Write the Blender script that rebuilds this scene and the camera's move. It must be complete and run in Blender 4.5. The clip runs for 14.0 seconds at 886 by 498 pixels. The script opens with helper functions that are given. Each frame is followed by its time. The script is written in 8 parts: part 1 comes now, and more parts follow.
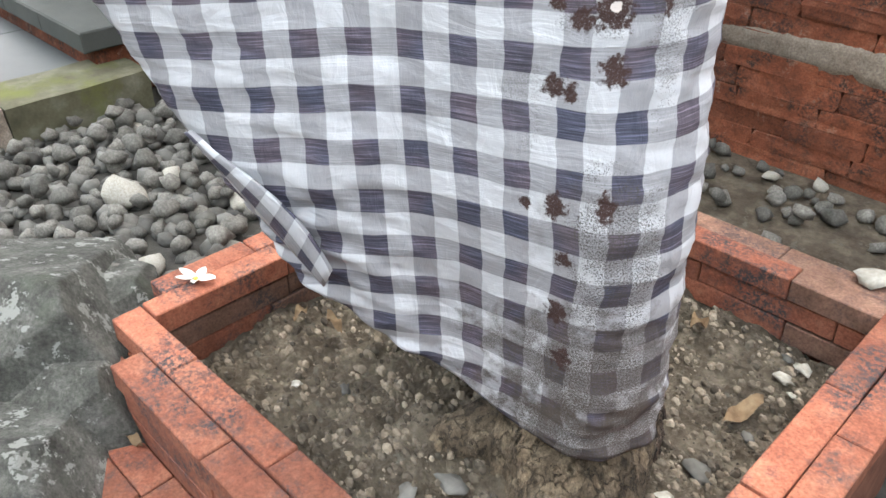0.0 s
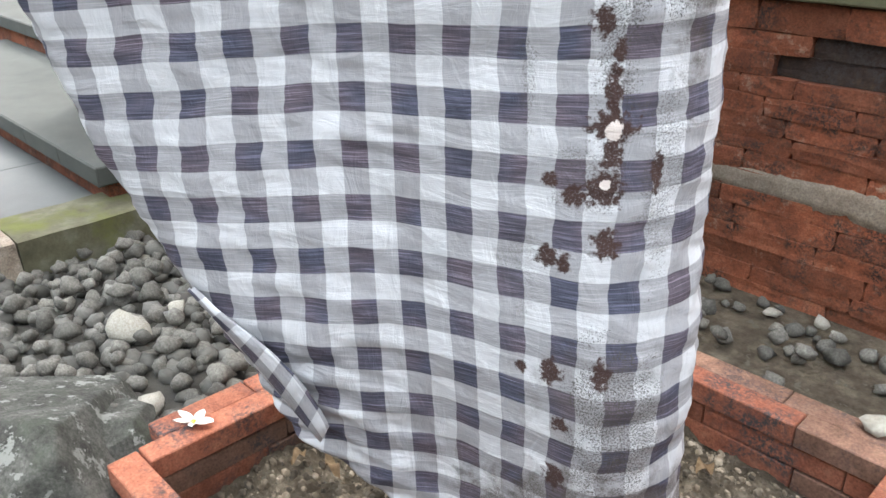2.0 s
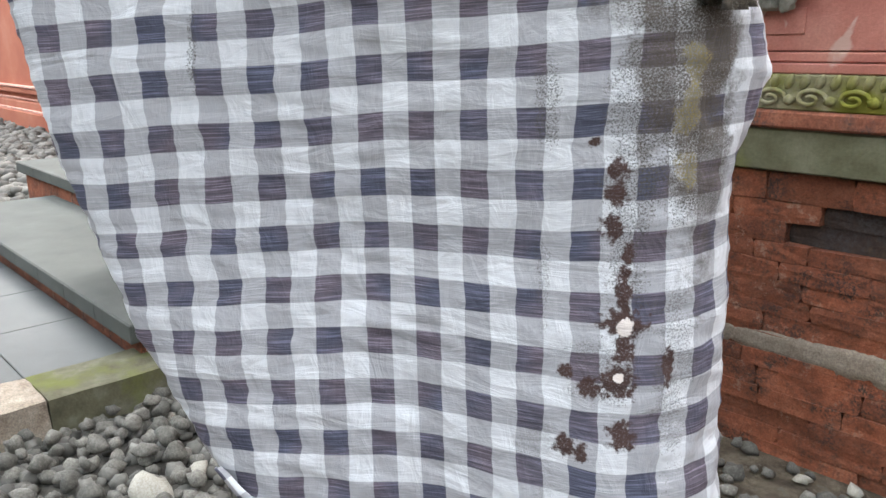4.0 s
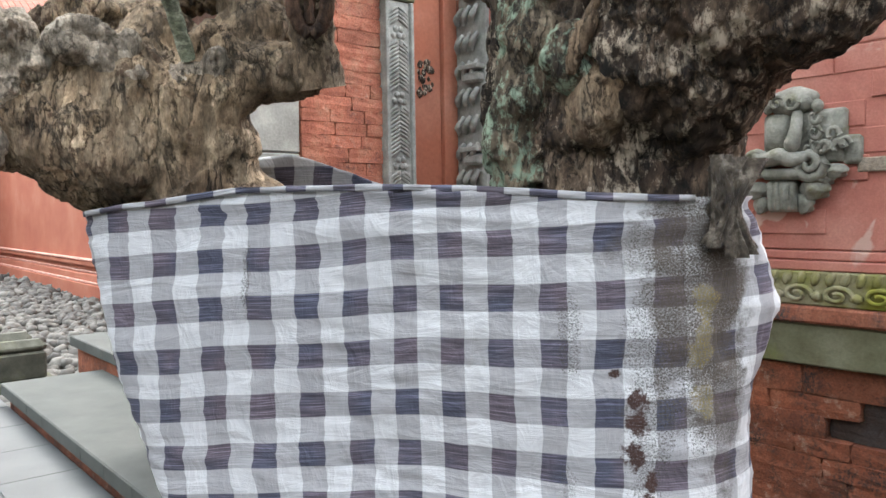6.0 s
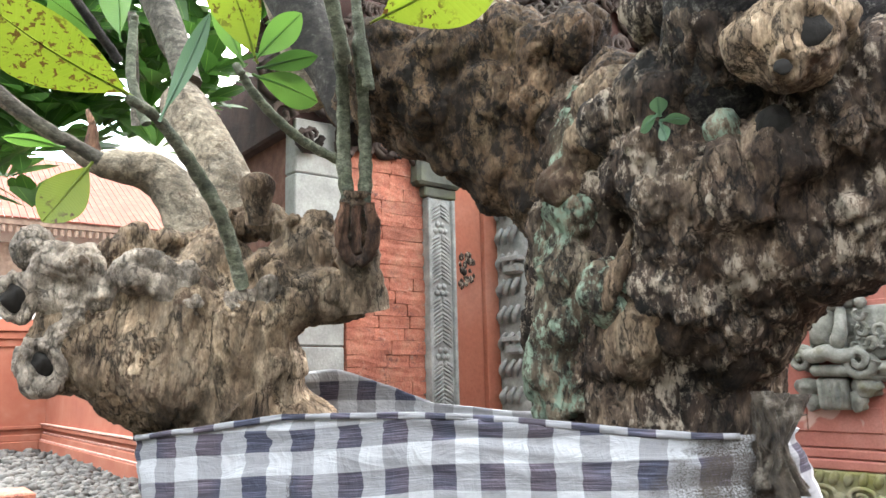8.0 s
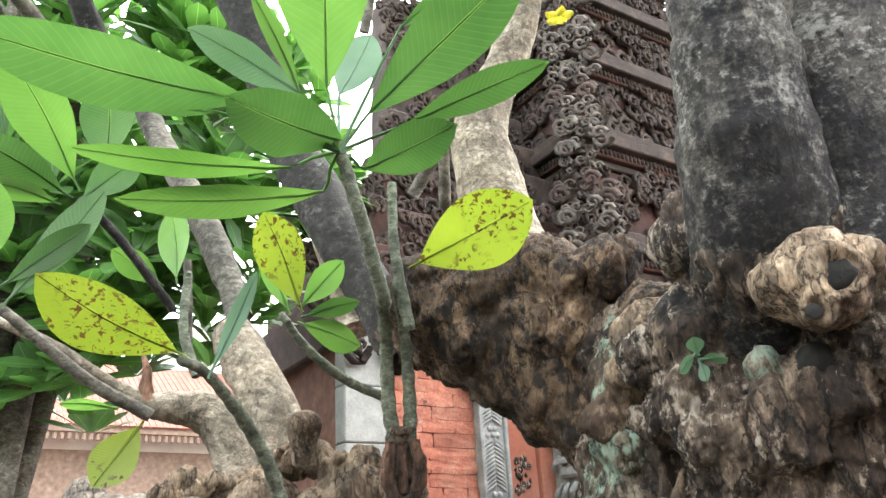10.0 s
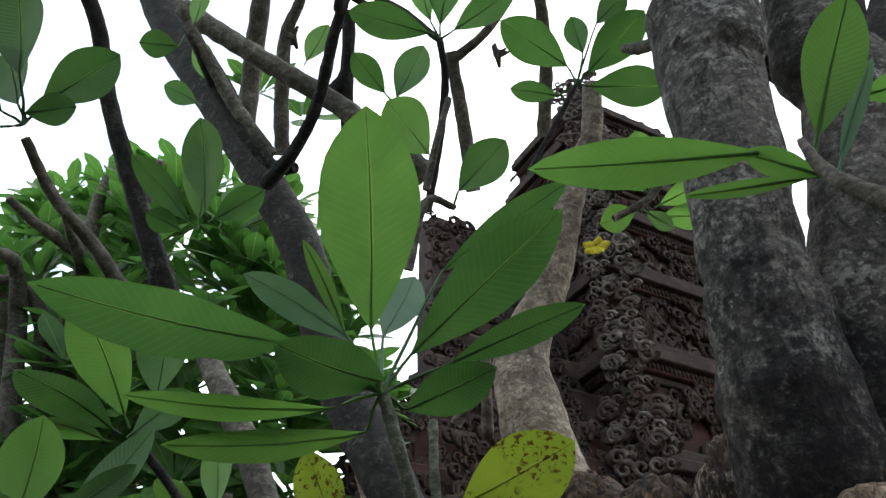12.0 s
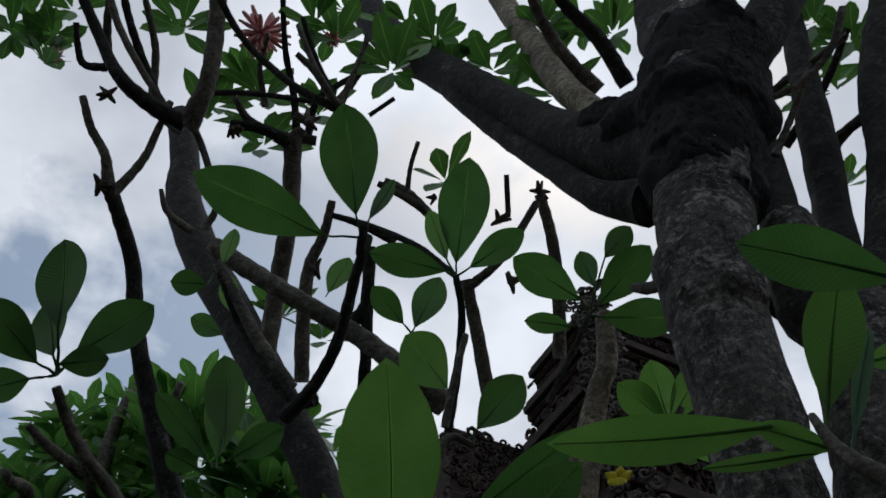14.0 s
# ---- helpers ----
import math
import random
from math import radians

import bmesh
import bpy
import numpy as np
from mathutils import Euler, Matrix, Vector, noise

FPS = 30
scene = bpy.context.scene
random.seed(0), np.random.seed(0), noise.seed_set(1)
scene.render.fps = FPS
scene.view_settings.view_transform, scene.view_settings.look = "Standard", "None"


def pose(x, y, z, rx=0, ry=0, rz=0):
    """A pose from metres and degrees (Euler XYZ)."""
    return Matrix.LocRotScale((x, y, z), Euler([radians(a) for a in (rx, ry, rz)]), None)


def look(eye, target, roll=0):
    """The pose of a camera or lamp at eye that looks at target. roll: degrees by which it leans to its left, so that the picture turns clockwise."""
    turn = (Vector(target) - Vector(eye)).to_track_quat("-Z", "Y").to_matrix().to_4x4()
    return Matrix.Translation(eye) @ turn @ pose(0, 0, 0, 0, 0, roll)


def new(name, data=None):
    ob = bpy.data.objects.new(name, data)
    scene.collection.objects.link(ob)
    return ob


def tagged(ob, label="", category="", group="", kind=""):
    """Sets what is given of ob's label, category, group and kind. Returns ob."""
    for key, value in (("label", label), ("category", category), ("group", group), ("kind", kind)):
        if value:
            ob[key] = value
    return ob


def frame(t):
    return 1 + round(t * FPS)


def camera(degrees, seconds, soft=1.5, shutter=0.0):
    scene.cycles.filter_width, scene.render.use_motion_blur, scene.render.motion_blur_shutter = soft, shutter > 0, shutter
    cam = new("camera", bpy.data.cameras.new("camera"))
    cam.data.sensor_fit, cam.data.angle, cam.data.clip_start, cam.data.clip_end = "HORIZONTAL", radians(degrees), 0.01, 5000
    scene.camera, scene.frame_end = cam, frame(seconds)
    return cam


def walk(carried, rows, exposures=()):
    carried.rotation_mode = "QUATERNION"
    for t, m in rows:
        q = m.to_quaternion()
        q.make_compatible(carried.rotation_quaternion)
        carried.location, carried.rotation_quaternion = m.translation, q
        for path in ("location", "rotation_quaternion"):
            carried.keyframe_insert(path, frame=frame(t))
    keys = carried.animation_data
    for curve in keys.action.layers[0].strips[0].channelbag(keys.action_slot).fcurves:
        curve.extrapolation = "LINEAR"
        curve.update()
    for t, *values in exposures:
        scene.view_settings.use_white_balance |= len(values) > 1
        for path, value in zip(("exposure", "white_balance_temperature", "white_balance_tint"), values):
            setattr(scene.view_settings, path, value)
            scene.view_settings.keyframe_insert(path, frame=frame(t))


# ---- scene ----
cam = camera(58.7, 14.0)
EXPOSURES = [(0.0, 0.54, 6500, 10), (2.2, 0.48, 6500, 10), (4.3, 0.36, 6500, 10), (5.0, 0.3, 6500, 10), (6.0, 0.42, 6500, 10), (7.0, 0.52, 6500, 10), (8.2, 0.82, 6500, 10), (10.5, 0.88, 6500, 10), (11.2, 0.05, 6350, 10), (11.6, -0.4, 6250, 10), (12.0, -1.25, 6100, 10), (12.5, -2.3, 5950, 10), (13.0, -2.9, 5850, 10), (14.0, -3.2, 5800, 10)]
PATH = [
    (0, (0.009, 0.005, 1.427), (-1.182, 1.182, 0.333), -0.2),
    (0.5, (0.009, 0.015, 1.444), (-1.211, 1.21, 0.403), -0.4),
    (1, (0.008, 0.023, 1.459), (-1.243, 1.241, 0.484), -0.4),
    (1.5, (0.004, 0.027, 1.481), (-1.271, 1.27, 0.57), -0.2),
    (2, (0.003, 0.033, 1.504), (-1.297, 1.295, 0.657), -0.2),
    (2.2, (0.001, 0.042, 1.522), (-1.307, 1.304, 0.688), -0.4),
    (4.3, (0.046, 0.01, 1.608), (-1.405, 1.311, 1.16), -0.6),
    (4.5, (0.057, 0.007, 1.619), (-1.409, 1.306, 1.212), -0.6),
    (5, (0.072, -0.003, 1.645), (-1.42, 1.293, 1.339), -0.7),
    (5.5, (0.088, -0.012, 1.675), (-1.43, 1.274, 1.468), -0.8),
    (6, (0.094, -0.018, 1.701), (-1.446, 1.254, 1.599), -0.9),
    (6.5, (0.101, -0.027, 1.727), (-1.456, 1.228, 1.733), -0.8),
    (7, (0.11, -0.032, 1.753), (-1.461, 1.201, 1.863), -0.9),
    (7.5, (0.116, -0.037, 1.774), (-1.462, 1.173, 1.995), -1.0),
    (8, (0.125, -0.038, 1.797), (-1.457, 1.142, 2.124), -1.3),
    (8.2, (0.129, -0.04, 1.805), (-1.451, 1.128, 2.177), -1.5),
    (10.3, (0.178, -0.045, 1.888), (-1.341, 0.946, 2.731), -3.1),
    (10.5, (0.182, -0.054, 1.887), (-1.322, 0.92, 2.776), -2.7),
    (11, (0.197, -0.06, 1.902), (-1.27, 0.856, 2.907), -2.7),
    (11.5, (0.213, -0.057, 1.914), (-1.21, 0.799, 3.029), -2.4),
    (12, (0.226, -0.062, 1.924), (-1.137, 0.739, 3.149), -2.2),
    (12.5, (0.25, -0.071, 1.934), (-1.047, 0.677, 3.259), -2.2),
    (13, (0.263, -0.077, 1.942), (-0.954, 0.619, 3.369), -2.2),
    (13.5, (0.287, -0.099, 1.953), (-0.849, 0.552, 3.464), -2.4),
    (14, (0.312, -0.113, 1.963), (-0.755, 0.494, 3.542), -2.4),
]
walk(cam, [(t, look(eye, target, roll)) for t, eye, target, roll in PATH], EXPOSURES)

# ---- world and sun: bright hazy sky with broken cloud, a veiled high sun ----
SUN_EL, SUN_AZ = 64, 322
world = bpy.data.worlds.new("sky")
scene.world = world
world.use_nodes = True
wn, wl = world.node_tree.nodes, world.node_tree.links
wn.clear()
w_out, w_bg = wn.new("ShaderNodeOutputWorld"), wn.new("ShaderNodeBackground")
w_sky = wn.new("ShaderNodeTexSky")
w_sky.sky_type, w_sky.sun_disc = "NISHITA", False
w_sky.sun_elevation, w_sky.sun_rotation = radians(SUN_EL), radians(SUN_AZ)
w_co, w_map = wn.new("ShaderNodeTexCoord"), wn.new("ShaderNodeMapping")
w_map.inputs["Scale"].default_value = (1.0, 1.0, 1.6)
w_map.inputs["Location"].default_value = (1.35, 0.5, 0.75)
w_no, w_ramp, w_mix = wn.new("ShaderNodeTexNoise"), wn.new("ShaderNodeValToRGB"), wn.new("ShaderNodeMixRGB")
w_no.inputs["Scale"].default_value, w_no.inputs["Detail"].default_value = 2.6, 7.0
w_no.inputs["Roughness"].default_value = 0.55
w_ramp.color_ramp.elements[0].position, w_ramp.color_ramp.elements[1].position = 0.42, 0.52
w_ramp.color_ramp.elements[0].color = (0.12, 0.12, 0.12, 1)
w_dot = wn.new("ShaderNodeVectorMath")
w_dot.operation = "DOT_PRODUCT"
w_dot.inputs[1].default_value = (math.sin(radians(SUN_AZ)) * math.cos(radians(SUN_EL)), math.cos(radians(SUN_AZ)) * math.cos(radians(SUN_EL)), math.sin(radians(SUN_EL)))
w_veil = wn.new("ShaderNodeMapRange")
w_veil.inputs["From Min"].default_value, w_veil.inputs["From Max"].default_value = -0.2, 1.0
w_veil.inputs["To Min"].default_value, w_veil.inputs["To Max"].default_value = 0.6, 1.55
w_bank, w_shade = wn.new("ShaderNodeTexNoise"), wn.new("ShaderNodeValToRGB")
w_bank.inputs["Scale"].default_value, w_bank.inputs["Detail"].default_value = 3.4, 9.0
w_shade.color_ramp.elements[0].position, w_shade.color_ramp.elements[1].position = 0.36, 0.62
w_shade.color_ramp.elements[0].color, w_shade.color_ramp.elements[1].color = (0.76, 0.78, 0.81, 1), (1.2, 1.2, 1.2, 1)
w_cloud, w_lit = wn.new("ShaderNodeMixRGB"), wn.new("ShaderNodeMixRGB")
w_cloud.blend_type = w_lit.blend_type = "MULTIPLY"
w_cloud.inputs[0].default_value = w_lit.inputs[0].default_value = 1.0
w_cloud.inputs[1].default_value = (30.0, 29.4, 28.6, 1)
wl.new(w_co.outputs["Generated"], w_dot.inputs[0])
wl.new(w_dot.outputs["Value"], w_veil.inputs["Value"])
wl.new(w_map.outputs[0], w_bank.inputs["Vector"])
wl.new(w_bank.outputs["Fac"], w_shade.inputs[0])
wl.new(w_shade.outputs[0], w_cloud.inputs[2])
wl.new(w_cloud.outputs[0], w_lit.inputs[1])
wl.new(w_veil.outputs[0], w_lit.inputs[2])
wl.new(w_lit.outputs[0], w_mix.inputs[2])
wl.new(w_co.outputs["Generated"], w_map.inputs["Vector"])
wl.new(w_map.outputs[0], w_no.inputs["Vector"])
wl.new(w_no.outputs["Fac"], w_ramp.inputs[0])
wl.new(w_ramp.outputs[0], w_mix.inputs[0])
w_haze = wn.new("ShaderNodeMixRGB")
w_haze.blend_type = "MULTIPLY"
w_haze.inputs[0].default_value = 1.0
w_haze.inputs[2].default_value = (7.3, 6.8, 5.4, 1)
wl.new(w_sky.outputs[0], w_haze.inputs[1])
wl.new(w_haze.outputs[0], w_mix.inputs[1])
wl.new(w_mix.outputs[0], w_bg.inputs["Color"])
w_bg.inputs["Strength"].default_value = 0.15
wl.new(w_bg.outputs[0], w_out.inputs["Surface"])
sun_data = bpy.data.lights.new("sun", "SUN")
sun_data.energy, sun_data.angle, sun_data.color = 1.5, radians(20), (1.0, 0.96, 0.9)
sun = new("sun", sun_data)
s_az, s_el = radians(SUN_AZ), radians(SUN_EL)
sun.matrix_world = look((30 * math.sin(s_az) * math.cos(s_el), 30 * math.cos(s_az) * math.cos(s_el), 30 * math.sin(s_el)), (0, 0, 0))


# ---- node helpers and materials ----
class Nodes:
    """Short-hand for building one material."""
    def __init__(self, name, rough=0.8):
        self.mat = bpy.data.materials.new(name)
        self.mat.use_nodes = True
        self.tree = self.mat.node_tree
        self.bsdf = self.tree.nodes["Principled BSDF"]
        self.bsdf.inputs["Roughness"].default_value = rough
        self.co = self.add("ShaderNodeTexCoord")
        self.base = self.co.outputs["Object"]

    def add(self, kind, **values):
        n = self.tree.nodes.new(kind)
        for k, v in values.items():
            n.inputs[k.replace("_", " ")].default_value = v
        return n

    def link(self, a, b):
        self.tree.links.new(a, b)

    def space(self, scale=(1, 1, 1), which="Object", turn=(0, 0, 0)):
        m = self.add("ShaderNodeMapping")
        m.inputs["Scale"].default_value = scale
        m.inputs["Rotation"].default_value = turn
        self.link(self.co.outputs[which], m.inputs["Vector"])
        return m.outputs[0]

    def noise(self, scale, detail=5.0, rough=0.55, vec=None, dist=0.0):
        n = self.add("ShaderNodeTexNoise", Scale=scale, Detail=detail, Roughness=rough, Distortion=dist)
        self.link(vec if vec is not None else self.base, n.inputs["Vector"])
        return n.outputs["Fac"]

    def voronoi(self, scale, vec=None, feature="F1"):
        n = self.add("ShaderNodeTexVoronoi", Scale=scale)
        n.feature = feature
        self.link(vec if vec is not None else self.co.outputs["Object"], n.inputs["Vector"])
        return n.outputs["Distance"]

    def ramp(self, fac, *stops):
        r = self.add("ShaderNodeValToRGB")
        e = r.color_ramp.elements
        while len(e) < len(stops):
            e.new(0.5)
        for el, (p, c) in zip(e, stops):
            el.position = p
            el.color = (*c, 1) if isinstance(c, tuple) else (c, c, c, 1)
        self.link(fac, r.inputs[0])
        return r.outputs[0]

    def mix(self, fac, a, b, kind="MIX"):
        m = self.add("ShaderNodeMixRGB")
        m.blend_type = kind
        for i, v in ((0, fac), (1, a), (2, b)):
            if isinstance(v, (int, float)):
                m.inputs[i].default_value = v if i == 0 else (v, v, v, 1)
            elif isinstance(v, tuple):
                m.inputs[i].default_value = (*v, 1)
            else:
                self.link(v, m.inputs[i])
        return m.outputs[0]

    def math(self, op, a, b=0.0, c=0.0):
        m = self.add("ShaderNodeMath")
        m.operation = op
        for i, v in enumerate((a, b, c)):
            if isinstance(v, (int, float)):
                m.inputs[i].default_value = v
            else:
                self.link(v, m.inputs[i])
        return m.outputs[0]

    def random(self):
        return self.add("ShaderNodeObjectInfo").outputs["Random"]

    def island(self):
        return self.add("ShaderNodeNewGeometry").outputs["Random Per Island"]

    def vary(self, colour, fac, low, high):
        """Multiplies the colour by a value that runs from low to high with fac."""
        return self.mix(1.0, colour, self.ramp(fac, (0.0, low), (1.0, high)), "MULTIPLY")

    def done(self, colour, bump=None, strength=0.4, distance=0.01, rough=None):
        if isinstance(colour, tuple):
            self.bsdf.inputs["Base Color"].default_value = (*colour, 1)
        else:
            self.link(colour, self.bsdf.inputs["Base Color"])
        if rough is not None:
            self.link(rough, self.bsdf.inputs["Roughness"])
        if bump is not None:
            b = self.add("ShaderNodeBump", Strength=strength, Distance=distance)
            self.link(bump, b.inputs["Height"])
            self.link(b.outputs[0], self.bsdf.inputs["Normal"])
        return self.mat


def stone_like(name, dark, mid, light, scale=8.0, rough=0.9, moss=None, moss_at=0.6, grain=90, bump=0.5, per="none", lichen=None, spread=(0.7, 1.25), dist=0.008):
    """Mineral surface: broad stain, middle mottling and fine grain; optional moss and lichen."""
    n = Nodes(name, rough)
    base = n.ramp(n.noise(scale, 6, 0.6), (0.3, dark), (0.52, mid), (0.72, light))
    base = n.vary(base, n.noise(grain, 3, 0.6), 0.72, 1.25)
    if per == "object":
        base = n.vary(base, n.random(), *spread)
    if per == "island":
        base = n.vary(base, n.island(), *spread)
    if moss:
        base = n.mix(n.ramp(n.noise(scale * 0.45, 6, 0.65), (moss_at - 0.06, 0.0), (moss_at + 0.1, 1.0)), base, moss)
    if lichen:
        spots = n.ramp(n.noise(scale * 2.2, 4, 0.5, dist=0.4), (0.63, 0.0), (0.68, 1.0))
        base = n.mix(spots, base, lichen)
    height = n.mix(0.5, n.noise(scale * 3, 8, 0.65), n.noise(grain, 4, 0.7), "ADD")
    return n.done(base, height, bump, dist)


def bark(name, dark, mid, light, scale=14.0, patch=None, patch_at=0.6, stretch=0.45, crack=1.0, patch2=None, bump=0.9, mould=None, weave=0.75):
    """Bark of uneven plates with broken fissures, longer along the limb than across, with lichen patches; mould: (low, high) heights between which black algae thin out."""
    n = Nodes(name, 0.92)
    v = n.space((1, 1, stretch))
    nz = n.add("ShaderNodeTexNoise", Scale=17.0, Detail=8.0, Roughness=0.65)
    n.link(v, nz.inputs["Vector"])
    warp = n.mix(1.0, v, n.mix(1.0, n.mix(1.0, nz.outputs["Color"], (0.5, 0.5, 0.5), "SUBTRACT"), (0.09, 0.09, 0.09), "MULTIPLY"), "ADD")
    cell = n.add("ShaderNodeTexVoronoi", Scale=scale)
    n.link(warp, cell.inputs["Vector"])
    plate = n.add("ShaderNodeSeparateXYZ")
    n.link(cell.outputs["Color"], plate.inputs[0])
    plate = plate.outputs[0]
    edge = n.voronoi(scale, warp, "DISTANCE_TO_EDGE")
    fine = n.noise(60, 10, 0.75, v)
    grit = n.noise(210, 4, 0.7, v)
    broad = n.noise(5.0, 6, 0.62)
    colour = n.ramp(n.noise(19, 12, 0.74, v, 0.3), (0.30, dark), (0.5, mid), (0.68, light))
    colour = n.vary(colour, n.ramp(broad, (0.32, 0.0), (0.68, 1.0)), 0.42, 1.45)
    colour = n.vary(colour, plate, 1.0 - 0.45 * weave, 1.0 + 0.45 * weave)
    colour = n.vary(colour, n.ramp(fine, (0.33, 0.0), (0.67, 1.0)), 0.45, 1.5)
    colour = n.vary(colour, n.ramp(grit, (0.35, 0.0), (0.65, 1.0)), 0.75, 1.25)
    here = n.ramp(n.noise(10, 5, 0.65), (0.42, 0.0), (0.54, 1.0))
    cracks = n.mix(here, 1.0, n.ramp(edge, (0.0, 0.12), (0.05, 1.0)))
    rift = n.math("ABSOLUTE", n.math("SUBTRACT", n.noise(15, 8, 0.62, n.space((1, 1, 0.3)), 0.6), 0.5))
    there = n.ramp(n.noise(12, 4, 0.6, n.space((1, 1, 1), turn=(0.7, 0.2, 0))), (0.46, 0.0), (0.56, 1.0))
    rifts = n.mix(there, 1.0, n.ramp(rift, (0.0, 0.10), (0.025, 1.0)))
    colour = n.mix(crack, colour, cracks, "MULTIPLY")
    colour = n.mix(crack, colour, rifts, "MULTIPLY")
    if patch:
        m = n.ramp(n.mix(0.45, n.noise(8.5, 9, 0.75), fine), (patch_at - 0.025, 0.0), (patch_at + 0.025, 1.0))
        colour = n.mix(m, colour, n.vary(patch, fine, 0.6, 1.4))
    if patch2:
        m = n.ramp(n.noise(6.0, 10, 0.76, n.space((1, 1, 0.7), turn=(0.4, 0.3, 0))), (0.55, 0.0), (0.60, 1.0))
        colour = n.mix(m, colour, patch2)
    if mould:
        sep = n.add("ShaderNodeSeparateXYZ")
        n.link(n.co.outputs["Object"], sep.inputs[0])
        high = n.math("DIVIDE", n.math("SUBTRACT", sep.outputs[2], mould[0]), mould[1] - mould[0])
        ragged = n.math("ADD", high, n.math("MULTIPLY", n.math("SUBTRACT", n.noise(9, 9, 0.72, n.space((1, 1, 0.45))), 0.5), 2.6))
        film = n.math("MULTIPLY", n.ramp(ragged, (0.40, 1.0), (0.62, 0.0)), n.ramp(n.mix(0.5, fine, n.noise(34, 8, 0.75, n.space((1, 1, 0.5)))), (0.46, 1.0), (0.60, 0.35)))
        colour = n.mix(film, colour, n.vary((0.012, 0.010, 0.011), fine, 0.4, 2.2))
    height = n.mix(0.55, n.mix(1.0, cracks, rifts, "MULTIPLY"), n.mix(0.35, fine, n.mix(0.5, plate, n.noise(24, 10, 0.75, v))))
    return n.done(colour, height, min(1.0, bump), 0.02)


def leaf_material(name, deep, pale, spots=None, glow=0.4, rib=(0.25, 0.42, 0.12)):
    """Leaf with midrib, side veins, gloss and light passing through. UV: x across -1..1, y along 0..1."""
    n = Nodes(name, 0.38)
    sep = n.add("ShaderNodeSeparateXYZ")
    n.link(n.co.outputs["UV"], sep.inputs[0])
    u = n.math("ABSOLUTE", n.math("SUBTRACT", n.math("MULTIPLY", sep.outputs[0], 2.0), 1.0))
    y = sep.outputs[1]
    slant = n.math("SUBTRACT", n.math("MULTIPLY", y, 26.0), n.math("MULTIPLY", u, 3.2))
    veins = n.math("ABSOLUTE", n.math("SUBTRACT", n.math("FRACT", slant), 0.5))
    colour = n.ramp(n.noise(7, 4), (0.3, deep), (0.7, pale))
    colour = n.vary(colour, n.random(), 0.75, 1.25)
    colour = n.mix(n.ramp(veins, (0.0, 0.12), (0.12, 0.0)), colour, rib)
    colour = n.mix(n.ramp(u, (0.02, 0.85), (0.055, 0.0)), colour, rib)
    if spots:
        m = n.math("MULTIPLY", n.ramp(n.noise(85, 3, 0.6, dist=0.5), (0.545, 0.0), (0.60, 1.0)), n.ramp(n.noise(11, 2), (0.40, 0.0), (0.52, 1.0)))
        colour = n.mix(m, colour, spots)
    height = n.ramp(veins, (0.0, 0.0), (0.25, 1.0))
    mat = n.done(colour, height, 0.25, 0.002)
    trans = n.add("ShaderNodeBsdfTranslucent")
    n.link(n.mix(1.0, colour, (1.35, 1.45, 0.92), "MULTIPLY"), trans.inputs["Color"])
    blend = n.add("ShaderNodeMixShader", Fac=glow)
    n.link(n.bsdf.outputs[0], blend.inputs[1])
    n.link(trans.outputs[0], blend.inputs[2])
    n.link(blend.outputs[0], n.tree.nodes["Material Output"].inputs["Surface"])
    return mat


def brick_material(name, dark, mid, light, soot=0.62, soot_colour=(0.05, 0.045, 0.05), spread=(0.75, 1.2), bump=0.5, pale=None):
    """Fired clay laid in a wall: mottled over several bricks, with soot, pits and worn pale bloom."""
    n = Nodes(name, 0.88)
    n.base = n.add("ShaderNodeNewGeometry").outputs["Position"]
    c = n.ramp(n.mix(0.4, n.noise(7, 8, 0.7), n.noise(30, 6, 0.7)), (0.38, dark), (0.5, mid), (0.63, light))
    c = n.vary(c, n.ramp(n.noise(2.3, 5, 0.6), (0.35, 0.0), (0.65, 1.0)), 0.72, 1.2)
    c = n.vary(c, n.ramp(n.noise(140, 4, 0.7), (0.3, 0.0), (0.7, 1.0)), 0.62, 1.35)
    c = n.vary(c, n.random(), *spread)
    if pale:
        c = n.mix(n.math("MULTIPLY", n.ramp(n.noise(13, 9, 0.75), (0.57, 0.0), (0.64, 0.8)), n.ramp(n.noise(90, 4, 0.7), (0.40, 0.2), (0.6, 1.0))), c, pale)
    stain = n.math("MULTIPLY", n.ramp(n.noise(5.5, 6, 0.7), (soot - 0.06, 0.0), (soot + 0.08, 1.0)), n.ramp(n.noise(75, 5, 0.78), (0.42, 0.0), (0.56, 1.0)))
    c = n.mix(stain, c, soot_colour)
    return n.done(c, n.mix(0.5, n.noise(45, 9, 0.75), n.noise(11, 6, 0.65), "ADD"), bump, 0.009)


M_RIM = brick_material("terracotta_rim", (0.21, 0.066, 0.038), (0.30, 0.104, 0.060), (0.36, 0.15, 0.092), 0.54)
M_RIM_OLD = brick_material("weathered_rim", (0.16, 0.09, 0.06), (0.22, 0.12, 0.085), (0.28, 0.17, 0.12), 0.52)
M_WALL_BRICK = brick_material("old_wall_brick", (0.15, 0.045, 0.022), (0.235, 0.072, 0.034), (0.30, 0.11, 0.06), 0.53, (0.03, 0.022, 0.02), (0.72, 1.22), 1.0, (0.36, 0.24, 0.18))
# near-black brick: the shade inside missing-brick holes, put into the colour
M_GAP_SHADE_BRICK = brick_material("gap_shade_brick", (0.02, 0.014, 0.012), (0.035, 0.022, 0.018), (0.07, 0.045, 0.03), 0.5)
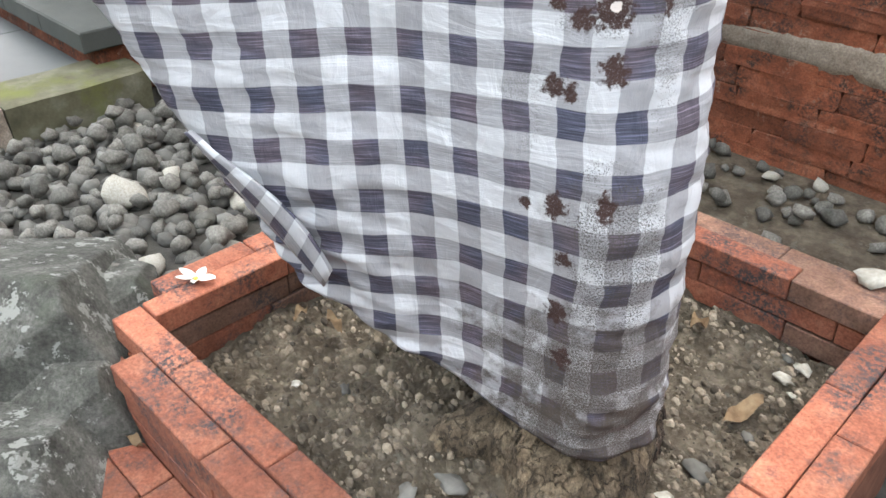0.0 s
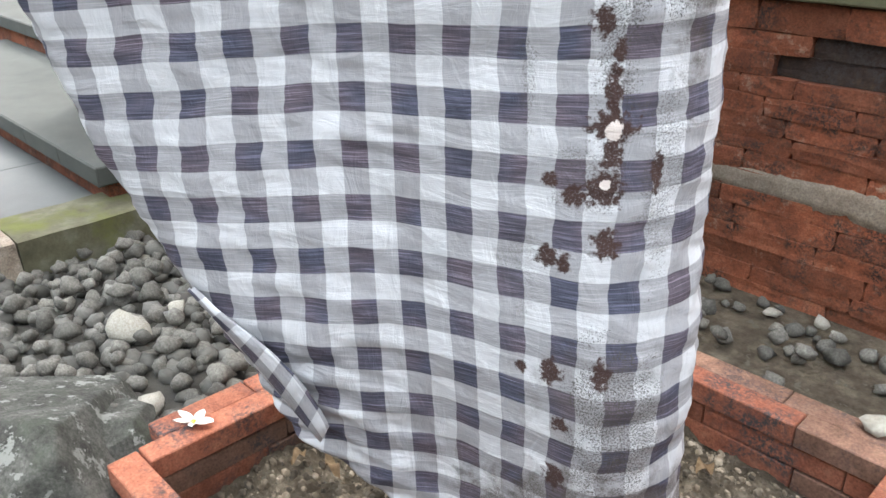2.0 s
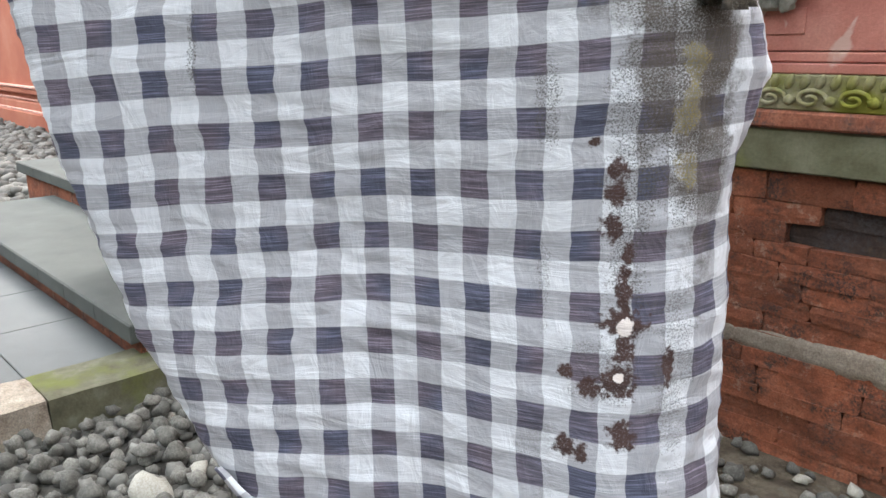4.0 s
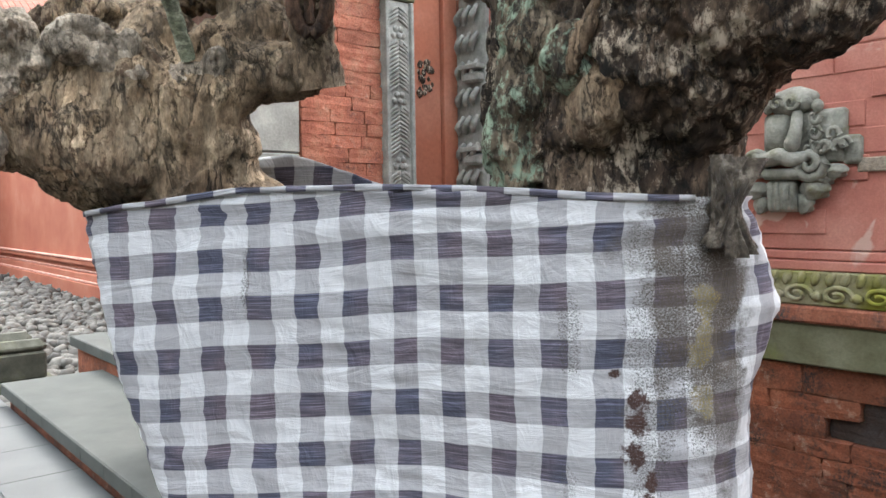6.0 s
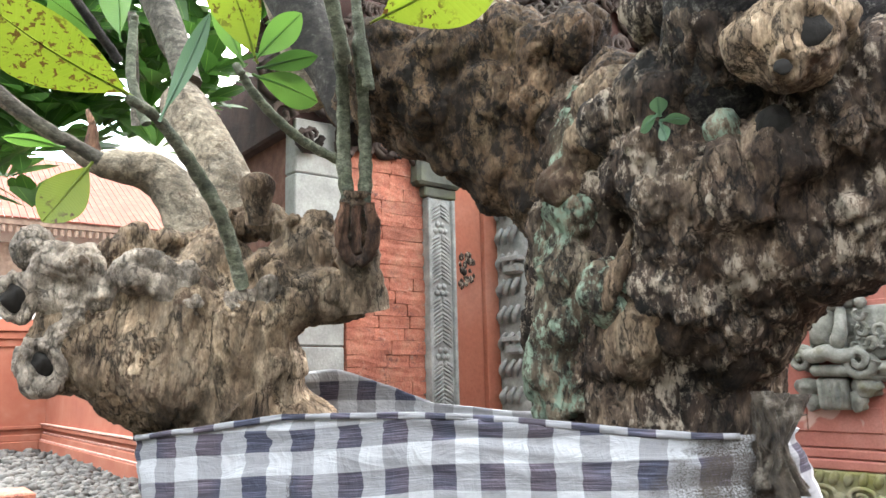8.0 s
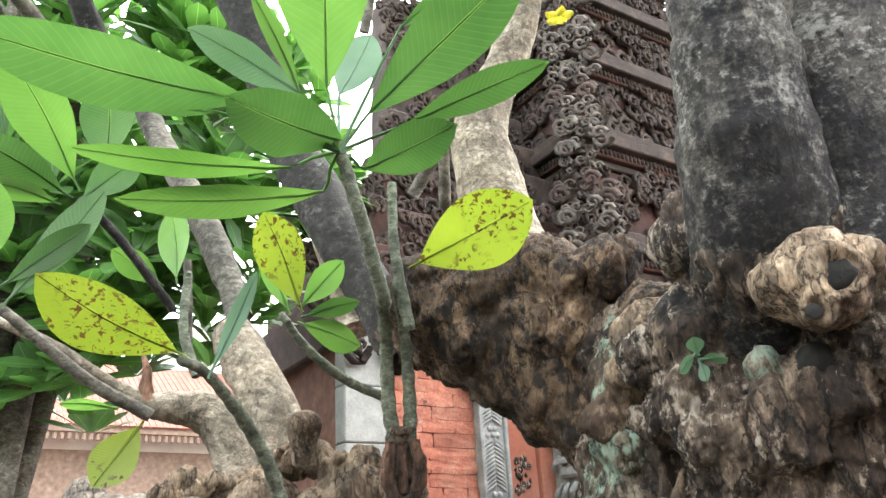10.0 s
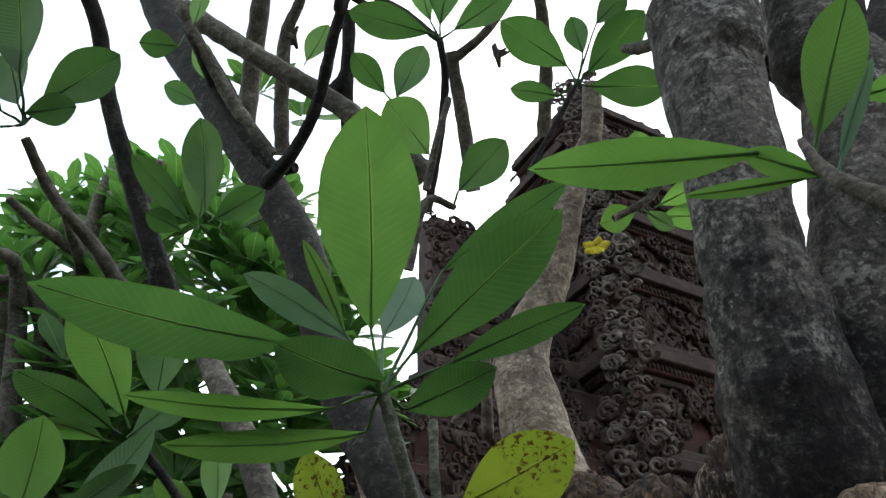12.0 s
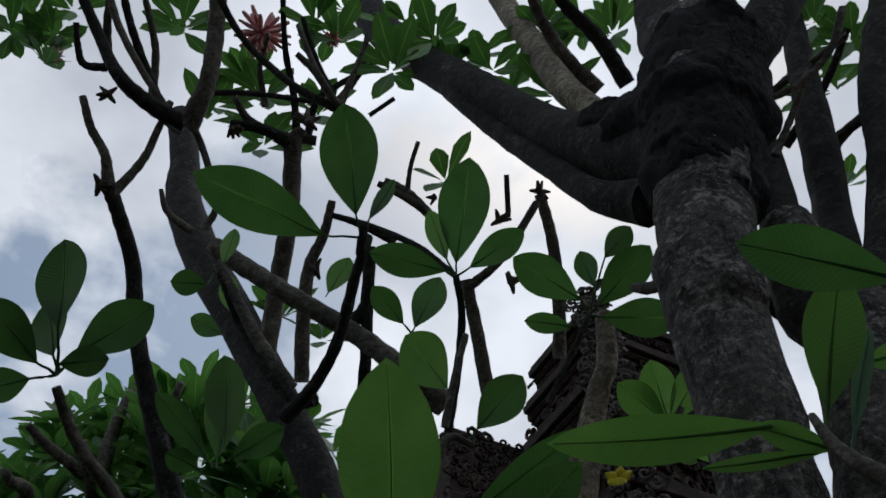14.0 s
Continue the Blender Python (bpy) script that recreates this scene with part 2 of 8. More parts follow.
M_PALE_BRICK = brick_material("pale_cement_patch", (0.22, 0.17, 0.13), (0.30, 0.25, 0.20), (0.38, 0.33, 0.27), 0.62, (0.10, 0.08, 0.06))
M_RED_BRICK = brick_material("fresh_red_brick", (0.306, 0.0945, 0.0575), (0.391, 0.137, 0.0862), (0.451, 0.21, 0.138), 0.60, (0.10, 0.05, 0.045), (0.85, 1.12), 0.8, (0.50, 0.32, 0.25))
M_MORTAR = stone_like("dark_mortar", (0.114, 0.0425, 0.0256), (0.18, 0.068, 0.04), (0.237, 0.111, 0.068), 18)
M_RED_WALL = stone_like("faded_red_paint", (0.33, 0.11, 0.085), (0.42, 0.16, 0.125), (0.50, 0.24, 0.19), 3.5, 0.85, grain=140, bump=0.35, lichen=(0.50, 0.33, 0.28))
M_ORANGE_WALL = stone_like("orange_red_paint", (0.288, 0.0831, 0.0479), (0.347, 0.116, 0.0679), (0.393, 0.166, 0.112), 1.2, 0.85, grain=60, bump=0.3)
M_PAINT_EDGE = stone_like("worn_pale_pink_edge", (0.45, 0.22, 0.17), (0.55, 0.32, 0.26), (0.66, 0.48, 0.42), 8)
M_CARVING = stone_like("pale_carved_stone", (0.114, 0.114, 0.0988), (0.251, 0.251, 0.22), (0.38, 0.372, 0.334), 16, 0.95, moss=(0.122, 0.114, 0.0532), moss_at=0.60, bump=0.7)
M_CARVING_DARK = stone_like("weathered_carved_stone", (0.0155, 0.00997, 0.00765), (0.0386, 0.0248, 0.0187), (0.0795, 0.0527, 0.0398), 8, 0.95, bump=0.8)
M_CARVING_PALE = stone_like("pale_weathered_carving", (0.035, 0.027, 0.022), (0.085, 0.07, 0.058), (0.22, 0.19, 0.16), 14, 0.95, bump=0.8)
M_CARVING_PINK = stone_like("rosy_carved_stone", (0.0294, 0.0135, 0.0101), (0.0641, 0.0279, 0.0211), (0.102, 0.045, 0.0346), 7, 0.95, bump=0.8)
M_PILASTER = stone_like("grey_carved_pilaster", (0.17, 0.172, 0.165), (0.29, 0.295, 0.28), (0.42, 0.42, 0.395), 12, 0.9, bump=0.6)
M_MOSS_SLAB = stone_like("mossy_slab", (0.085, 0.085, 0.045), (0.14, 0.14, 0.085), (0.20, 0.20, 0.14), 6, 0.9, moss=(0.13, 0.15, 0.02), moss_at=0.56)
M_FRIEZE = stone_like("mossy_frieze", (0.128, 0.115, 0.048), (0.24, 0.223, 0.128), (0.336, 0.316, 0.224), 9, 0.9, moss=(0.192, 0.193, 0.024), moss_at=0.54)
M_SLAB = stone_like("grey_andesite_slab", (0.05117, 0.05724, 0.05314), (0.0679, 0.07454, 0.06995), (0.08528, 0.09184, 0.08692), 3.0, 0.85, grain=200, bump=0.12)
M_PAVER = stone_like("dark_paving", (0.04399, 0.05117, 0.05132), (0.06022, 0.0677, 0.06763), (0.07956, 0.0858, 0.08658), 2.2, 0.55, grain=160, bump=0.12, per="object", spread=(0.88, 1.1))
M_KERB = stone_like("mossy_kerb", (0.068, 0.06375, 0.03825), (0.119, 0.1148, 0.07225), (0.204, 0.1955, 0.153), 7, 0.95, moss=(0.125, 0.135, 0.035), moss_at=0.53)
rk = Nodes("lichened_rock", 0.95)
rk.base = rk.add("ShaderNodeNewGeometry").outputs["Position"]
rc = rk.ramp(rk.noise(8, 12, 0.78), (0.36, (0.055, 0.057, 0.05)), (0.5, (0.13, 0.133, 0.118)), (0.64, (0.24, 0.24, 0.22)))
rc = rk.vary(rc, rk.ramp(rk.noise(110, 8, 0.8), (0.3, 0.0), (0.7, 1.0)), 0.45, 1.6)
rc = rk.mix(rk.ramp(rk.noise(4.5, 8, 0.7), (0.54, 0.0), (0.66, 0.55)), rc, (0.10, 0.125, 0.085))
rc = rk.mix(rk.ramp(rk.noise(15, 9, 0.7), (0.565, 0.0), (0.59, 1.0)), rc, (0.40, 0.41, 0.385))
M_ROCK = rk.done(rc, rk.mix(0.5, rk.noise(38, 12, 0.8), rk.noise(130, 6, 0.75)), 1.0, 0.03)
M_PEBBLE = stone_like("river_pebble", (0.078, 0.074, 0.065), (0.142, 0.137, 0.122), (0.215, 0.21, 0.19), 5, 0.8, grain=40, per="object", spread=(0.55, 1.35), bump=0.35, dist=0.005)
M_PEBBLE_STUFF = stone_like("river_pebble_bed", (0.0637, 0.0604, 0.0537), (0.111, 0.108, 0.0975), (0.161, 0.158, 0.144), 9, 0.75, grain=130, per="island", spread=(0.45, 1.4), bump=0.35)
M_PALE_STONE = stone_like("pale_stone", (0.288, 0.272, 0.224), (0.4, 0.384, 0.336), (0.496, 0.48, 0.432), 12, 0.85)
M_SOIL = stone_like("garden_soil", (0.065, 0.05, 0.033), (0.145, 0.117, 0.083), (0.26, 0.222, 0.168), 13, 1.0, grain=110, bump=1.0, dist=0.04, lichen=(0.17, 0.15, 0.12))
M_GRIT = stone_like("soil_grit", (0.075, 0.058, 0.041), (0.15, 0.124, 0.092), (0.25, 0.215, 0.168), 20, 1.0, per="island", spread=(0.4, 1.9))
M_GROUND = stone_like("dark_ground", (0.03, 0.027, 0.024), (0.051, 0.048, 0.042), (0.072, 0.069, 0.06), 5, 1.0, bump=0.8)
M_STATUE = stone_like("dark_basalt", (0.05, 0.052, 0.042), (0.085, 0.088, 0.07), (0.14, 0.14, 0.115), 6, 0.9, moss=(0.09, 0.10, 0.045), moss_at=0.58)
M_ROOF = stone_like("orange_roof_tile", (0.162, 0.0403, 0.0237), (0.212, 0.0575, 0.0341), (0.262, 0.086, 0.0525), 3, 0.8, grain=40)
M_WHITE = stone_like("cream_plaster", (0.55, 0.5, 0.44), (0.66, 0.61, 0.54), (0.74, 0.7, 0.64), 1.5, 0.85)
M_EAVE = stone_like("carved_eave_wood", (0.16, 0.10, 0.07), (0.24, 0.16, 0.12), (0.32, 0.23, 0.17), 6)
M_BARK_TAN = bark("tan_bark", (0.082, 0.051, 0.031), (0.235, 0.168, 0.108), (0.44, 0.345, 0.243), 38, patch=(0.075, 0.045, 0.027), patch_at=0.55, crack=0.85, stretch=0.4)
M_BARK_SCAR = bark("healed_scar_bark", (0.15, 0.118, 0.09), (0.31, 0.258, 0.205), (0.48, 0.42, 0.35), 34, patch=(0.10, 0.066, 0.042), patch_at=0.585, crack=0.6, stretch=0.7, weave=0.5)
M_BARK_ARCH = bark("brown_arch_bark", (0.042, 0.024, 0.013), (0.128, 0.078, 0.043), (0.27, 0.195, 0.122), 26, patch=(0.018, 0.012, 0.008), patch_at=0.53, crack=0.9, stretch=0.5)
# bark near black: the crotch's shade against bright sky is in the colour
M_BARK_BACKLIT = bark("backlit_crotch_bark", (0.0025, 0.002, 0.002), (0.007, 0.006, 0.0055), (0.02, 0.017, 0.015), 24, crack=0.6)
M_ROOT = bark("soil_stained_root", (0.05, 0.036, 0.022), (0.12, 0.09, 0.058), (0.22, 0.175, 0.12), 24, patch=(0.03, 0.022, 0.014), patch_at=0.57, crack=0.6)
M_QUOIN = stone_like("pale_grey_quoin", (0.24, 0.235, 0.215), (0.34, 0.335, 0.31), (0.44, 0.435, 0.40), 9, 0.9, bump=0.5)
M_BARK_DARK = bark("dark_mossy_bark", (0.012, 0.008, 0.006), (0.062, 0.040, 0.027), (0.27, 0.20, 0.14), 28, patch=(0.42, 0.35, 0.275), patch_at=0.55, crack=0.95, patch2=(0.006, 0.005, 0.0045), stretch=0.4, bump=1.0)
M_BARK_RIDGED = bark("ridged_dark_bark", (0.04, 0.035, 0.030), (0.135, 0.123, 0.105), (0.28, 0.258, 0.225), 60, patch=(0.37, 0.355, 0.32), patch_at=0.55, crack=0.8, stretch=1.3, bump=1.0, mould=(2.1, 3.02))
M_BARK_LICHEN = bark("lichened_bark", (0.035, 0.025, 0.017), (0.13, 0.098, 0.066), (0.33, 0.27, 0.20), 24, patch=(0.25, 0.33, 0.25), patch_at=0.505, crack=0.9, patch2=(0.016, 0.012, 0.009))
M_BARK_PALE = bark("pale_grey_bark", (0.209, 0.163, 0.113), (0.342, 0.286, 0.211), (0.475, 0.409, 0.312), 50, patch=(0.142, 0.106, 0.0702), patch_at=0.56, crack=0.45, stretch=1.4, bump=0.7)
# grey limb bark with its colour cut down to look backlit against sky
M_BARK_LIMB = bark("backlit_limb_bark", (0.008, 0.007, 0.006), (0.028, 0.025, 0.021), (0.07, 0.064, 0.055), 60, patch=(0.11, 0.107, 0.096), patch_at=0.575, crack=0.1, stretch=1.3, bump=0.6)
M_TWIG = bark("brown_grey_twig", (0.075, 0.065, 0.05), (0.14, 0.125, 0.10), (0.24, 0.22, 0.18), 60, crack=0.1, stretch=1.8, bump=0.4)
M_STEM = bark("green_grey_stem", (0.10, 0.115, 0.075), (0.17, 0.185, 0.13), (0.28, 0.29, 0.23), 55, crack=0.3, stretch=1.8, bump=0.4)
M_HUSK = bark("dry_brown_husk", (0.10, 0.05, 0.03), (0.20, 0.105, 0.065), (0.30, 0.19, 0.12), 30, crack=0.5, stretch=0.3)
# near black in place of the shade inside a rotten hole
M_HOLE_SHADE = stone_like("hollow_shade", (0.006, 0.005, 0.004), (0.012, 0.01, 0.008), (0.02, 0.016, 0.012), 20)
M_LEAF = leaf_material("glossy_leaf", (0.044, 0.112, 0.031), (0.076, 0.165, 0.050))
M_LEAF_BRIGHT = leaf_material("young_leaf", (0.088, 0.19, 0.044), (0.13, 0.255, 0.068), glow=0.48)
M_LEAF_YELLOW = leaf_material("yellowing_spotted_leaf", (0.17, 0.23, 0.025), (0.25, 0.31, 0.04), spots=(0.07, 0.035, 0.01), glow=0.45, rib=(0.30, 0.34, 0.08))
M_LEAF_BLUE = leaf_material("bluish_leaf_top", (0.10, 0.20, 0.12), (0.16, 0.27, 0.18), glow=0.3)
M_LEAF_FAR = leaf_material("far_leaf", (0.0524, 0.133, 0.033), (0.0961, 0.208, 0.0566), glow=0.5)
M_DRY_LEAF = stone_like("dry_leaf", (0.124, 0.0744, 0.0372), (0.186, 0.124, 0.0682), (0.248, 0.18, 0.105), 20)
M_PETAL = stone_like("white_petal", (0.7, 0.66, 0.6), (0.78, 0.75, 0.7), (0.82, 0.8, 0.78), 12, 0.6, bump=0.1)
M_PETAL_CORE = stone_like("yellow_petal_throat", (0.75, 0.5, 0.04), (0.8, 0.58, 0.05), (0.85, 0.68, 0.12), 12, 0.6, bump=0.1)
M_PETAL_YELLOW = stone_like("yellow_petal", (0.75, 0.58, 0.01), (0.82, 0.68, 0.02), (0.88, 0.78, 0.05), 12, 0.6, bump=0.1)
M_PETAL_PINK = stone_like("pink_petal", (0.72, 0.26, 0.26), (0.80, 0.40, 0.39), (0.84, 0.55, 0.52), 12, 0.6, bump=0.1)


# ---- geometry helpers ----
def part(name, bm, material, parent=None, label="", smooth=False):
    """Links a bmesh as one mesh object under a thing or a part."""
    me = bpy.data.meshes.new(name)
    bm.normal_update()
    bm.to_mesh(me)
    bm.free()
    for m in material if isinstance(material, (list, tuple)) else (material,):
        me.materials.append(m)
    if smooth:
        me.polygons.foreach_set("use_smooth", [True] * len(me.polygons))
    ob = new(name, me)
    if parent is not None:
        ob.parent = parent
    if label:
        ob["label"] = label
    return ob


def shared(name, mesh, parent, m):
    ob = new(name, mesh)
    ob.parent = parent
    ob.matrix_basis = m
    return ob


def empty(name, at=(0, 0, 0)):
    ob = new(name)
    ob.location = at
    return ob


def block(bm, lo, hi, bevel=0.004, rough=0.0, cuts=0, seed=0):
    """A box from corner to corner with bevelled, slightly worn edges."""
    c = [(a + b) / 2 for a, b in zip(lo, hi)]
    s = [b - a for a, b in zip(lo, hi)]
    count = len(bm.verts)
    made = bmesh.ops.create_cube(bm, size=1, matrix=Matrix.LocRotScale(c, None, s))["verts"]
    edges = list({e for v in made for e in v.link_edges})
    if cuts:
        bmesh.ops.subdivide_edges(bm, edges=edges, cuts=cuts, use_grid_fill=True)
    elif bevel:
        bmesh.ops.bevel(bm, geom=edges, offset=bevel, segments=1, affect="EDGES")
    made = list(bm.verts)[count:]
    if rough:
        for v in made:
            v.co += noise.noise_vector(v.co * 9 + Vector((seed, 0, 0))) * rough
    return made


def grid_mesh(bm, rows, close_u=False, close_v=False, uv=None):
    """Skins rows of points with quads. uv: rows of (u, v)."""
    vs = [[bm.verts.new(p) for p in r] for r in rows]
    n, m = len(vs), len(vs[0])
    layer = bm.loops.layers.uv.verify() if uv else None
    for i in range(n if close_v else n - 1):
        for j in range(m if close_u else m - 1):
            ids = ((i, j), (i, (j + 1) % m), ((i + 1) % n, (j + 1) % m), ((i + 1) % n, j))
            f = bm.faces.new([vs[a][b] for a, b in ids])
            f.smooth = True
            if uv:
                for lp, (a, b) in zip(f.loops, ids):
                    lp[layer].uv = uv[a][b]
    return vs


def spline(points, steps):
    """Catmull-Rom through points (any dimension), as numpy rows."""
    p = [np.array(q, float) for q in points]
    p = [2 * p[0] - p[1]] + p + [2 * p[-1] - p[-2]]
    out = []
    for i in range(1, len(p) - 2):
        for k in range(steps):
            t = k / steps
            out.append(0.5 * (2 * p[i] + (p[i + 1] - p[i - 1]) * t + (2 * p[i - 1] - 5 * p[i] + 4 * p[i + 1] - p[i + 2]) * t * t
                              + (3 * p[i] - p[i - 1] - 3 * p[i + 1] + p[i + 2]) * t ** 3))
    out.append(p[-2])
    return out


def limb(bm, points, sides=10, steps=6, knobs=0.12, seed=0, rings=0.0, cap=True):
    """A tapered, knobbly limb through (x, y, z, radius) points. rings: leaf-scar swellings."""
    path = spline(points, steps)
    ref = Vector((0.3, 0.9, 0.2)).normalized()
    rows = []
    for i, q in enumerate(path):
        a, b = Vector(path[max(i - 1, 0)][:3]), Vector(path[min(i + 1, len(path) - 1)][:3])
        d = (b - a).normalized()
        side = d.cross(ref).normalized()
        up = side.cross(d)
        r = max(q[3], 0.001)
        if rings:
            r *= 1 + rings * (0.5 if i % 2 else -0.5)
        row = []
        for j in range(sides):
            g = 2 * math.pi * j / sides
            w = side * math.cos(g) + up * math.sin(g)
            c = Vector(q[:3])
            k = 1 + knobs * (noise.noise((c + w * r) * (0.55 / max(r, 0.012)) + Vector((seed * 7.3, 0, 0))) + 0.5 * noise.noise((c + w * r) * (1.6 / max(r, 0.012))))
            row.append(c + w * r * k)
        rows.append(row)
    vs = grid_mesh(bm, rows, close_u=True)
    if cap:
        for ends in (vs[0], vs[-1]):
            bm.faces.new(ends)
    return path


def ball(bm, at, r, squash=(1, 1, 1), detail=2, lumps=0.15, seed=0, turn=None):
    made = bmesh.ops.create_icosphere(bm, subdivisions=detail, radius=1)["verts"]
    m = Matrix.Translation(at) @ (turn if turn else Matrix()) @ Matrix.Diagonal((r * squash[0], r * squash[1], r * squash[2], 1))
    for v in made:
        v.co *= 1 + lumps * noise.noise(v.co * 1.6 + Vector((seed * 3.1, seed, 0)))
        v.co = m @ v.co
    for v in made:
        for f in v.link_faces:
            f.smooth = True
    return made


Q = 0.5 ** 0.5


def ahead(x, y, z):
    """From a frame turned 45 degrees (x right, y ahead of the first standpoint) to the world."""
    return Vector(((x - y) * Q, (x + y) * Q, z))


# ---- ground and beds ----
bm = bmesh.new()
bmesh.ops.create_grid(bm, x_segments=2, y_segments=2, size=600)
for v in bm.verts:
    v.co.z = -0.2
tagged(part("ground", bm, M_GROUND), "dark bare earth reaching far around the court", "ground", kind="structure")


def bed(name, lo, hi, label):
    bm = bmesh.new()
    block(bm, lo, hi, 0)
    return tagged(part(name, bm, M_SOIL if "north" in name else M_GROUND), label, "gravel bed", kind="structure")


bed("gravel_bed_west", (-40, -12, -0.3), (-1.68, 4.3, 0.15), "earth bed under loose grey river pebbles")
bed("gravel_bed_north", (-1.678, 1.91, -0.3), (6, 2.6, 0.16), "narrow earth strip under pebbles beside brick wall")

# ---- planter: soil, brick faces, double brick rim ----
PX0, PX1, PY0, PY1 = -1.506, -0.306, 0.553, 1.753
bm = bmesh.new()
N = 170
rows = []
for i in range(N):
    y = PY0 - 0.02 + (PY1 - PY0 + 0.04) * i / (N - 1)
    row = []
    for j in range(N):
        x = PX0 - 0.02 + (PX1 - PX0 + 0.04) * j / (N - 1)
        p = Vector((x, y, 0))
        h = 0.095 + 0.03 * noise.noise(p * 4) + 0.022 * noise.noise(p * 13) + 0.016 * abs(noise.noise(p * 30)) + 0.011 * noise.noise(p * 62)
        h += 0.10 * math.exp(-((x + 0.93) ** 2 + (y - 1.02) ** 2) / 0.09)
        h -= 0.02 * max(0, x + 0.75)
        row.append((x, y, h))
    rows.append(row)
grid_mesh(bm, rows)
tagged(part("soil", bm, M_SOIL, smooth=True), "crumbly brown garden soil in the brick planter", "soil", kind="structure")

planter = tagged(empty("planter"), "square planter of orange terracotta bricks with stepped rim", "planter", kind="structure")


def brick_mesh(name, size, bevel, material, rough=0.002, seed=0):
    bm = bmesh.new()
    block(bm, [-s / 2 for s in size], [s / 2 for s in size], bevel, rough, seed=seed)
    me = bpy.data.meshes.new(name)
    bm.to_mesh(me)
    bm.free()
    me.materials.append(material)
    return me


RW, RL, RT = 0.077, 0.372, 0.062
rim_bricks = {}
for old in (0, 1):
    for k, ln in enumerate((RL, 0.27, 0.19)):
        rim_bricks[old, k] = brick_mesh("brick", (ln - 0.004, RW - 0.003, RT), 0.003, (M_RIM, M_RIM_OLD)[old], 0.0025, k + 5 * old)
rnd = random.Random(3)


def rim_row(start, step, lengths, turn, z, old=(), tilt=0.4):
    """Lays bricks end to end from start along step."""
    at = Vector(start)
    for i, k in enumerate(lengths):
        ln = (RL, 0.27, 0.19)[k]
        c = at + step * (ln / 2)
        shared("brick", rim_bricks[1 if i in old else 0, k], planter,
               pose(c.x, c.y, z + rnd.uniform(-0.002, 0.003), rnd.uniform(-tilt, tilt), rnd.uniform(-tilt, tilt), turn + rnd.uniform(-0.5, 0.5)))
        at += step * ln


EX, EY, TOP = Vector((1, 0, 0)), Vector((0, 1, 0)), 0.28 - RT / 2
rim_row((PX0 - RW, PY0 - RW / 2, 0), EX, (1, 0, 0, 0, 0), 0, TOP)
rim_row((PX0 + 0.08, PY0 - RW * 1.5, 0), EX, (0, 1, 0, 0, 2), 0, TOP - 0.004)
rim_row((PX0 - RW / 2, PY0, 0), EY, (0, 0, 0, 2), 90, TOP)
rim_row((PX0 - RW * 1.5, PY0 + 0.06, 0), EY, (1, 0, 0, 0, 2), 90, TOP - 0.003)
rim_row((PX0 - 0.03, PY1 + RW / 2, 0), EX, (1, 0, 0, 0), 0, TOP, old=(3,))
rim_row((PX0 - 0.2, PY1 + RW * 1.5, 0), EX, (0, 0, 0, 0, 2), 0, TOP - 0.006, old=(1, 2, 3, 4))
rim_row((PX1 + RW / 2, PY0 - 0.12, 0), EY, (0, 1, 0, 0, 1), 90, TOP + 0.002)
rim_row((PX1 + RW * 1.5, PY0 - 0.25, 0), EY, (1, 0, 0, 0, 0), 90, TOP)
# inner and outer faces, two courses
for z, shift, old in ((0.28 - RT * 1.5 - 0.004, 0.0, ()), (0.28 - RT * 2.5 - 0.008, 0.12, (1, 3))):
    rim_row((PX0 - 0.02, PY0 - RW / 2 - 0.004, 0), EX, (1, 0, 0, 2), 0, z)
    rim_row((PX0 - RW / 2 - 0.006, PY0 - shift * 0.5, 0), EY, (0, 0, 0, 2), 90, z, old=(0, 1, 2) if not shift else (1,))
    rim_row((PX0 - shift, PY1 + RW / 2 + 0.008, 0), EX, (0, 0, 0, 2), 0, z, old)
    rim_row((PX1 + RW / 2 + 0.006, PY0 - shift, 0), EY, (0, 0, 0, 2), 90, z, old)
for z in (0.28 - RT * 1.5 - 0.004, 0.28 - RT * 2.5 - 0.006, 0.28 - RT * 3.5 - 0.009, 0.28 - RT * 4.5 - 0.012):
    rim_row((PX0 + 0.085 + rnd.uniform(0, 0.03), PY0 - RW * 1.5 + 0.004, 0), EX, (0, 1, 0, 1), 0, z)
    rim_row((PX0 - RW * 1.5 + 0.005, PY0 + 0.06, 0), EY, (0, 0, 0, 2), 90, z)
# lower steps
for k, z in enumerate((0.1, -0.045)):
    for c in range(2 + k):
        rim_row((PX0 + 0.10 - 0.06 * k, PY0 - RW * (2.45 + c) - 0.0 * k, 0), EX, (2, 1, 0, 0, 2), 0, z - RT / 2, tilt=0.8)
        for d in (1.5, 2.5):
            rim_row((PX0 + 0.10 - 0.06 * k + 0.05, PY0 - RW * (2.45 + c), 0), EX, (1, 0, 0, 2), 0, z - RT * d)
bm = bmesh.new()
for lo, hi in (((PX0 - 0.14, PY0 - 0.14, -0.2), (PX1 + 0.14, PY0 - 0.09, 0.2)), ((PX0 - 0.14, PY0, -0.2), (PX0 - 0.09, PY1, 0.2)),
               ((PX0 - 0.1, PY1 + 0.09, -0.2), (PX1 + 0.1, PY1 + 0.14, 0.2)), ((PX1 + 0.09, PY0, -0.2), (PX1 + 0.14, PY1, 0.2))):
    block(bm, lo, hi, 0)
part("mortar_core", bm, M_MORTAR, planter)

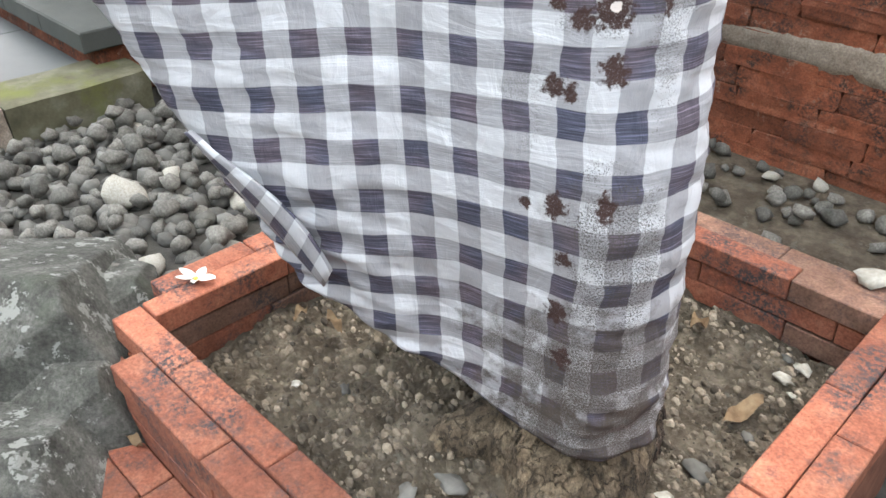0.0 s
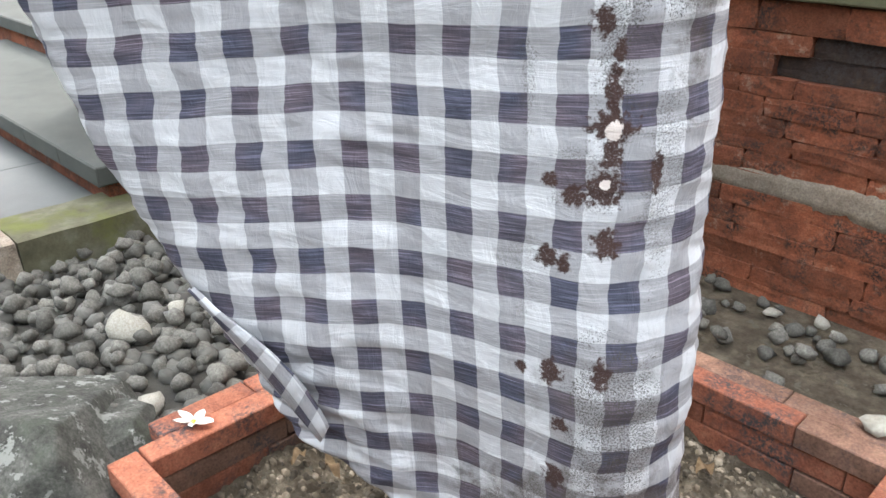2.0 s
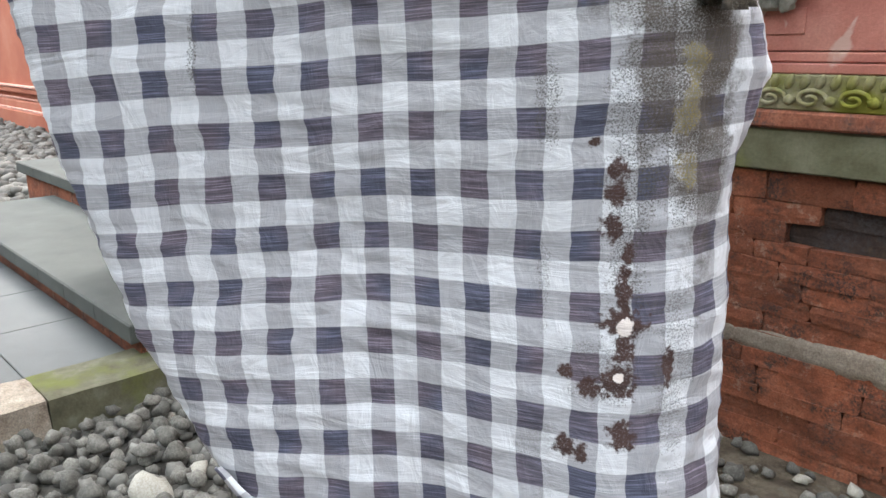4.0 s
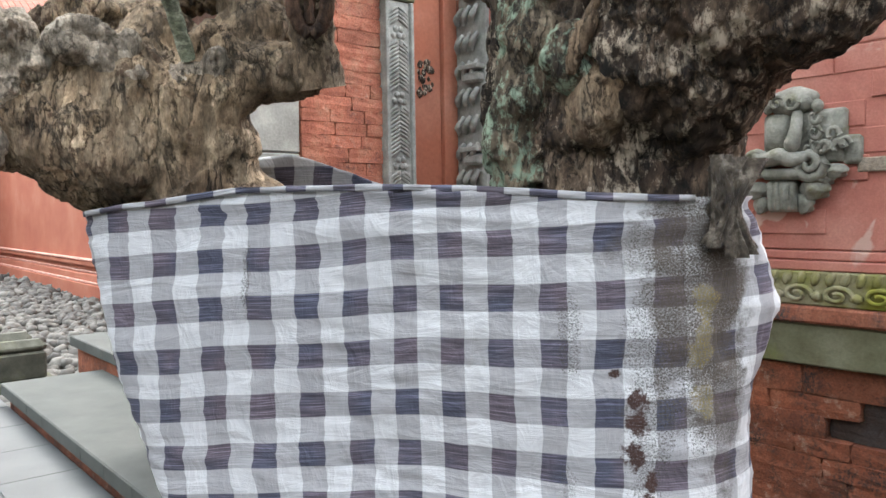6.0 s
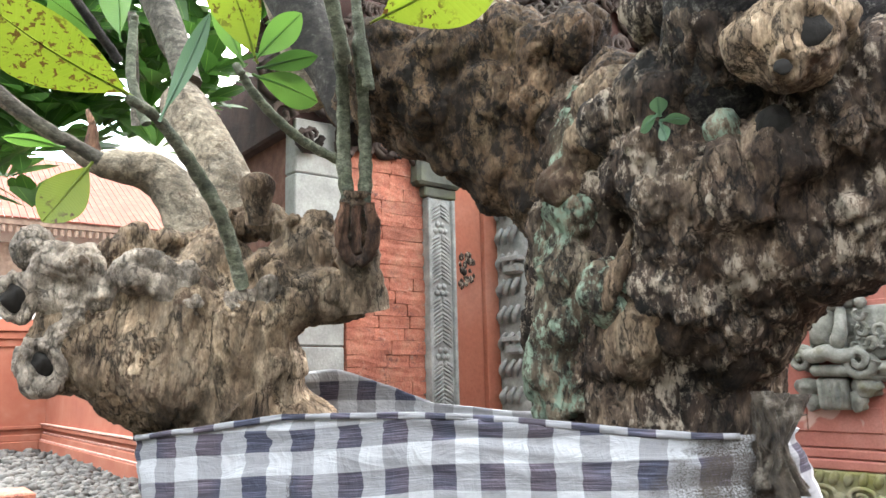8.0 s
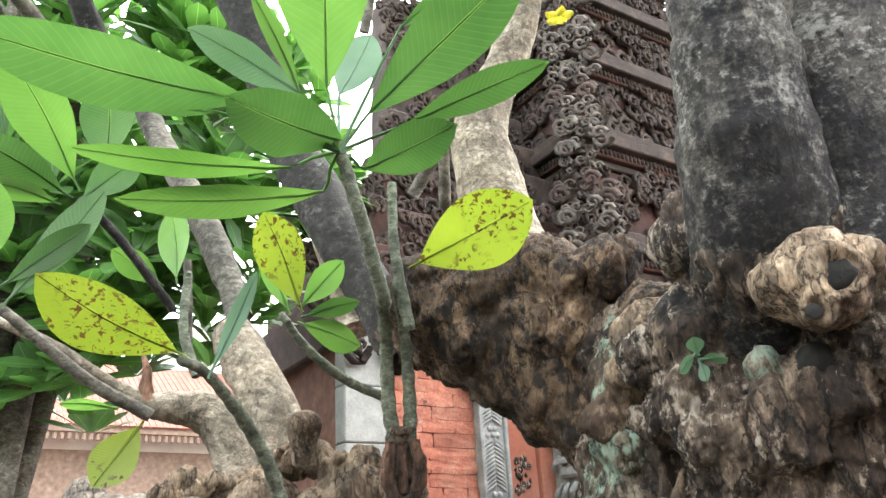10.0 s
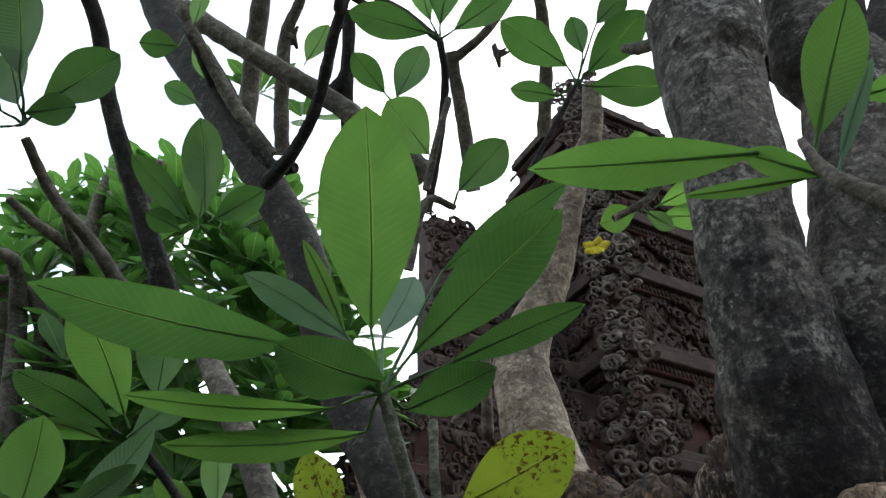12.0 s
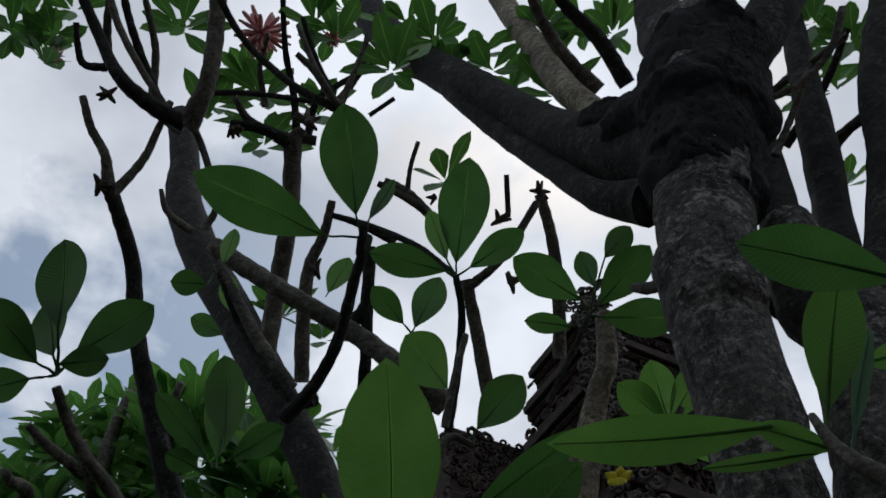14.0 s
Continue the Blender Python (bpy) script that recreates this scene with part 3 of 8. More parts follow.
# ---- brick wall with slab, frieze and painted upper wall ----
WY = 2.56
wall = tagged(empty("wall_north"), "old brick wall with mossy carved frieze and faded red upper part", "wall", kind="structure")
bm = bmesh.new()
block(bm, (-2.86, WY + 0.05, -0.2), (4.0, WY + 0.4, 1.17), 0)
part("mortar_bed", bm, M_MORTAR, wall)
bm = bmesh.new()
block(bm, (-2.86, WY - 0.03, 1.168), (4.0, WY + 0.4, 1.306), 0.006, 0.003)
part("slab", bm, M_MOSS_SLAB, wall, "green-stained stone slab band")
bm = bmesh.new()
block(bm, (-2.86, WY - 0.05, 1.31), (4.0, WY + 0.38, 1.366), 0.008, 0.003)
part("ledge", bm, M_RIM, wall, "mossy terracotta ledge")
bm = bmesh.new()
block(bm, (-2.86, WY - 0.035, 1.368), (4.0, WY + 0.38, 1.478), 0.004)
part("frieze_backing", bm, M_FRIEZE, wall)
bm = bmesh.new()
for k in range(66):
    x = -2.6 + k * 0.047
    m = pose(x, WY - 0.036, 1.457, 0, 22, 0) @ Matrix.Diagonal((0.015, 0.014, 0.027, 1))
    bmesh.ops.create_icosphere(bm, subdivisions=2, radius=1, matrix=m)
part("fluting", bm, M_FRIEZE, wall, smooth=True)
bm = bmesh.new()
for k in range(24):
    x = -2.55 + k * 0.127
    pts = []
    for i in range(15):
        a = i * 0.62
        r = 0.042 - 0.0024 * i
        pts.append((x + 1.15 * r * math.cos(a), WY - 0.040 - 0.0008 * i, 1.405 + 0.72 * r * math.sin(a), 0.0085 - 0.0002 * i))
    limb(bm, pts, 6, 2, 0.1, k)
    ball(bm, (x + 0.06, WY - 0.04, 1.40), 0.018, (1.2, 0.7, 1), 1, 0.2, k)
part("scroll_band", bm, M_FRIEZE, wall, smooth=True)
bm = bmesh.new()
for z0, z1, y in ((1.48, 1.512, 0.018), (1.515, 1.545, 0.008), (1.548, 2.75, 0.0)):
    block(bm, (-2.86, WY - y, z0), (4.0, WY + 0.36, z1), 0.004)
part("painted_wall", bm, M_RED_WALL, wall, "faded red painted masonry")
bm = bmesh.new()
rnd = random.Random(8)
for k in range(13):
    z = 1.60 + 0.085 * k
    x = -1.9 + rnd.uniform(0, 0.4)
    while x < 0.6:
        ln = rnd.uniform(0.22, 0.5)
        if rnd.random() < 0.5:
            block(bm, (x, WY - rnd.uniform(0.003, 0.007), z), (x + ln - 0.006, WY + 0.01, z + 0.079), 0.002, 0.001)
        x += ln
part("painted_courses", bm, M_RED_WALL, wall)
bm = bmesh.new()
block(bm, (-0.98, WY - 0.012, 1.795), (-0.55, WY + 0.01, 1.84), 0.003, 0.002)
part("bare_stone", bm, M_PALE_BRICK, wall)


# ---- carved stone mask on the painted wall ----
def curl(bm, at, r, thick, turns, spin, y, flat=1.0, seed=0, sides=7):
    """A carved volute lying in the wall's plane."""
    pts = []
    n = int(turns * 9)
    for i in range(n + 1):
        f = i / n
        a = spin * f * turns * 2 * math.pi
        rr = r * (1 - 0.86 * f)
        pts.append((at[0] + rr * math.cos(a), y - 0.012 * f, at[1] + flat * rr * math.sin(a), thick * (1 - 0.45 * f)))
    limb(bm, pts, sides, 2, 0.12, seed)


carving = tagged(empty("wall_carving", (-1.16, WY, 1.67)), "pale grey carved stone mask relief with volutes on red wall", "carving")


def carved(name, fill, label=""):
    bm = bmesh.new()
    fill(bm)
    ob = part(name, bm, M_CARVING, carving, label, smooth=True)
    ob.matrix_parent_inverse = Matrix.Translation((1.16, -WY, -1.67))
    return ob


def relief_block(x0, z0, x1, z1, out, bevel=0.01):
    return lambda bm: block(bm, (x0, WY - out, z0), (x1, WY + 0.02, z1), bevel, 0.005)


carved("backing", relief_block(-1.28, 1.83, -1.01, 2.0, 0.03))
carved("side_block", relief_block(-1.02, 1.82, -0.965, 1.915, 0.028))
carved("forehead", relief_block(-1.275, 1.875, -1.18, 1.995, 0.05, 0.018))
carved("nose", lambda bm: limb(bm, [(-1.155, WY - 0.045, 1.995, 0.016), (-1.15, WY - 0.065, 1.94, 0.02), (-1.158, WY - 0.075, 1.89, 0.024), (-1.175, WY - 0.06, 1.872, 0.015)], 10, 5, 0.15, 1))
carved("crown_dome", lambda bm: ball(bm, (-1.185, WY - 0.015, 2.035), 0.085, (1.0, 0.5, 0.58), 3, 0.12, 2))
for x, z, r, sp_ in ((-1.221, 2.03, 0.026, 1), (-1.171, 2.028, 0.026, -1)):
    carved("eye_scroll", lambda bm: curl(bm, (x, z), r, 0.008, 1.2, sp_, WY - 0.052, seed=3))
for x, z, r in ((-1.133, 2.024, 0.024), (-1.261, 2.022, 0.022), (-1.095, 2.012, 0.020)):
    carved("boss", lambda bm: ball(bm, (x, WY - 0.035, z), r, (1, 0.9, 1), 3, 0.2, 4))
for x, z, r, sp_ in ((-1.295, 1.835, 0.044, 1), (-1.109, 1.825, 0.052, -1)):
    carved("mouth_volute", lambda bm: (curl(bm, (x, z), r, r * 0.33, 1.6, sp_, WY - 0.055, seed=5), ball(bm, (x, WY - 0.02, z), r * 0.95, (1, 0.6, 1), 2, 0.1, 5)))
carved("upper_lip", lambda bm: limb(bm, [(-1.30, WY - 0.05, 1.865, 0.016), (-1.25, WY - 0.065, 1.845, 0.024), (-1.20, WY - 0.075, 1.856, 0.028), (-1.15, WY - 0.065, 1.842, 0.024), (-1.10, WY - 0.05, 1.862, 0.016)], 10, 5, 0.15, 2))
carved("lower_lip", relief_block(-1.265, 1.778, -1.135, 1.816, 0.075, 0.012))
carved("tongue", relief_block(-1.258, 1.672, -1.157, 1.776, 0.055, 0.012))
for k in range(4):
    carved("tongue_fold", relief_block(-1.252 + 0.026 * k, 1.676, -1.234 + 0.026 * k, 1.77, 0.062, 0.006))
for x, z, r, q in ((-1.101, 1.742, 0.040, 0.8), (-1.297, 1.745, 0.036, 0.8), (-1.04, 1.80, 0.034, 0.7), (-1.134, 1.70, 0.026, 1.3), (-1.285, 1.695, 0.022, 1.3), (-1.075, 1.775, 0.03, 0.7)):
    carved("leaf_lobe", lambda bm: ball(bm, (x, WY - 0.03, z), r, (1.2, 0.9, q), 3, 0.35, 6))
rnd = random.Random(31)
for k in range(16):
    x, z = rnd.uniform(-1.13, -0.975), rnd.uniform(1.84, 1.99)
    if x > -1.02 and z > 1.91:
        continue
    r = rnd.uniform(0.016, 0.026)
    sp_ = rnd.choice((-1, 1))
    carved("flame_leaf", lambda bm: curl(bm, (x, z), r, r * 0.42, 0.8, sp_, WY - 0.036 - rnd.uniform(0, 0.012), 1.35, seed=k))

# ---- gate pier, west of the wall: brick face turned to the court ----
GX = -2.9
gate = tagged(empty("gate"), "carved temple gate of red brick and grey stone with stepped crown", "gate", kind="structure")
bm = bmesh.new()
block(bm, (-4.2, 1.46, 0.1), (GX - 0.03, 3.3, 2.96), 0)
part("core", bm, M_MORTAR, gate)
bm = bmesh.new()
for k in range(11):
    z = 0.2 + 0.25 * k
    block(bm, (GX - 0.1, 1.43, z), (GX + 0.0, 1.672, z + 0.246), 0.006, 0.003)
part("quoin", bm, M_QUOIN, gate, "weathered pale grey stone quoin blocks")
bm = bmesh.new()
for y0, y1, out in ((2.1, 2.255, 0.055), (2.545, 2.605, 0.05)):
    block(bm, (GX - 0.05, y0, 0.2), (GX + out - 0.02, y1, 2.66), 0.004)
    for y in (y0 - 0.003, y1 - 0.015):
        block(bm, (GX - 0.047, y, 0.203), (GX + out, y + 0.018, 2.657), 0.004)
    z, k = 1.3, 0
    while z < 2.62:
        yc, hw = (y0 + y1) / 2, (y1 - y0) / 2 - 0.022
        if hw > 0.04:
            if k % 4 == 0:
                for s in range(6):
                    a = s * math.pi / 3
                    ball(bm, (GX + out - 0.02, yc + 0.028 * math.cos(a), z + 0.036 * math.sin(a)), 0.017, (0.7, 1, 1), 1, 0.2, k + s)
                ball(bm, (GX + out - 0.012, yc, z), 0.016, (0.8, 1, 1), 1, 0.2, k)
            else:
                for s in (-1, 1):
                    for i in range(4):
                        limb(bm, [(GX + out - 0.02, yc + s * hw, z + 0.018 * i - 0.03, 0.006), (GX + out - 0.014, yc + s * hw * 0.5, z + 0.018 * i - 0.012, 0.008), (GX + out - 0.02, yc, z + 0.018 * i + 0.004, 0.005)], 5, 2, 0.1, k)
            z += 0.075
        else:
            limb(bm, [(GX + out - 0.02, yc - hw, z, 0.008), (GX + out - 0.008, yc + hw, z + 0.03, 0.010), (GX + out - 0.02, yc - hw, z + 0.06, 0.006)], 5, 2, 0.1, k)
            z += 0.06
        k += 1
part("pilaster", bm, M_PILASTER, gate, "grey stone pilaster with carved interlace")
bm = bmesh.new()
block(bm, (GX - 0.05, 2.08, 2.66), (GX + 0.05, 2.27, 2.71), 0.006, 0.004)
block(bm, (GX - 0.05, 2.03, 2.71), (GX + 0.075, 2.285, 2.90), 0.015, 0.006)
part("capital", bm, M_STATUE, gate, "dark weathered stone corbel")
bm = bmesh.new()
block(bm, (GX - 0.06, 2.265, 0.2), (GX + 0.008, 2.45, 2.9), 0.003)
block(bm, (GX - 0.06, 2.455, 0.2), (GX + 0.03, 2.54, 2.9), 0.003)
part("plastered_strip", bm, M_ORANGE_WALL, gate, "orange-red plastered strip")
bm = bmesh.new()
for k in range(26):
    ball(bm, (GX + 0.008, 2.355 + rnd.uniform(-0.045, 0.045), 2.33 + rnd.uniform(-0.1, 0.1)), rnd.uniform(0.01, 0.02), (0.8, 1, 1.2), 1, 0.4, k)
part("burnt_relief", bm, M_BARK_DARK, gate, "blackened carved patch", smooth=True)
bm = bmesh.new()
block(bm, (GX - 0.15, 2.61, 0.2), (GX - 0.04, 3.2, 2.9), 0.0)
for k in range(12):
    z = 1.35 + 0.12 * k
    ball(bm, (GX - 0.03, 2.67, z), 0.05, (0.8, 1, 0.8), 2, 0.4, k)
    block(bm, (GX - 0.06, 2.62, z + 0.045), (GX + 0.03, 2.85, z + 0.065), 0.004, 0.003)
part("niche_carving", bm, M_CARVING_DARK, gate, "dark carved stone niche", smooth=False)
bm = bmesh.new()
block(bm, (-2.858, WY - 0.02, 1.30), (-2.66, WY + 0.02, 2.88), 0.004)
for k in range(11):
    z = 1.42 + 0.13 * k
    for q in range(3):
        limb(bm, [(-2.85 + 0.05 * q, WY - 0.03, z, 0.012), (-2.83 + 0.055 * q, WY - 0.055, z + 0.03, 0.016), (-2.80 + 0.05 * q, WY - 0.04, z + 0.075, 0.010)], 7, 3, 0.3, k + q)
    if k % 3 == 1:
        block(bm, (-2.80, WY - 0.075, z + 0.03), (-2.67, WY, z + 0.055), 0.004, 0.003)
        block(bm, (-2.79, WY - 0.065, z - 0.03), (-2.68, WY, z + 0.02), 0.012, 0.004)
part("jamb_carving", bm, M_PILASTER, gate, "grey carved stone jamb with leaf scrolls")

# crown of the pier and stepped tower behind
def ornament(bm, at, size, seed, normal=(1, 0)):
    """A bunch of carved flame leaves and volutes, about size across, facing normal."""
    r = random.Random(seed)
    nx, ny = normal
    tx, ty = -ny, nx
    for k in range(13):
        s = r.uniform(-0.5, 0.5) * size
        h = r.uniform(-0.5, 0.5) * size
        rad = size * r.uniform(0.10, 0.20)
        spin = r.choice((-1, 1))
        pts = []
        for i in range(10):
            f = i / 9
            a = spin * f * 7.5 + r.uniform(-0.1, 0.1)
            rr = rad * (1 - 0.8 * f)
            out = 0.012 + 0.03 * f * size
            u, v = s + rr * math.cos(a), h + rr * math.sin(a)
            pts.append((at[0] + tx * u + nx * out, at[1] + ty * u + ny * out, at[2] + v, rad * 0.34 * (1 - 0.5 * f)))
        limb(bm, pts, 5, 1, 0.15, seed + k)


TX, TY = -3.1, 3.25
tower_stone, tower_pink, tower_curls, tower_leaf = bmesh.new(), bmesh.new(), bmesh.new(), bmesh.new()
tiers = ((2.9, 3.78, -0.14), (3.78, 4.62, 0.0), (4.62, 5.34, 0.07), (5.34, 6.0, 0.15), (6.0, 6.6, 0.24), (6.6, 7.15, 0.34), (7.15, 7.65, 0.45))
for k, (z0, z1, inset) in enumerate(tiers):
    w = 1.5 - 1.2 * inset
    x1, y0 = TX - inset, TY + inset
    block(tower_pink, (x1 - w, y0, z0), (x1, y0 + w, z1 - 0.28), 0.01, 0.004)
    for j, (h0, h1, o) in enumerate(((0.28, 0.225, 0.03), (0.225, 0.16, 0.07), (0.16, 0.08, 0.13), (0.08, 0.0, 0.09))):
        block(tower_stone if j != 1 else tower_pink, (x1 - w, y0 - o, z1 - h0), (x1 + o, y0 + w, z1 - h1 - 0.004), 0.008, 0.004)
    # egg-like beading under the cornice
    for j in range(14):
        for i in range(2):
            ball(tower_curls, (x1 + 0.075, y0 + 0.04 + 0.0375 * (2 * j + i), z1 - 0.19), 0.019, (0.7, 1, 1.5), 1, 0.3, j)
            ball(tower_curls, (x1 - 0.04 - 0.0375 * (2 * j + i), y0 - 0.075, z1 - 0.19), 0.019, (1, 0.7, 1.5), 1, 0.3, j)
    for j in range(4):
        ornament(tower_curls, (x1 + 0.01, y0 + 0.20 + 0.26 * j, (z0 + z1) / 2 - 0.10), 0.46, 31 * k + j, (1, 0))
        ornament(tower_curls, (x1 - 0.20 - 0.26 * j, y0 - 0.01, (z0 + z1) / 2 - 0.10), 0.46, 77 * k + j, (0, -1))
    for q, (dz, size) in enumerate(((0.0, 0.30), (-0.12, 0.36), (-0.26, 0.24))):
        ornament(tower_leaf, (x1 + 0.13 - 0.015 * q, y0 - 0.13 + 0.015 * q, z1 - 0.05 + dz), size, 5 * k + 100 * q, (Q, -Q))
    ornament(tower_curls, (x1 + 0.10, y0 - 0.10, z1 + 0.10), 0.36, 55 * k, (Q, -Q))
    ornament(tower_curls, (x1 + 0.10, y0 - 0.10, z0 + 0.12), 0.30, 56 * k, (Q, -Q))
    # wing of flame volutes on the far corner of the side face
    for j in range(3):
        ornament(tower_curls, (x1 + 0.05 - 0.02 * j, y0 + 0.62 + 0.2 * j, (z0 + z1) / 2 + 0.05), 0.42, 900 + 13 * k + j, (1, 0))
for j in range(9):
    block(tower_stone, (TX - 1.3 + 0.09 * j, TY + 0.6, 7.6), (TX - 1.24 + 0.09 * j, TY + 0.7, 7.8 + 0.14 * math.sin(j * 1.7)), 0.01, 0.01)
block(tower_stone, (TX - 1.4, TY + 0.58, 7.6), (TX - 0.55, TY + 1.3, 7.7), 0.01)
# carved crown over the pier
for j in range(9):
    for i in range(4):
        ornament(tower_curls, (GX + 0.02 - 0.1 * i, 1.42 + 0.2 * j, 3.02 + 0.26 * i), 0.36, 400 + 10 * j + i, (1, 0))
for i in range(4):
    block(tower_pink, (-4.2, 1.40 + 0.14 * i, 2.9 + 0.28 * i), (GX - 0.02 - 0.1 * i, 3.24, 3.18 + 0.28 * i), 0.01, 0.005)
for j in range(7):
    for i in range(4):
        ornament(tower_curls, (-3.345 - 0.12 * j, 2.05 + 0.07 * j + 0.26 * i, 4.16 + 0.3 * j), 0.32, 700 + 9 * j + i, (1, 0))
    block(tower_stone, (-3.6 - 0.12 * j, 1.95 + 0.07 * j, 4.0 + 0.3 * j), (-3.34 - 0.12 * j, 3.2, 4.32 + 0.3 * j), 0.02, 0.01)
tagged(part("cornice", tower_stone, M_CARVING_DARK, gate), kind="stuff")
tagged(part("tier", tower_pink, M_CARVING_PINK, gate, "rosy brick tier"), kind="stuff")
tagged(part("corner_leaf", tower_leaf, M_CARVING_PALE, gate, "pale weathered leaf ornament on the corners", smooth=True), kind="stuff")
tagged(part("tower_carving", tower_curls, M_CARVING_DARK, gate, "grey stone flame carving", smooth=True), kind="stuff")

# ---- stone platform, paving and mossy kerb ----
def slab_step(name, x0, x1, y0, y1, z0, z1, label):
    thing = tagged(empty(name), label, "step", kind="structure")
    bm = bmesh.new()
    n = max(1, int((x1 - x0) / 0.42))
    for k in range(n):
        a, b = x0 + (x1 - x0) * k / n, x0 + (x1 - x0) * (k + 1) / n
        block(bm, (a, y0, z1 - 0.085), (b - 0.003, y0 + 0.03, z1 - 0.004), 0.003)
    part("edging", bm, M_SLAB, thing)
    bm = bmesh.new()
    block(bm, (x0 + 0.002, y0 + 0.002, z1 - 0.083), (x1, y1, z1), 0.006)
    part("top_slab", bm, M_SLAB, thing, "smooth grey andesite slab")
    bm = bmesh.new()
    block(bm, (x0 + 0.05, y0 + 0.05, z0), (x1 - 0.04, y1, z1 - 0.083), 0.004, 0.004)
    part("brick_riser", bm, M_WALL_BRICK, thing, "worn red brick riser")


slab_step("platform_low", -6.5, -3.14, 1.13, 1.86, 0.15, 0.455, "low grey stone step on worn brick riser")
slab_step("platform_high", -7.3, -3.14, 1.82, 3.2, 0.15, 0.64, "upper grey stone step before the gate")
paving = tagged(empty("paving"), "dark grey stone paving slabs with fine joints", "paving", kind="structure")
rnd = random.Random(5)
for i in range(7):
    for j in range(7):
        bm = bmesh.new()
        x, y = -3.265 - 0.62 * (i + 1), 1.16 - 0.42 * (j + 1)
        block(bm, (x, y, 0.16), (x + 0.615, y + 0.416, 0.30 + rnd.uniform(-0.001, 0.001)), 0.003)
        part("paving_slab", bm, M_PAVER, paving)
kerb = tagged(empty("kerb"), "green mossy concrete kerb along the pebbles", "kerb", kind="structure")
for k in range(7):
    bm = bmesh.new()
    y = 1.30 - 0.56 * k
    block(bm, (-3.262, y - 0.556, 0.12), (-2.975, y, 0.305), 0.015, 0.008, cuts=3, seed=k)
    part("kerb_stone", bm, M_PALE_BRICK if k == 1 else M_KERB, kerb)

# ---- far court walls and house ----
far = tagged(empty("court_wall"), "long orange-red court wall with pale worn mouldings", "wall", kind="structure")
bm = bmesh.new()
block(bm, (-23.5, 4.2, 0.1), (-4.25, 4.6, 3.6), 0)
block(bm, (-23.9, -30, 0.1), (-23.5, 4.6, 3.6), 0)
for z0, z1, o in ((0.1, 0.45, 0.16), (0.45, 0.62, 0.10), (0.75, 0.85, 0.10)):
    block(bm, (-23.5 + o, 4.2 - o, z0), (-4.25, 4.21, z1), 0.02)
    block(bm, (-23.51, -30, z0), (-23.5 + o, 4.2 - o - 0.002, z1), 0.02)
for z0, z1, o in ((2.9, 3.1, 0.08), (3.1, 3.3, 0.18), (3.3, 3.62, 0.28)):
    block(bm, (-23.51, -30, z0), (-23.5 + o, 4.2, z1), 0.02)
part("masonry", bm, M_ORANGE_WALL, far)
bm = bmesh.new()
for z, o in ((0.455, 0.105), (0.63, 0.015), (0.855, 0.09)):
    block(bm, (-23.5, 4.2 - o - 0.03, z), (-4.25, 4.21, z + 0.035), 0.01, 0.005)
part("worn_moulding", bm, M_PAINT_EDGE, far)
house = tagged(empty("house"), "cream house with orange tiled roof and fretted eaves", "house", kind="structure")
bm = bmesh.new()
block(bm, (-36, -4, 0.0), (-29, 9.5, 7.4), 0)
block(bm, (-40, 9, 0.0), (-34, 18, 13), 0)
part("wall", bm, M_WHITE, house)
bm = bmesh.new()
block(bm, (-29.02, 0.5, 4.6), (-28.96, 9.0, 6.6), 0)
part("window", bm, M_EAVE, house, "dark timber window band")
bm = bmesh.new()
for k in range(26):
    z = 7.25 + 0.14 * k
    x = -27.6 - 0.24 * k
    for j in range(58):
        y = -2.2 + 0.22 * j
        bmesh.ops.create_cube(bm, size=1, matrix=pose(x, y, z, 0, 30, 0) @ Matrix.Diagonal((0.34, 0.2, 0.05, 1)))
part("roof", bm, M_ROOF, house, "orange clay tile roof")
bm = bmesh.new()
block(bm, (-27.75, -2.3, 6.95), (-27.55, 10.6, 7.18), 0.01)
for j in range(60):
    block(bm, (-27.7, -2.25 + 0.215 * j, 6.7), (-27.62, -2.12 + 0.215 * j, 6.95), 0.03)
part("eave_board", bm, M_EAVE, house, "fretted eave board")

# ---- unseen plain walls added behind the standpoint to cut skylight and bounce ----
bm = bmesh.new()
block(bm, (-24, -4.9, -0.2), (4.9, -4.5, 4.2), 0)
tagged(part("wall_south", bm, M_STATUE), "plain dark grey wall, unseen, added to cut low skylight", "wall", kind="structure")
bm = bmesh.new()
block(bm, (4.5, -4.498, -0.2), (4.9, 3.2, 4.2), 0)
tagged(part("wall_east", bm, M_STATUE), "plain dark grey wall, unseen, added to cut low skylight", "wall", kind="structure")


# ---- checked cloth wrapped round the two stems ----
CELL = 0.0437
SHIFT_U = 0.0164
cl = Nodes("checked_cloth", 0.9)
sep = cl.add("ShaderNodeSeparateXYZ")
cl.link(cl.co.outputs["UV"], sep.inputs[0])
CU, CV = sep.outputs[0], sep.outputs[1]


def stripe(n, c, shift):
    """1 on dark bands, 0 on white ones, with a slightly frayed edge."""
    k = n.math("FRACT", n.math("DIVIDE", n.math("ADD", c, shift), 2 * CELL))
    return n.ramp(n.math("ABSOLUTE", n.math("SUBTRACT", k, 0.5)), (0.243, 1.0), (0.257, 0.0))


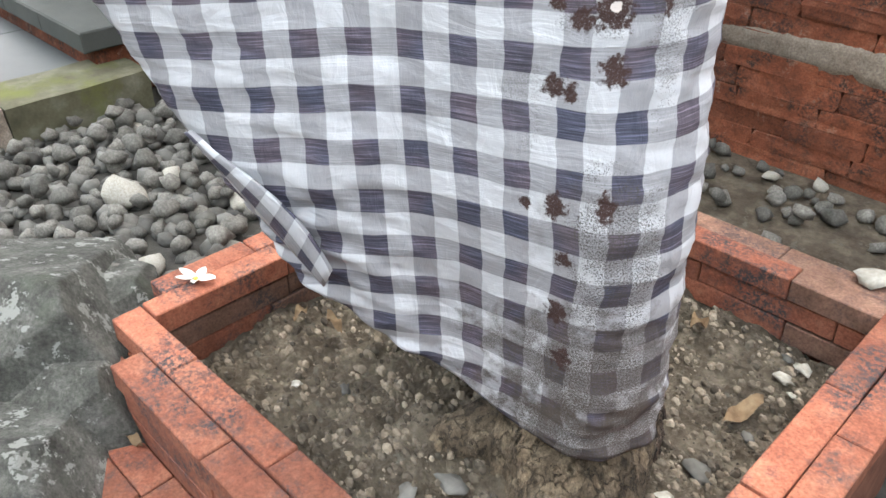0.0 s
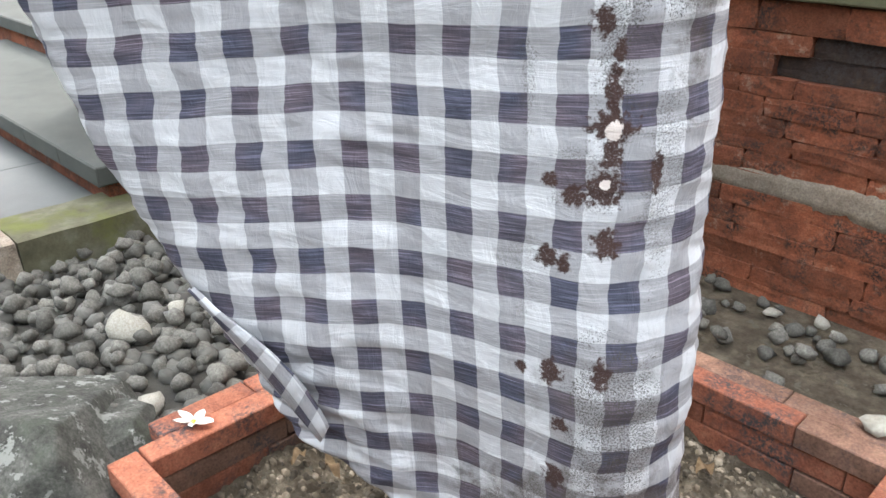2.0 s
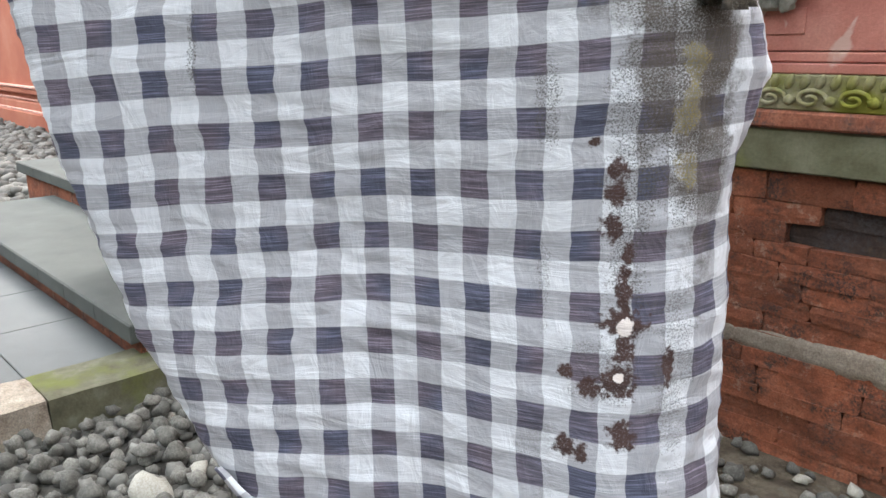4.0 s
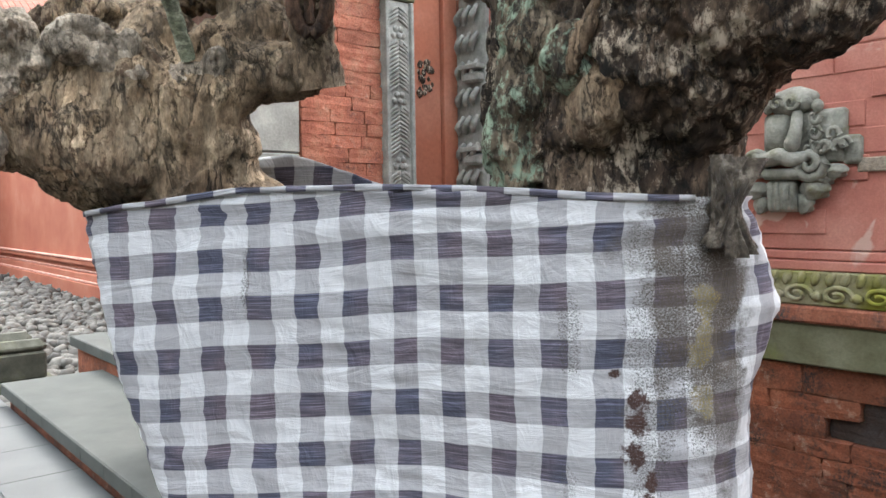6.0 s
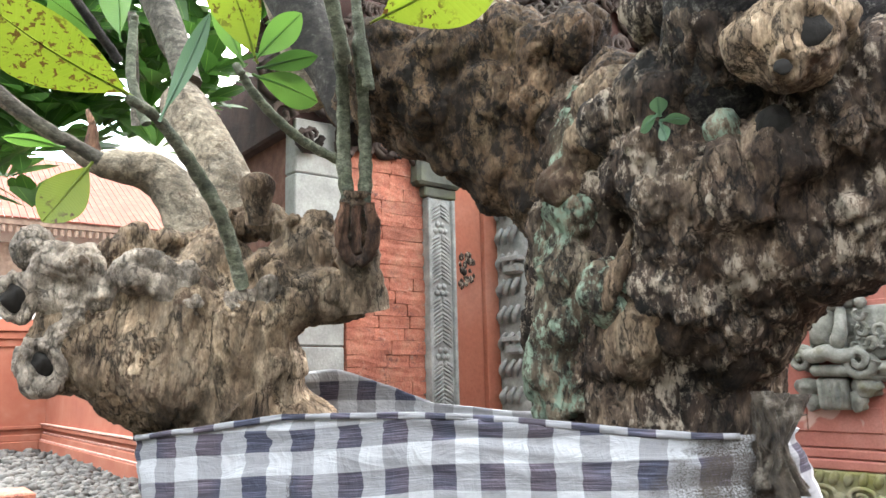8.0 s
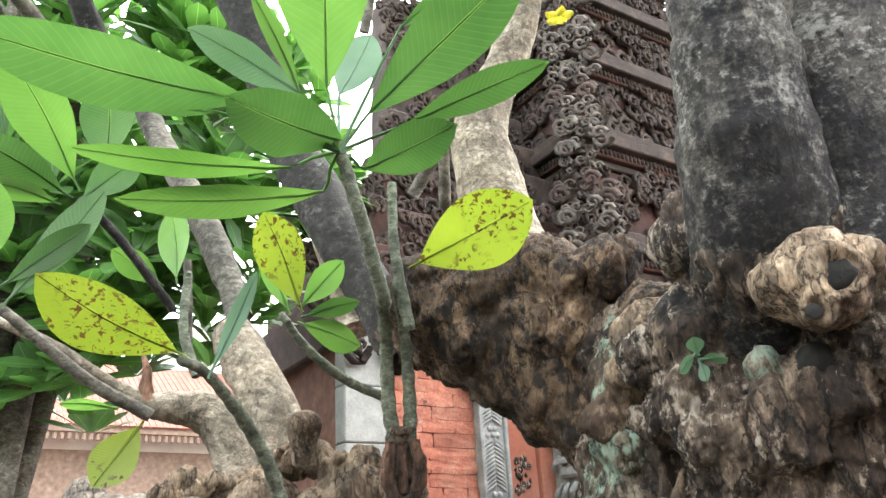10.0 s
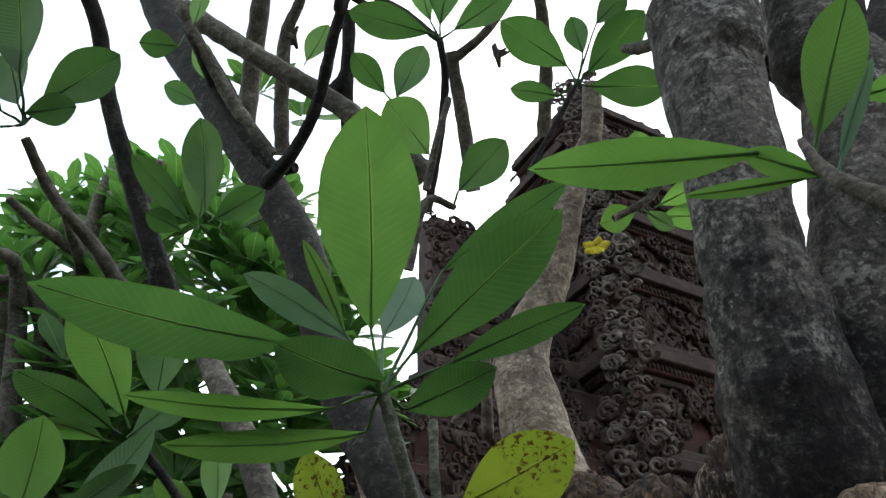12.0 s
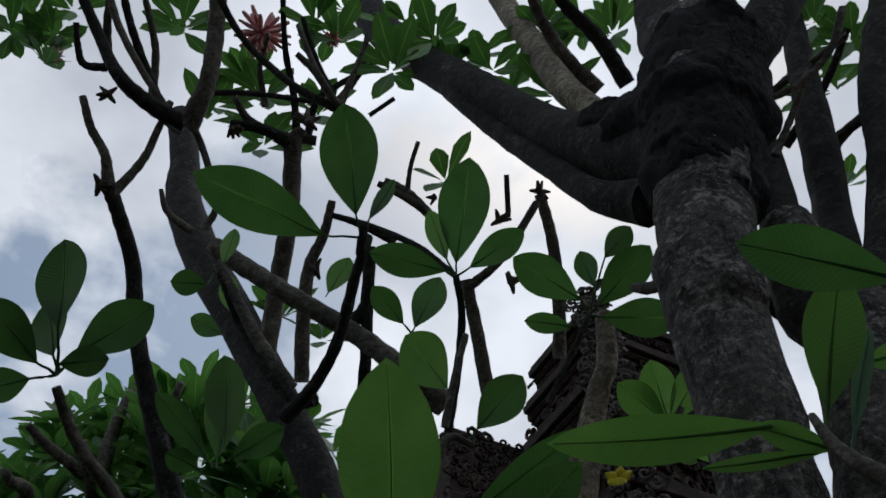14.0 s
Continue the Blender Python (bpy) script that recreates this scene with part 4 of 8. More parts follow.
col = stripe(cl, CU, SHIFT_U)
row = stripe(cl, CV, 0.0616)
thread = cl.noise(1.0, 2, 0.6, cl.space((11, 430, 1), "UV"))
thread2 = cl.noise(1.0, 2, 0.6, cl.space((900, 60, 1), "UV"))
hue = cl.noise(6, 3, 0.5, cl.co.outputs["UV"])
dark = cl.mix(cl.ramp(hue, (0.4, 0.0), (0.6, 1.0)), (0.052, 0.056, 0.086), (0.088, 0.074, 0.096))
streak = cl.ramp(thread, (0.36, 0.0), (0.52, 0.25), (0.68, 1.0))
dark = cl.vary(dark, streak, 0.7, 2.3)
grey = cl.vary((0.318, 0.322, 0.345), cl.mix(row, thread2, streak), 0.86, 1.16)
white = cl.vary((0.54, 0.557, 0.59), cl.noise(5, 5, 0.6, cl.co.outputs["UV"]), 0.88, 1.05)
both = cl.math("MULTIPLY", col, row)
either = cl.math("MAXIMUM", col, row)
cloth_colour = cl.mix(both, cl.mix(either, white, grey), dark)


STAIN_FROM = (0.26, 0.45, 0.52, 0.70, 0.875, 0.895, 0.965, 1.055, 1.195, 1.245, 1.285, 1.6)
STAIN_TO = (0.36, 0.54, 0.628, 0.818, 0.995, 1.022, 1.10, 1.18, 1.32, 1.367, 1.40, 1.62)


def blotch(n, u, v, ru, rv, rag=0.5, scale=40.0, lo=0.55, soft=0.22):
    """A ragged stain round (u, v) of half-size ru, rv."""
    u -= 0.035
    v = float(np.interp(v, STAIN_FROM, STAIN_TO))
    du = n.math("DIVIDE", n.math("SUBTRACT", CU, u), ru)
    dv = n.math("DIVIDE", n.math("SUBTRACT", CV, v), rv)
    d = n.math("SQRT", n.math("ADD", n.math("MULTIPLY", du, du), n.math("MULTIPLY", dv, dv)))
    w = n.math("ADD", d, n.math("MULTIPLY", n.math("SUBTRACT", n.noise(scale, 4, 0.65, n.co.outputs["UV"]), 0.5), rag * 4))
    return n.ramp(w, (lo, 1.0), (lo + soft, 0.0))


# grey mould, speckled, down the stained side and the soiled foot
grain = cl.noise(330, 3, 0.8, cl.co.outputs["UV"])
speckle = cl.ramp(grain, (0.44, 0.0), (0.58, 1.0))
for (u, v, ru, rv, amount) in ((0.03, 1.30, 0.06, 0.36, 0.8), (0.10, 1.45, 0.11, 0.30, 0.95), (-0.09, 1.42, 0.03, 0.13, 0.8), (0.06, 0.62, 0.12, 0.22, 0.9), (0.03, 0.42, 0.18, 0.13, 0.85), (0.10, 0.98, 0.05, 0.22, 0.6), (0.0, 0.98, 0.10, 0.07, 0.5), (-0.10, 0.85, 0.05, 0.12, 0.35), (-0.66, 1.60, 0.012, 0.12, 0.9), (-0.09, 1.12, 0.02, 0.10, 0.5)):
    spread = cl.math("MULTIPLY", cl.math("SUBTRACT", blotch(cl, u, v, ru, rv, 0.4, 22, 0.45, 0.9), 1.0), 0.27)
    m = cl.math("MULTIPLY", cl.ramp(cl.math("ADD", grain, spread), (0.47, 0.0), (0.57, 1.0)), amount)
    cloth_colour = cl.mix(m, cloth_colour, (0.06, 0.055, 0.05))
for (u, v, ru, rv, amount) in ((0.11, 1.52, 0.10, 0.19, 0.85), (0.05, 0.42, 0.26, 0.14, 0.8), (0.06, 0.27, 0.28, 0.09, 0.95), (0.14, 1.38, 0.05, 0.26, 0.75), (0.02, 0.66, 0.12, 0.10, 0.3), (0.02, 1.60, 0.06, 0.05, 0.6)):
    m = cl.math("MULTIPLY", cl.math("MULTIPLY", blotch(cl, u, v, ru, rv, 0.6, 18, 0.6, 0.6), cl.ramp(grain, (0.36, 0.4), (0.54, 1.0))), amount)
    cloth_colour = cl.mix(m, cloth_colour, (0.062, 0.050, 0.040))
for (u, v, ru, rv) in ((0.11, 1.39, 0.022, 0.035), (0.11, 1.28, 0.018, 0.03), (0.115, 1.48, 0.02, 0.03)):
    m = cl.math("MULTIPLY", cl.math("MULTIPLY", blotch(cl, u, v, ru, rv, 0.5, 30, 0.8), speckle), 0.45)
    cloth_colour = cl.mix(m, cloth_colour, (0.32, 0.26, 0.08))
# dark brown drips
for (u, v, ru, rv) in ((0.015, 1.285, 0.016, 0.016), (0.015, 1.245, 0.016, 0.018), (0.012, 1.195, 0.018, 0.02), (0.035, 1.155, 0.008, 0.02), (-0.015, 1.34, 0.010, 0.008), (0.03, 1.10, 0.013, 0.045), (0.028, 1.06, 0.034, 0.022), (0.03, 1.02, 0.016, 0.03), (0.02, 0.965, 0.028, 0.026), (-0.02, 0.955, 0.020, 0.018), (0.09, 0.99, 0.010, 0.03),
                     (0.03, 0.895, 0.022, 0.022), (-0.055, 0.875, 0.016, 0.018), (-0.03, 0.87, 0.013, 0.016), (-0.045, 0.70, 0.020, 0.022), (0.035, 0.71, 0.016, 0.024), (-0.095, 0.695, 0.012, 0.010), (-0.03, 0.52, 0.024, 0.024), (-0.015, 0.45, 0.02, 0.022), (-0.03, 0.62, 0.016, 0.014), (-0.055, 0.975, 0.012, 0.012)):
    m = cl.math("MULTIPLY", blotch(cl, u, v, ru * 1.05, rv * 1.1, 0.6, 80, 0.66, 0.35), cl.ramp(grain, (0.30, 0.55), (0.46, 1.0)))
    cloth_colour = cl.mix(m, cloth_colour, (0.042, 0.020, 0.017))
for (u, v, ru, rv) in ((0.030, 1.055, 0.013, 0.013), (0.022, 0.972, 0.007, 0.008)):
    cloth_colour = cl.mix(blotch(cl, u, v, ru, rv, 0.5, 70, 0.8), cloth_colour, (0.62, 0.56, 0.53))
weave = cl.mix(0.5, thread, thread2, "ADD")
wrinkle = cl.mix(0.5, cl.noise(1.0, 4, 0.55, cl.space((7, 26, 1), "UV", (0, 0, 0.25)), 1.2), cl.noise(1.0, 3, 0.5, cl.space((30, 12, 1), "UV", (0, 0, -0.4)), 1.0))
M_CLOTH = cl.done(cloth_colour, cl.mix(0.03, wrinkle, weave), 0.45, 0.022)

# outline of the wrap in plan, seen along the first heading: x right, y ahead
LEFT_EDGE = ((0.10, -0.30), (0.42, -0.30), (0.55, -0.30), (0.65, -0.345), (0.78, -0.415), (0.93, -0.505), (1.07, -0.585), (1.25, -0.655), (1.44, -0.712), (1.65, -0.755), (1.8, -0.765))
HEM = ((-0.8, 0.62), (-0.30, 0.60), (-0.24, 0.56), (-0.09, 0.452), (0.02, 0.40), (0.105, 0.362), (0.23, 0.345), (0.33, 0.355), (0.405, 0.375), (0.6, 0.40))
TOP = ((-0.8, 1.70), (-0.72, 1.708), (-0.42, 1.742), (-0.12, 1.742), (0.08, 1.728), (0.24, 1.712), (0.39, 1.712), (0.6, 1.71))


def interp(table, x):
    return float(np.interp(x, [a for a, _ in table], [b for _, b in table]))


def plan(z, s):
    """Point of the wrap at height z; s runs from the left edge (0) over the front to the right edge (1) and round the back to 2."""
    xl = interp(LEFT_EDGE, z)
    k = (0.24 - xl) / 0.95
    lean = 0.085 * min(1.0, max(0.0, (1.30 - z) / 0.5)) ** 1.2
    bulge = 0.045 * max(0.0, 1 - abs(z - 1.55) / 0.15)
    ring = [(xl, 1.345 - 0.5 * lean), (xl + 0.06 * k, 1.275 - 0.6 * lean), (0.24 - 0.62 * k, 1.25 - lean), (0.24 - 0.38 * k, 1.215 - lean), (0.24 - 0.16 * k, 1.12 - lean), (0.24, 1.05 - lean),
            (0.345, 1.07 - lean), (0.405 + bulge, 1.15 - lean), (0.40 + bulge, 1.30 - 0.5 * lean), (0.30, 1.45), (0.24 - 0.35 * k, 1.60), (0.24 - 0.75 * k, 1.62), (xl + 0.03, 1.50)]
    return ring


def ring_points(z, n):
    pts = plan(z, 0)
    path = spline(pts + [pts[0]], 24)
    path = np.array(path)
    return path


N_RING, N_ROW = 300, 170
Z_TOP = 1.715
sample = {}
rows, uvs = [], []
for i in range(N_ROW):
    v = i / (N_ROW - 1)
    row, uv = [], []
    base = ring_points(0.42 + 1.30 * v, 0)
    n = len(base)
    # anchor of the pattern: the foremost point of the right stem
    for j in range(n):
        x0 = base[j][0]
        top = interp(TOP, x0)
        behind = min(1.0, max(0.0, (base[j][1] - 1.38) / 0.12))
        top += behind * (0.012 + 0.075 * max(0.0, min(1.0, (-0.22 - x0) / 0.22)) - 0.02 * math.exp(-((x0 + 0.05) / 0.16) ** 2))
        hem = interp(HEM, x0)
        z = hem + (top - hem) * v
        row.append((z, j))
    rows.append(row)
ARC = {}


def at_height(z):
    """Ring at height z with arc length from the anchor, cached in steps."""
    key = round(z / 0.01)
    if key not in ARC:
        base = ring_points(key * 0.01, 0)
        d = np.concatenate([[0], np.cumsum(np.linalg.norm(np.diff(base, axis=0), axis=1))])
        anchor = 5 * 24
        ARC[key] = (base, d - d[anchor])
    return ARC[key]


grid, guv = [], []
for i, row in enumerate(rows):
    line, luv = [], []
    v = i / (N_ROW - 1)
    for z, j in row:
        (a, da), (b, db) = at_height(math.floor(z / 0.01) * 0.01 + 0.0001), at_height(math.floor(z / 0.01) * 0.01 + 0.0101)
        f = z / 0.01 - math.floor(z / 0.01)
        x, y = a[j] * (1 - f) + b[j] * f
        s = da[j] * (1 - f) + db[j] * f
        c = Vector((x - (-0.1), y - 1.4, 0)).normalized()
        p = Vector((x, y, z))
        fold = 0.006 * noise.noise(Vector((s * 3.0, z * 5.5, 1)))
        fold += 0.006 * noise.noise(Vector((s * 7 + z * 4, z * 16 - s * 5, 5)))
        fold += 0.0036 * noise.noise(Vector((s * 22 + z * 14, z * 26 - s * 6, 9)))
        low = math.exp(-max(0, z - interp(HEM, x)) / 0.16)
        fold += 0.022 * low * noise.noise(Vector((s * 9 - z * 18, z * 26 + s * 9, 3)))
        high = math.exp(-max(0, (Z_TOP - z)) / 0.05)
        fold += 0.008 * high * noise.noise(Vector((s * 3.2, z * 95 + s * 6, 7))) + 0.001 * high
        fold += 0.0032 * noise.noise(Vector((s * 6, z * 60 + s * 8, 12))) + 0.0016 * noise.noise(Vector((s * 40 - z * 30, z * 70 + s * 20, 15)))
        fold += 0.006 * math.exp(-((z - 1.42) / 0.25) ** 2) * math.sin((s + 0.2) * 10 + z * 5) * 0.4
        gather = math.exp(-max(0.0, interp(TOP, x) - z) / 0.045)
        fold += 0.007 * gather * math.sin((interp(TOP, x) - z) * 190 + 5.0 * s + 2.0 * noise.noise(Vector((s * 4, 0, 6)))) * max(0.0, min(1.0, 0.5 + 1.6 * noise.noise(Vector((s * 5, 3, 1)))))
        p += c * fold
        line.append(ahead(p.x, p.y, p.z))
        sag = -0.065 * (max(min(s, 0.35), -1.1) + 0.35) - 0.003 * min(1.0, max(0.0, (1.32 - z) / 0.3)) + 0.005 * noise.noise(Vector((s * 4, z * 3, 2))) + 0.0025 * noise.noise(Vector((s * 14, z * 9, 4)))
        luv.append((s + 0.004 * noise.noise(Vector((s * 5, z * 5, 8))), z + sag + (0.012 * high if y < 1.4 else 0)))
    grid.append(line)
    guv.append(luv)
bm = bmesh.new()
grid_mesh(bm, grid, uv=guv)
cloth = part("wrapped_cloth", bm, M_CLOTH, smooth=True)
tagged(cloth, "stained black, grey and white checked cotton cloth wrapped round tree trunks", "cloth")
thick = cloth.modifiers.new("thickness", "SOLIDIFY")
thick.thickness = 0.0022
thick.offset = -1


# ---- the old frangipani: two stems, bowl of knobs, arch, burls ----
tree = tagged(empty("frangipani_tree", (-0.92, 1.1, 0.08)), "gnarled old frangipani with two stems, burls and spreading leafy limbs", "tree")
INV = Matrix.Translation((0.92, -1.1, -0.08))


def woody(name, balls, limbs, material, voxel=0.011, label="", rough=0.012, fine=0.005):
    """Balls (x, y, z, r) and limbs fused into one skin, roughened."""
    bm = bmesh.new()
    for k, (x, y, z, r) in enumerate(balls):
        ball(bm, (x, y, z), r, (1, 1, 1), 3, 0.18, k)
    for k, pts in enumerate(limbs):
        limb(bm, pts, 16, 8, 0.16, k)
    ob = part(name, bm, material, tree, label, smooth=True)
    ob.matrix_parent_inverse = INV
    re = ob.modifiers.new("fuse", "REMESH")
    re.mode, re.voxel_size, re.use_smooth_shade = "VOXEL", voxel, True
    sm = ob.modifiers.new("soften", "SMOOTH")
    sm.iterations, sm.factor = 2, 0.5
    shape = bpy.data.meshes.new_from_object(ob.evaluated_get(bpy.context.evaluated_depsgraph_get()))
    ob.modifiers.clear()
    ob.data = shape
    moved = []
    for v in shape.vertices:
        p, d = v.co, v.normal
        q = p + noise.noise_vector(p * 9.0) * 0.03 + noise.noise_vector(p * 38.0) * 0.006
        lump = noise.noise(p * 11.0) + 0.6 * noise.noise(p * 27.0)
        near, seeds = noise.voronoi(Vector((q.x * 24, q.y * 24, q.z * 11)))
        gap = near[1] - near[0]
        level = noise.noise(seeds[0] * 5.3)
        near2, seeds2 = noise.voronoi(Vector((q.x * 62, q.y * 62, q.z * 34)))
        gap2 = near2[1] - near2[0]
        level2 = noise.noise(seeds2[0] * 4.1)
        near3, seeds3 = noise.voronoi(Vector((q.x * 11, q.y * 11, q.z * 6)))
        gap3 = near3[1] - near3[0]
        level3 = noise.noise(seeds3[0] * 6.7)
        torn = max(0.0, min(1.0, 0.5 + 3.0 * noise.noise(p * 8.0 + Vector((4, 0, 0)))))
        off = fine * 2.0 * level3 * min(1.0, gap3 * 7) - fine * 1.2 * math.exp(-(gap3 / 0.05) ** 2)
        off += rough * 0.45 * lump + fine * 1.3 * level * min(1.0, gap * 5) - fine * 0.9 * torn * math.exp(-(gap / 0.08) ** 2)
        off += fine * 0.75 * level2 * min(1.0, gap2 * 4) - fine * 0.35 * torn * math.exp(-(gap2 / 0.12) ** 2) + fine * 0.4 * noise.noise(p * 120)
        moved.append(p + d * off)
    shape.vertices.foreach_set("co", [c for p in moved for c in p])
    shape.polygons.foreach_set("use_smooth", [True] * len(shape.polygons))
    return ob


def wood(name, points, material, label="", sides=12, steps=7, knobs=0.14, rings=0.0, seed=0, parent=None):
    bm = bmesh.new()
    limb(bm, points, sides, steps, knobs, seed, rings)
    ob = part(name, bm, material, parent or tree, label, smooth=True)
    if parent is None:
        ob.matrix_parent_inverse = INV
    return ob


# left stem, wider at the top, and its bowl of old pruning scars
woody("left_stem", [
    (-1.455, 0.591, 1.786, 0.146), (-1.485, 0.507, 1.822, 0.150), (-1.52, 0.426, 1.847, 0.130), (-1.547, 0.357, 1.87, 0.105), (-1.57, 0.299, 1.865, 0.078), (-1.43, 0.591, 1.889, 0.127), (-1.392, 0.636, 1.819, 0.086),
    (-1.473, 0.5, 1.913, 0.122), (-1.522, 0.402, 1.925, 0.098), (-1.569, 0.338, 1.927, 0.095), (-1.54, 0.33, 1.93, 0.075), (-1.50, 0.43, 1.96, 0.085), (-1.36, 0.621, 1.931, 0.068), (-1.377, 0.665, 2.002, 0.085), (-1.364, 0.716, 2.06, 0.075), (-1.509, 0.575, 2.03, 0.09), (-1.514, 0.482, 1.99, 0.072),
    ], [
    [(-1.289, 0.832, 1.263, 0.141), (-1.35, 0.771, 1.45, 0.152), (-1.422, 0.671, 1.644, 0.140), (-1.451, 0.614, 1.672, 0.148), (-1.469, 0.568, 1.729, 0.165)],
    [(-1.353, 0.654, 1.954, 0.065), (-1.29, 0.711, 1.968, 0.058), (-1.245, 0.75, 1.969, 0.048), (-1.215, 0.778, 1.986, 0.034)],
    ], M_BARK_TAN, voxel=0.0065, label="tan flaking bark, flared like a bowl", rough=0.010, fine=0.0045)
woody("bark_mound", [
    (-1.57, 0.42, 2.09, 0.046), (-1.584, 0.379, 2.07, 0.038), (-1.552, 0.485, 2.086, 0.043), (-1.534, 0.539, 2.088, 0.041), (-1.528, 0.599, 2.117, 0.050), (-1.487, 0.634, 2.139, 0.043),
    (-1.431, 0.662, 2.138, 0.037), (-1.38, 0.691, 2.102, 0.047), (-1.357, 0.732, 2.114, 0.044), (-1.337, 0.749, 2.052, 0.042),
    ], [], M_BARK_TAN, voxel=0.006, label="crumbling cracked bark inside the bowl", rough=0.016, fine=0.007)
woody("scar_ring", [
    (-1.532, 0.258, 2.032, 0.047), (-1.505, 0.298, 2.025, 0.052), (-1.507, 0.311, 1.988, 0.046), (-1.537, 0.277, 1.967, 0.046), (-1.573, 0.228, 2.069, 0.040), (-1.541, 0.237, 1.998, 0.03), (-1.478, 0.335, 1.965, 0.036), (-1.492, 0.30, 1.925, 0.032), (-1.51, 0.275, 1.895, 0.030), (-1.43, 0.385, 2.0, 0.036), (-1.412, 0.43, 1.98, 0.034), (-1.385, 0.48, 1.945, 0.033), (-1.356, 0.55, 1.94, 0.032),
    ], [
    [(-1.547, 0.187, 2.002, 0.018), (-1.552, 0.177, 1.975, 0.02), (-1.554, 0.187, 1.938, 0.017), (-1.541, 0.211, 1.933, 0.016), (-1.537, 0.22, 1.965, 0.017), (-1.535, 0.207, 1.996, 0.017), (-1.547, 0.187, 2.002, 0.018)],
    [(-1.514, 0.215, 1.873, 0.017), (-1.506, 0.212, 1.837, 0.019), (-1.503, 0.231, 1.806, 0.019), (-1.497, 0.264, 1.8, 0.019), (-1.494, 0.276, 1.831, 0.018), (-1.496, 0.26, 1.862, 0.015), (-1.511, 0.233, 1.878, 0.014), (-1.514, 0.215, 1.873, 0.017)],
    [(-1.455, 0.355, 1.995, 0.024), (-1.435, 0.374, 2.027, 0.023), (-1.422, 0.418, 2.034, 0.021), (-1.406, 0.446, 2.011, 0.021), (-1.402, 0.441, 1.972, 0.021), (-1.389, 0.459, 1.944, 0.021), (-1.38, 0.49, 1.923, 0.02), (-1.364, 0.535, 1.917, 0.018), (-1.35, 0.569, 1.928, 0.018), (-1.327, 0.594, 1.944, 0.021), (-1.316, 0.612, 1.966, 0.021)],
    [(-1.409, 0.442, 1.995, 0.016), (-1.397, 0.471, 2.018, 0.02), (-1.392, 0.47, 1.973, 0.016), (-1.389, 0.459, 1.944, 0.016)],
    [(-1.359, 0.537, 1.961, 0.016), (-1.346, 0.566, 1.972, 0.017), (-1.327, 0.588, 1.963, 0.016), (-1.335, 0.574, 1.941, 0.014), (-1.347, 0.545, 1.941, 0.014), (-1.359, 0.537, 1.961, 0.015)],
    [(-1.314, 0.587, 1.987, 0.011), (-1.305, 0.605, 1.995, 0.011), (-1.301, 0.617, 1.981, 0.011), (-1.308, 0.606, 1.966, 0.011), (-1.315, 0.588, 1.973, 0.01), (-1.314, 0.587, 1.987, 0.011)],
    ], M_BARK_SCAR, voxel=0.005, label="pale rings of healed pruning scars", rough=0.016, fine=0.004)
# solid balls whose near-black colour gives the hollows their shade
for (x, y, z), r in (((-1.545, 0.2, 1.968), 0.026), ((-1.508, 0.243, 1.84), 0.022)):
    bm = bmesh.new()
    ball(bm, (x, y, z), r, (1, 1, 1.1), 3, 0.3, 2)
    hollow = part("hollow", bm, M_HOLE_SHADE, tree, "near-black ball painted as the shade of a rotten hollow", smooth=True)
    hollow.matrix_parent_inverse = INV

# right stem with its great dark burl
woody("right_stem", [
    (-0.754, 1.085, 1.877, 0.194), (-0.64, 1.057, 1.922, 0.164), (-0.532, 1.052, 1.979, 0.129), (-0.45, 1.049, 1.998, 0.116), (-0.4, 1.085, 2.026, 0.109), (-0.36, 1.124, 2.072, 0.111),
    (-0.583, 0.945, 2.045, 0.098), (-0.622, 0.933, 2.105, 0.086), (-0.497, 0.945, 2.06, 0.082), (-0.437, 0.977, 2.091, 0.078), (-0.393, 1.021, 2.127, 0.097), (-0.349, 1.065, 2.171, 0.109),
    (-0.739, 0.987, 2.252, 0.087), (-0.612, 0.972, 2.237, 0.077), (-0.855, 1.012, 2.25, 0.092), (-0.486, 0.957, 2.275, 0.1), (-0.587, 0.969, 2.365, 0.088), (-0.4, 1.085, 2.142, 0.111), (-0.37, 1.158, 2.271, 0.119),
    (-0.436, 1.049, 2.181, 0.102), (-0.689, 1.008, 2.231, 0.091), (-0.609, 0.946, 2.211, 0.086), (-0.687, 0.897, 2.19, 0.057),
    ], [
    [(-0.718, 1.149, 0.017, 0.21), (-0.814, 1.109, 0.546, 0.19), (-0.82, 1.075, 1.334, 0.166), (-0.752, 1.086, 1.586, 0.181), (-0.788, 1.107, 1.799, 0.225), (-0.795, 1.1, 2.016, 0.212), (-0.817, 1.106, 2.203, 0.188)],
    [(-0.452, 1.047, 2.099, 0.091), (-0.427, 1.044, 2.23, 0.084), (-0.455, 0.987, 2.312, 0.112)],
    ], M_BARK_DARK, voxel=0.0075, label="dark mossy bark with a great burl", rough=0.02, fine=0.007)
woody("lichened_flank", [(-0.831, 0.895, 1.8, 0.048), (-0.812, 0.913, 1.875, 0.059), (-0.8, 0.925, 1.97, 0.064), (-0.791, 0.934, 2.067, 0.067), (-0.806, 0.976, 1.761, 0.039), (-0.702, 0.91, 1.92, 0.056), (-0.762, 0.963, 2.144, 0.062), (-0.836, 0.974, 2.185, 0.057), (-0.719, 0.95, 2.267, 0.055)],
      [[(-0.816, 0.938, 1.735, 0.063), (-0.835, 0.919, 1.8, 0.062), (-0.821, 0.933, 1.954, 0.065), (-0.817, 0.965, 2.137, 0.067), (-0.764, 0.989, 2.291, 0.065)]],
      M_BARK_LICHEN, voxel=0.0075, label="flaking brown bark with green lichen", rough=0.014, fine=0.006)
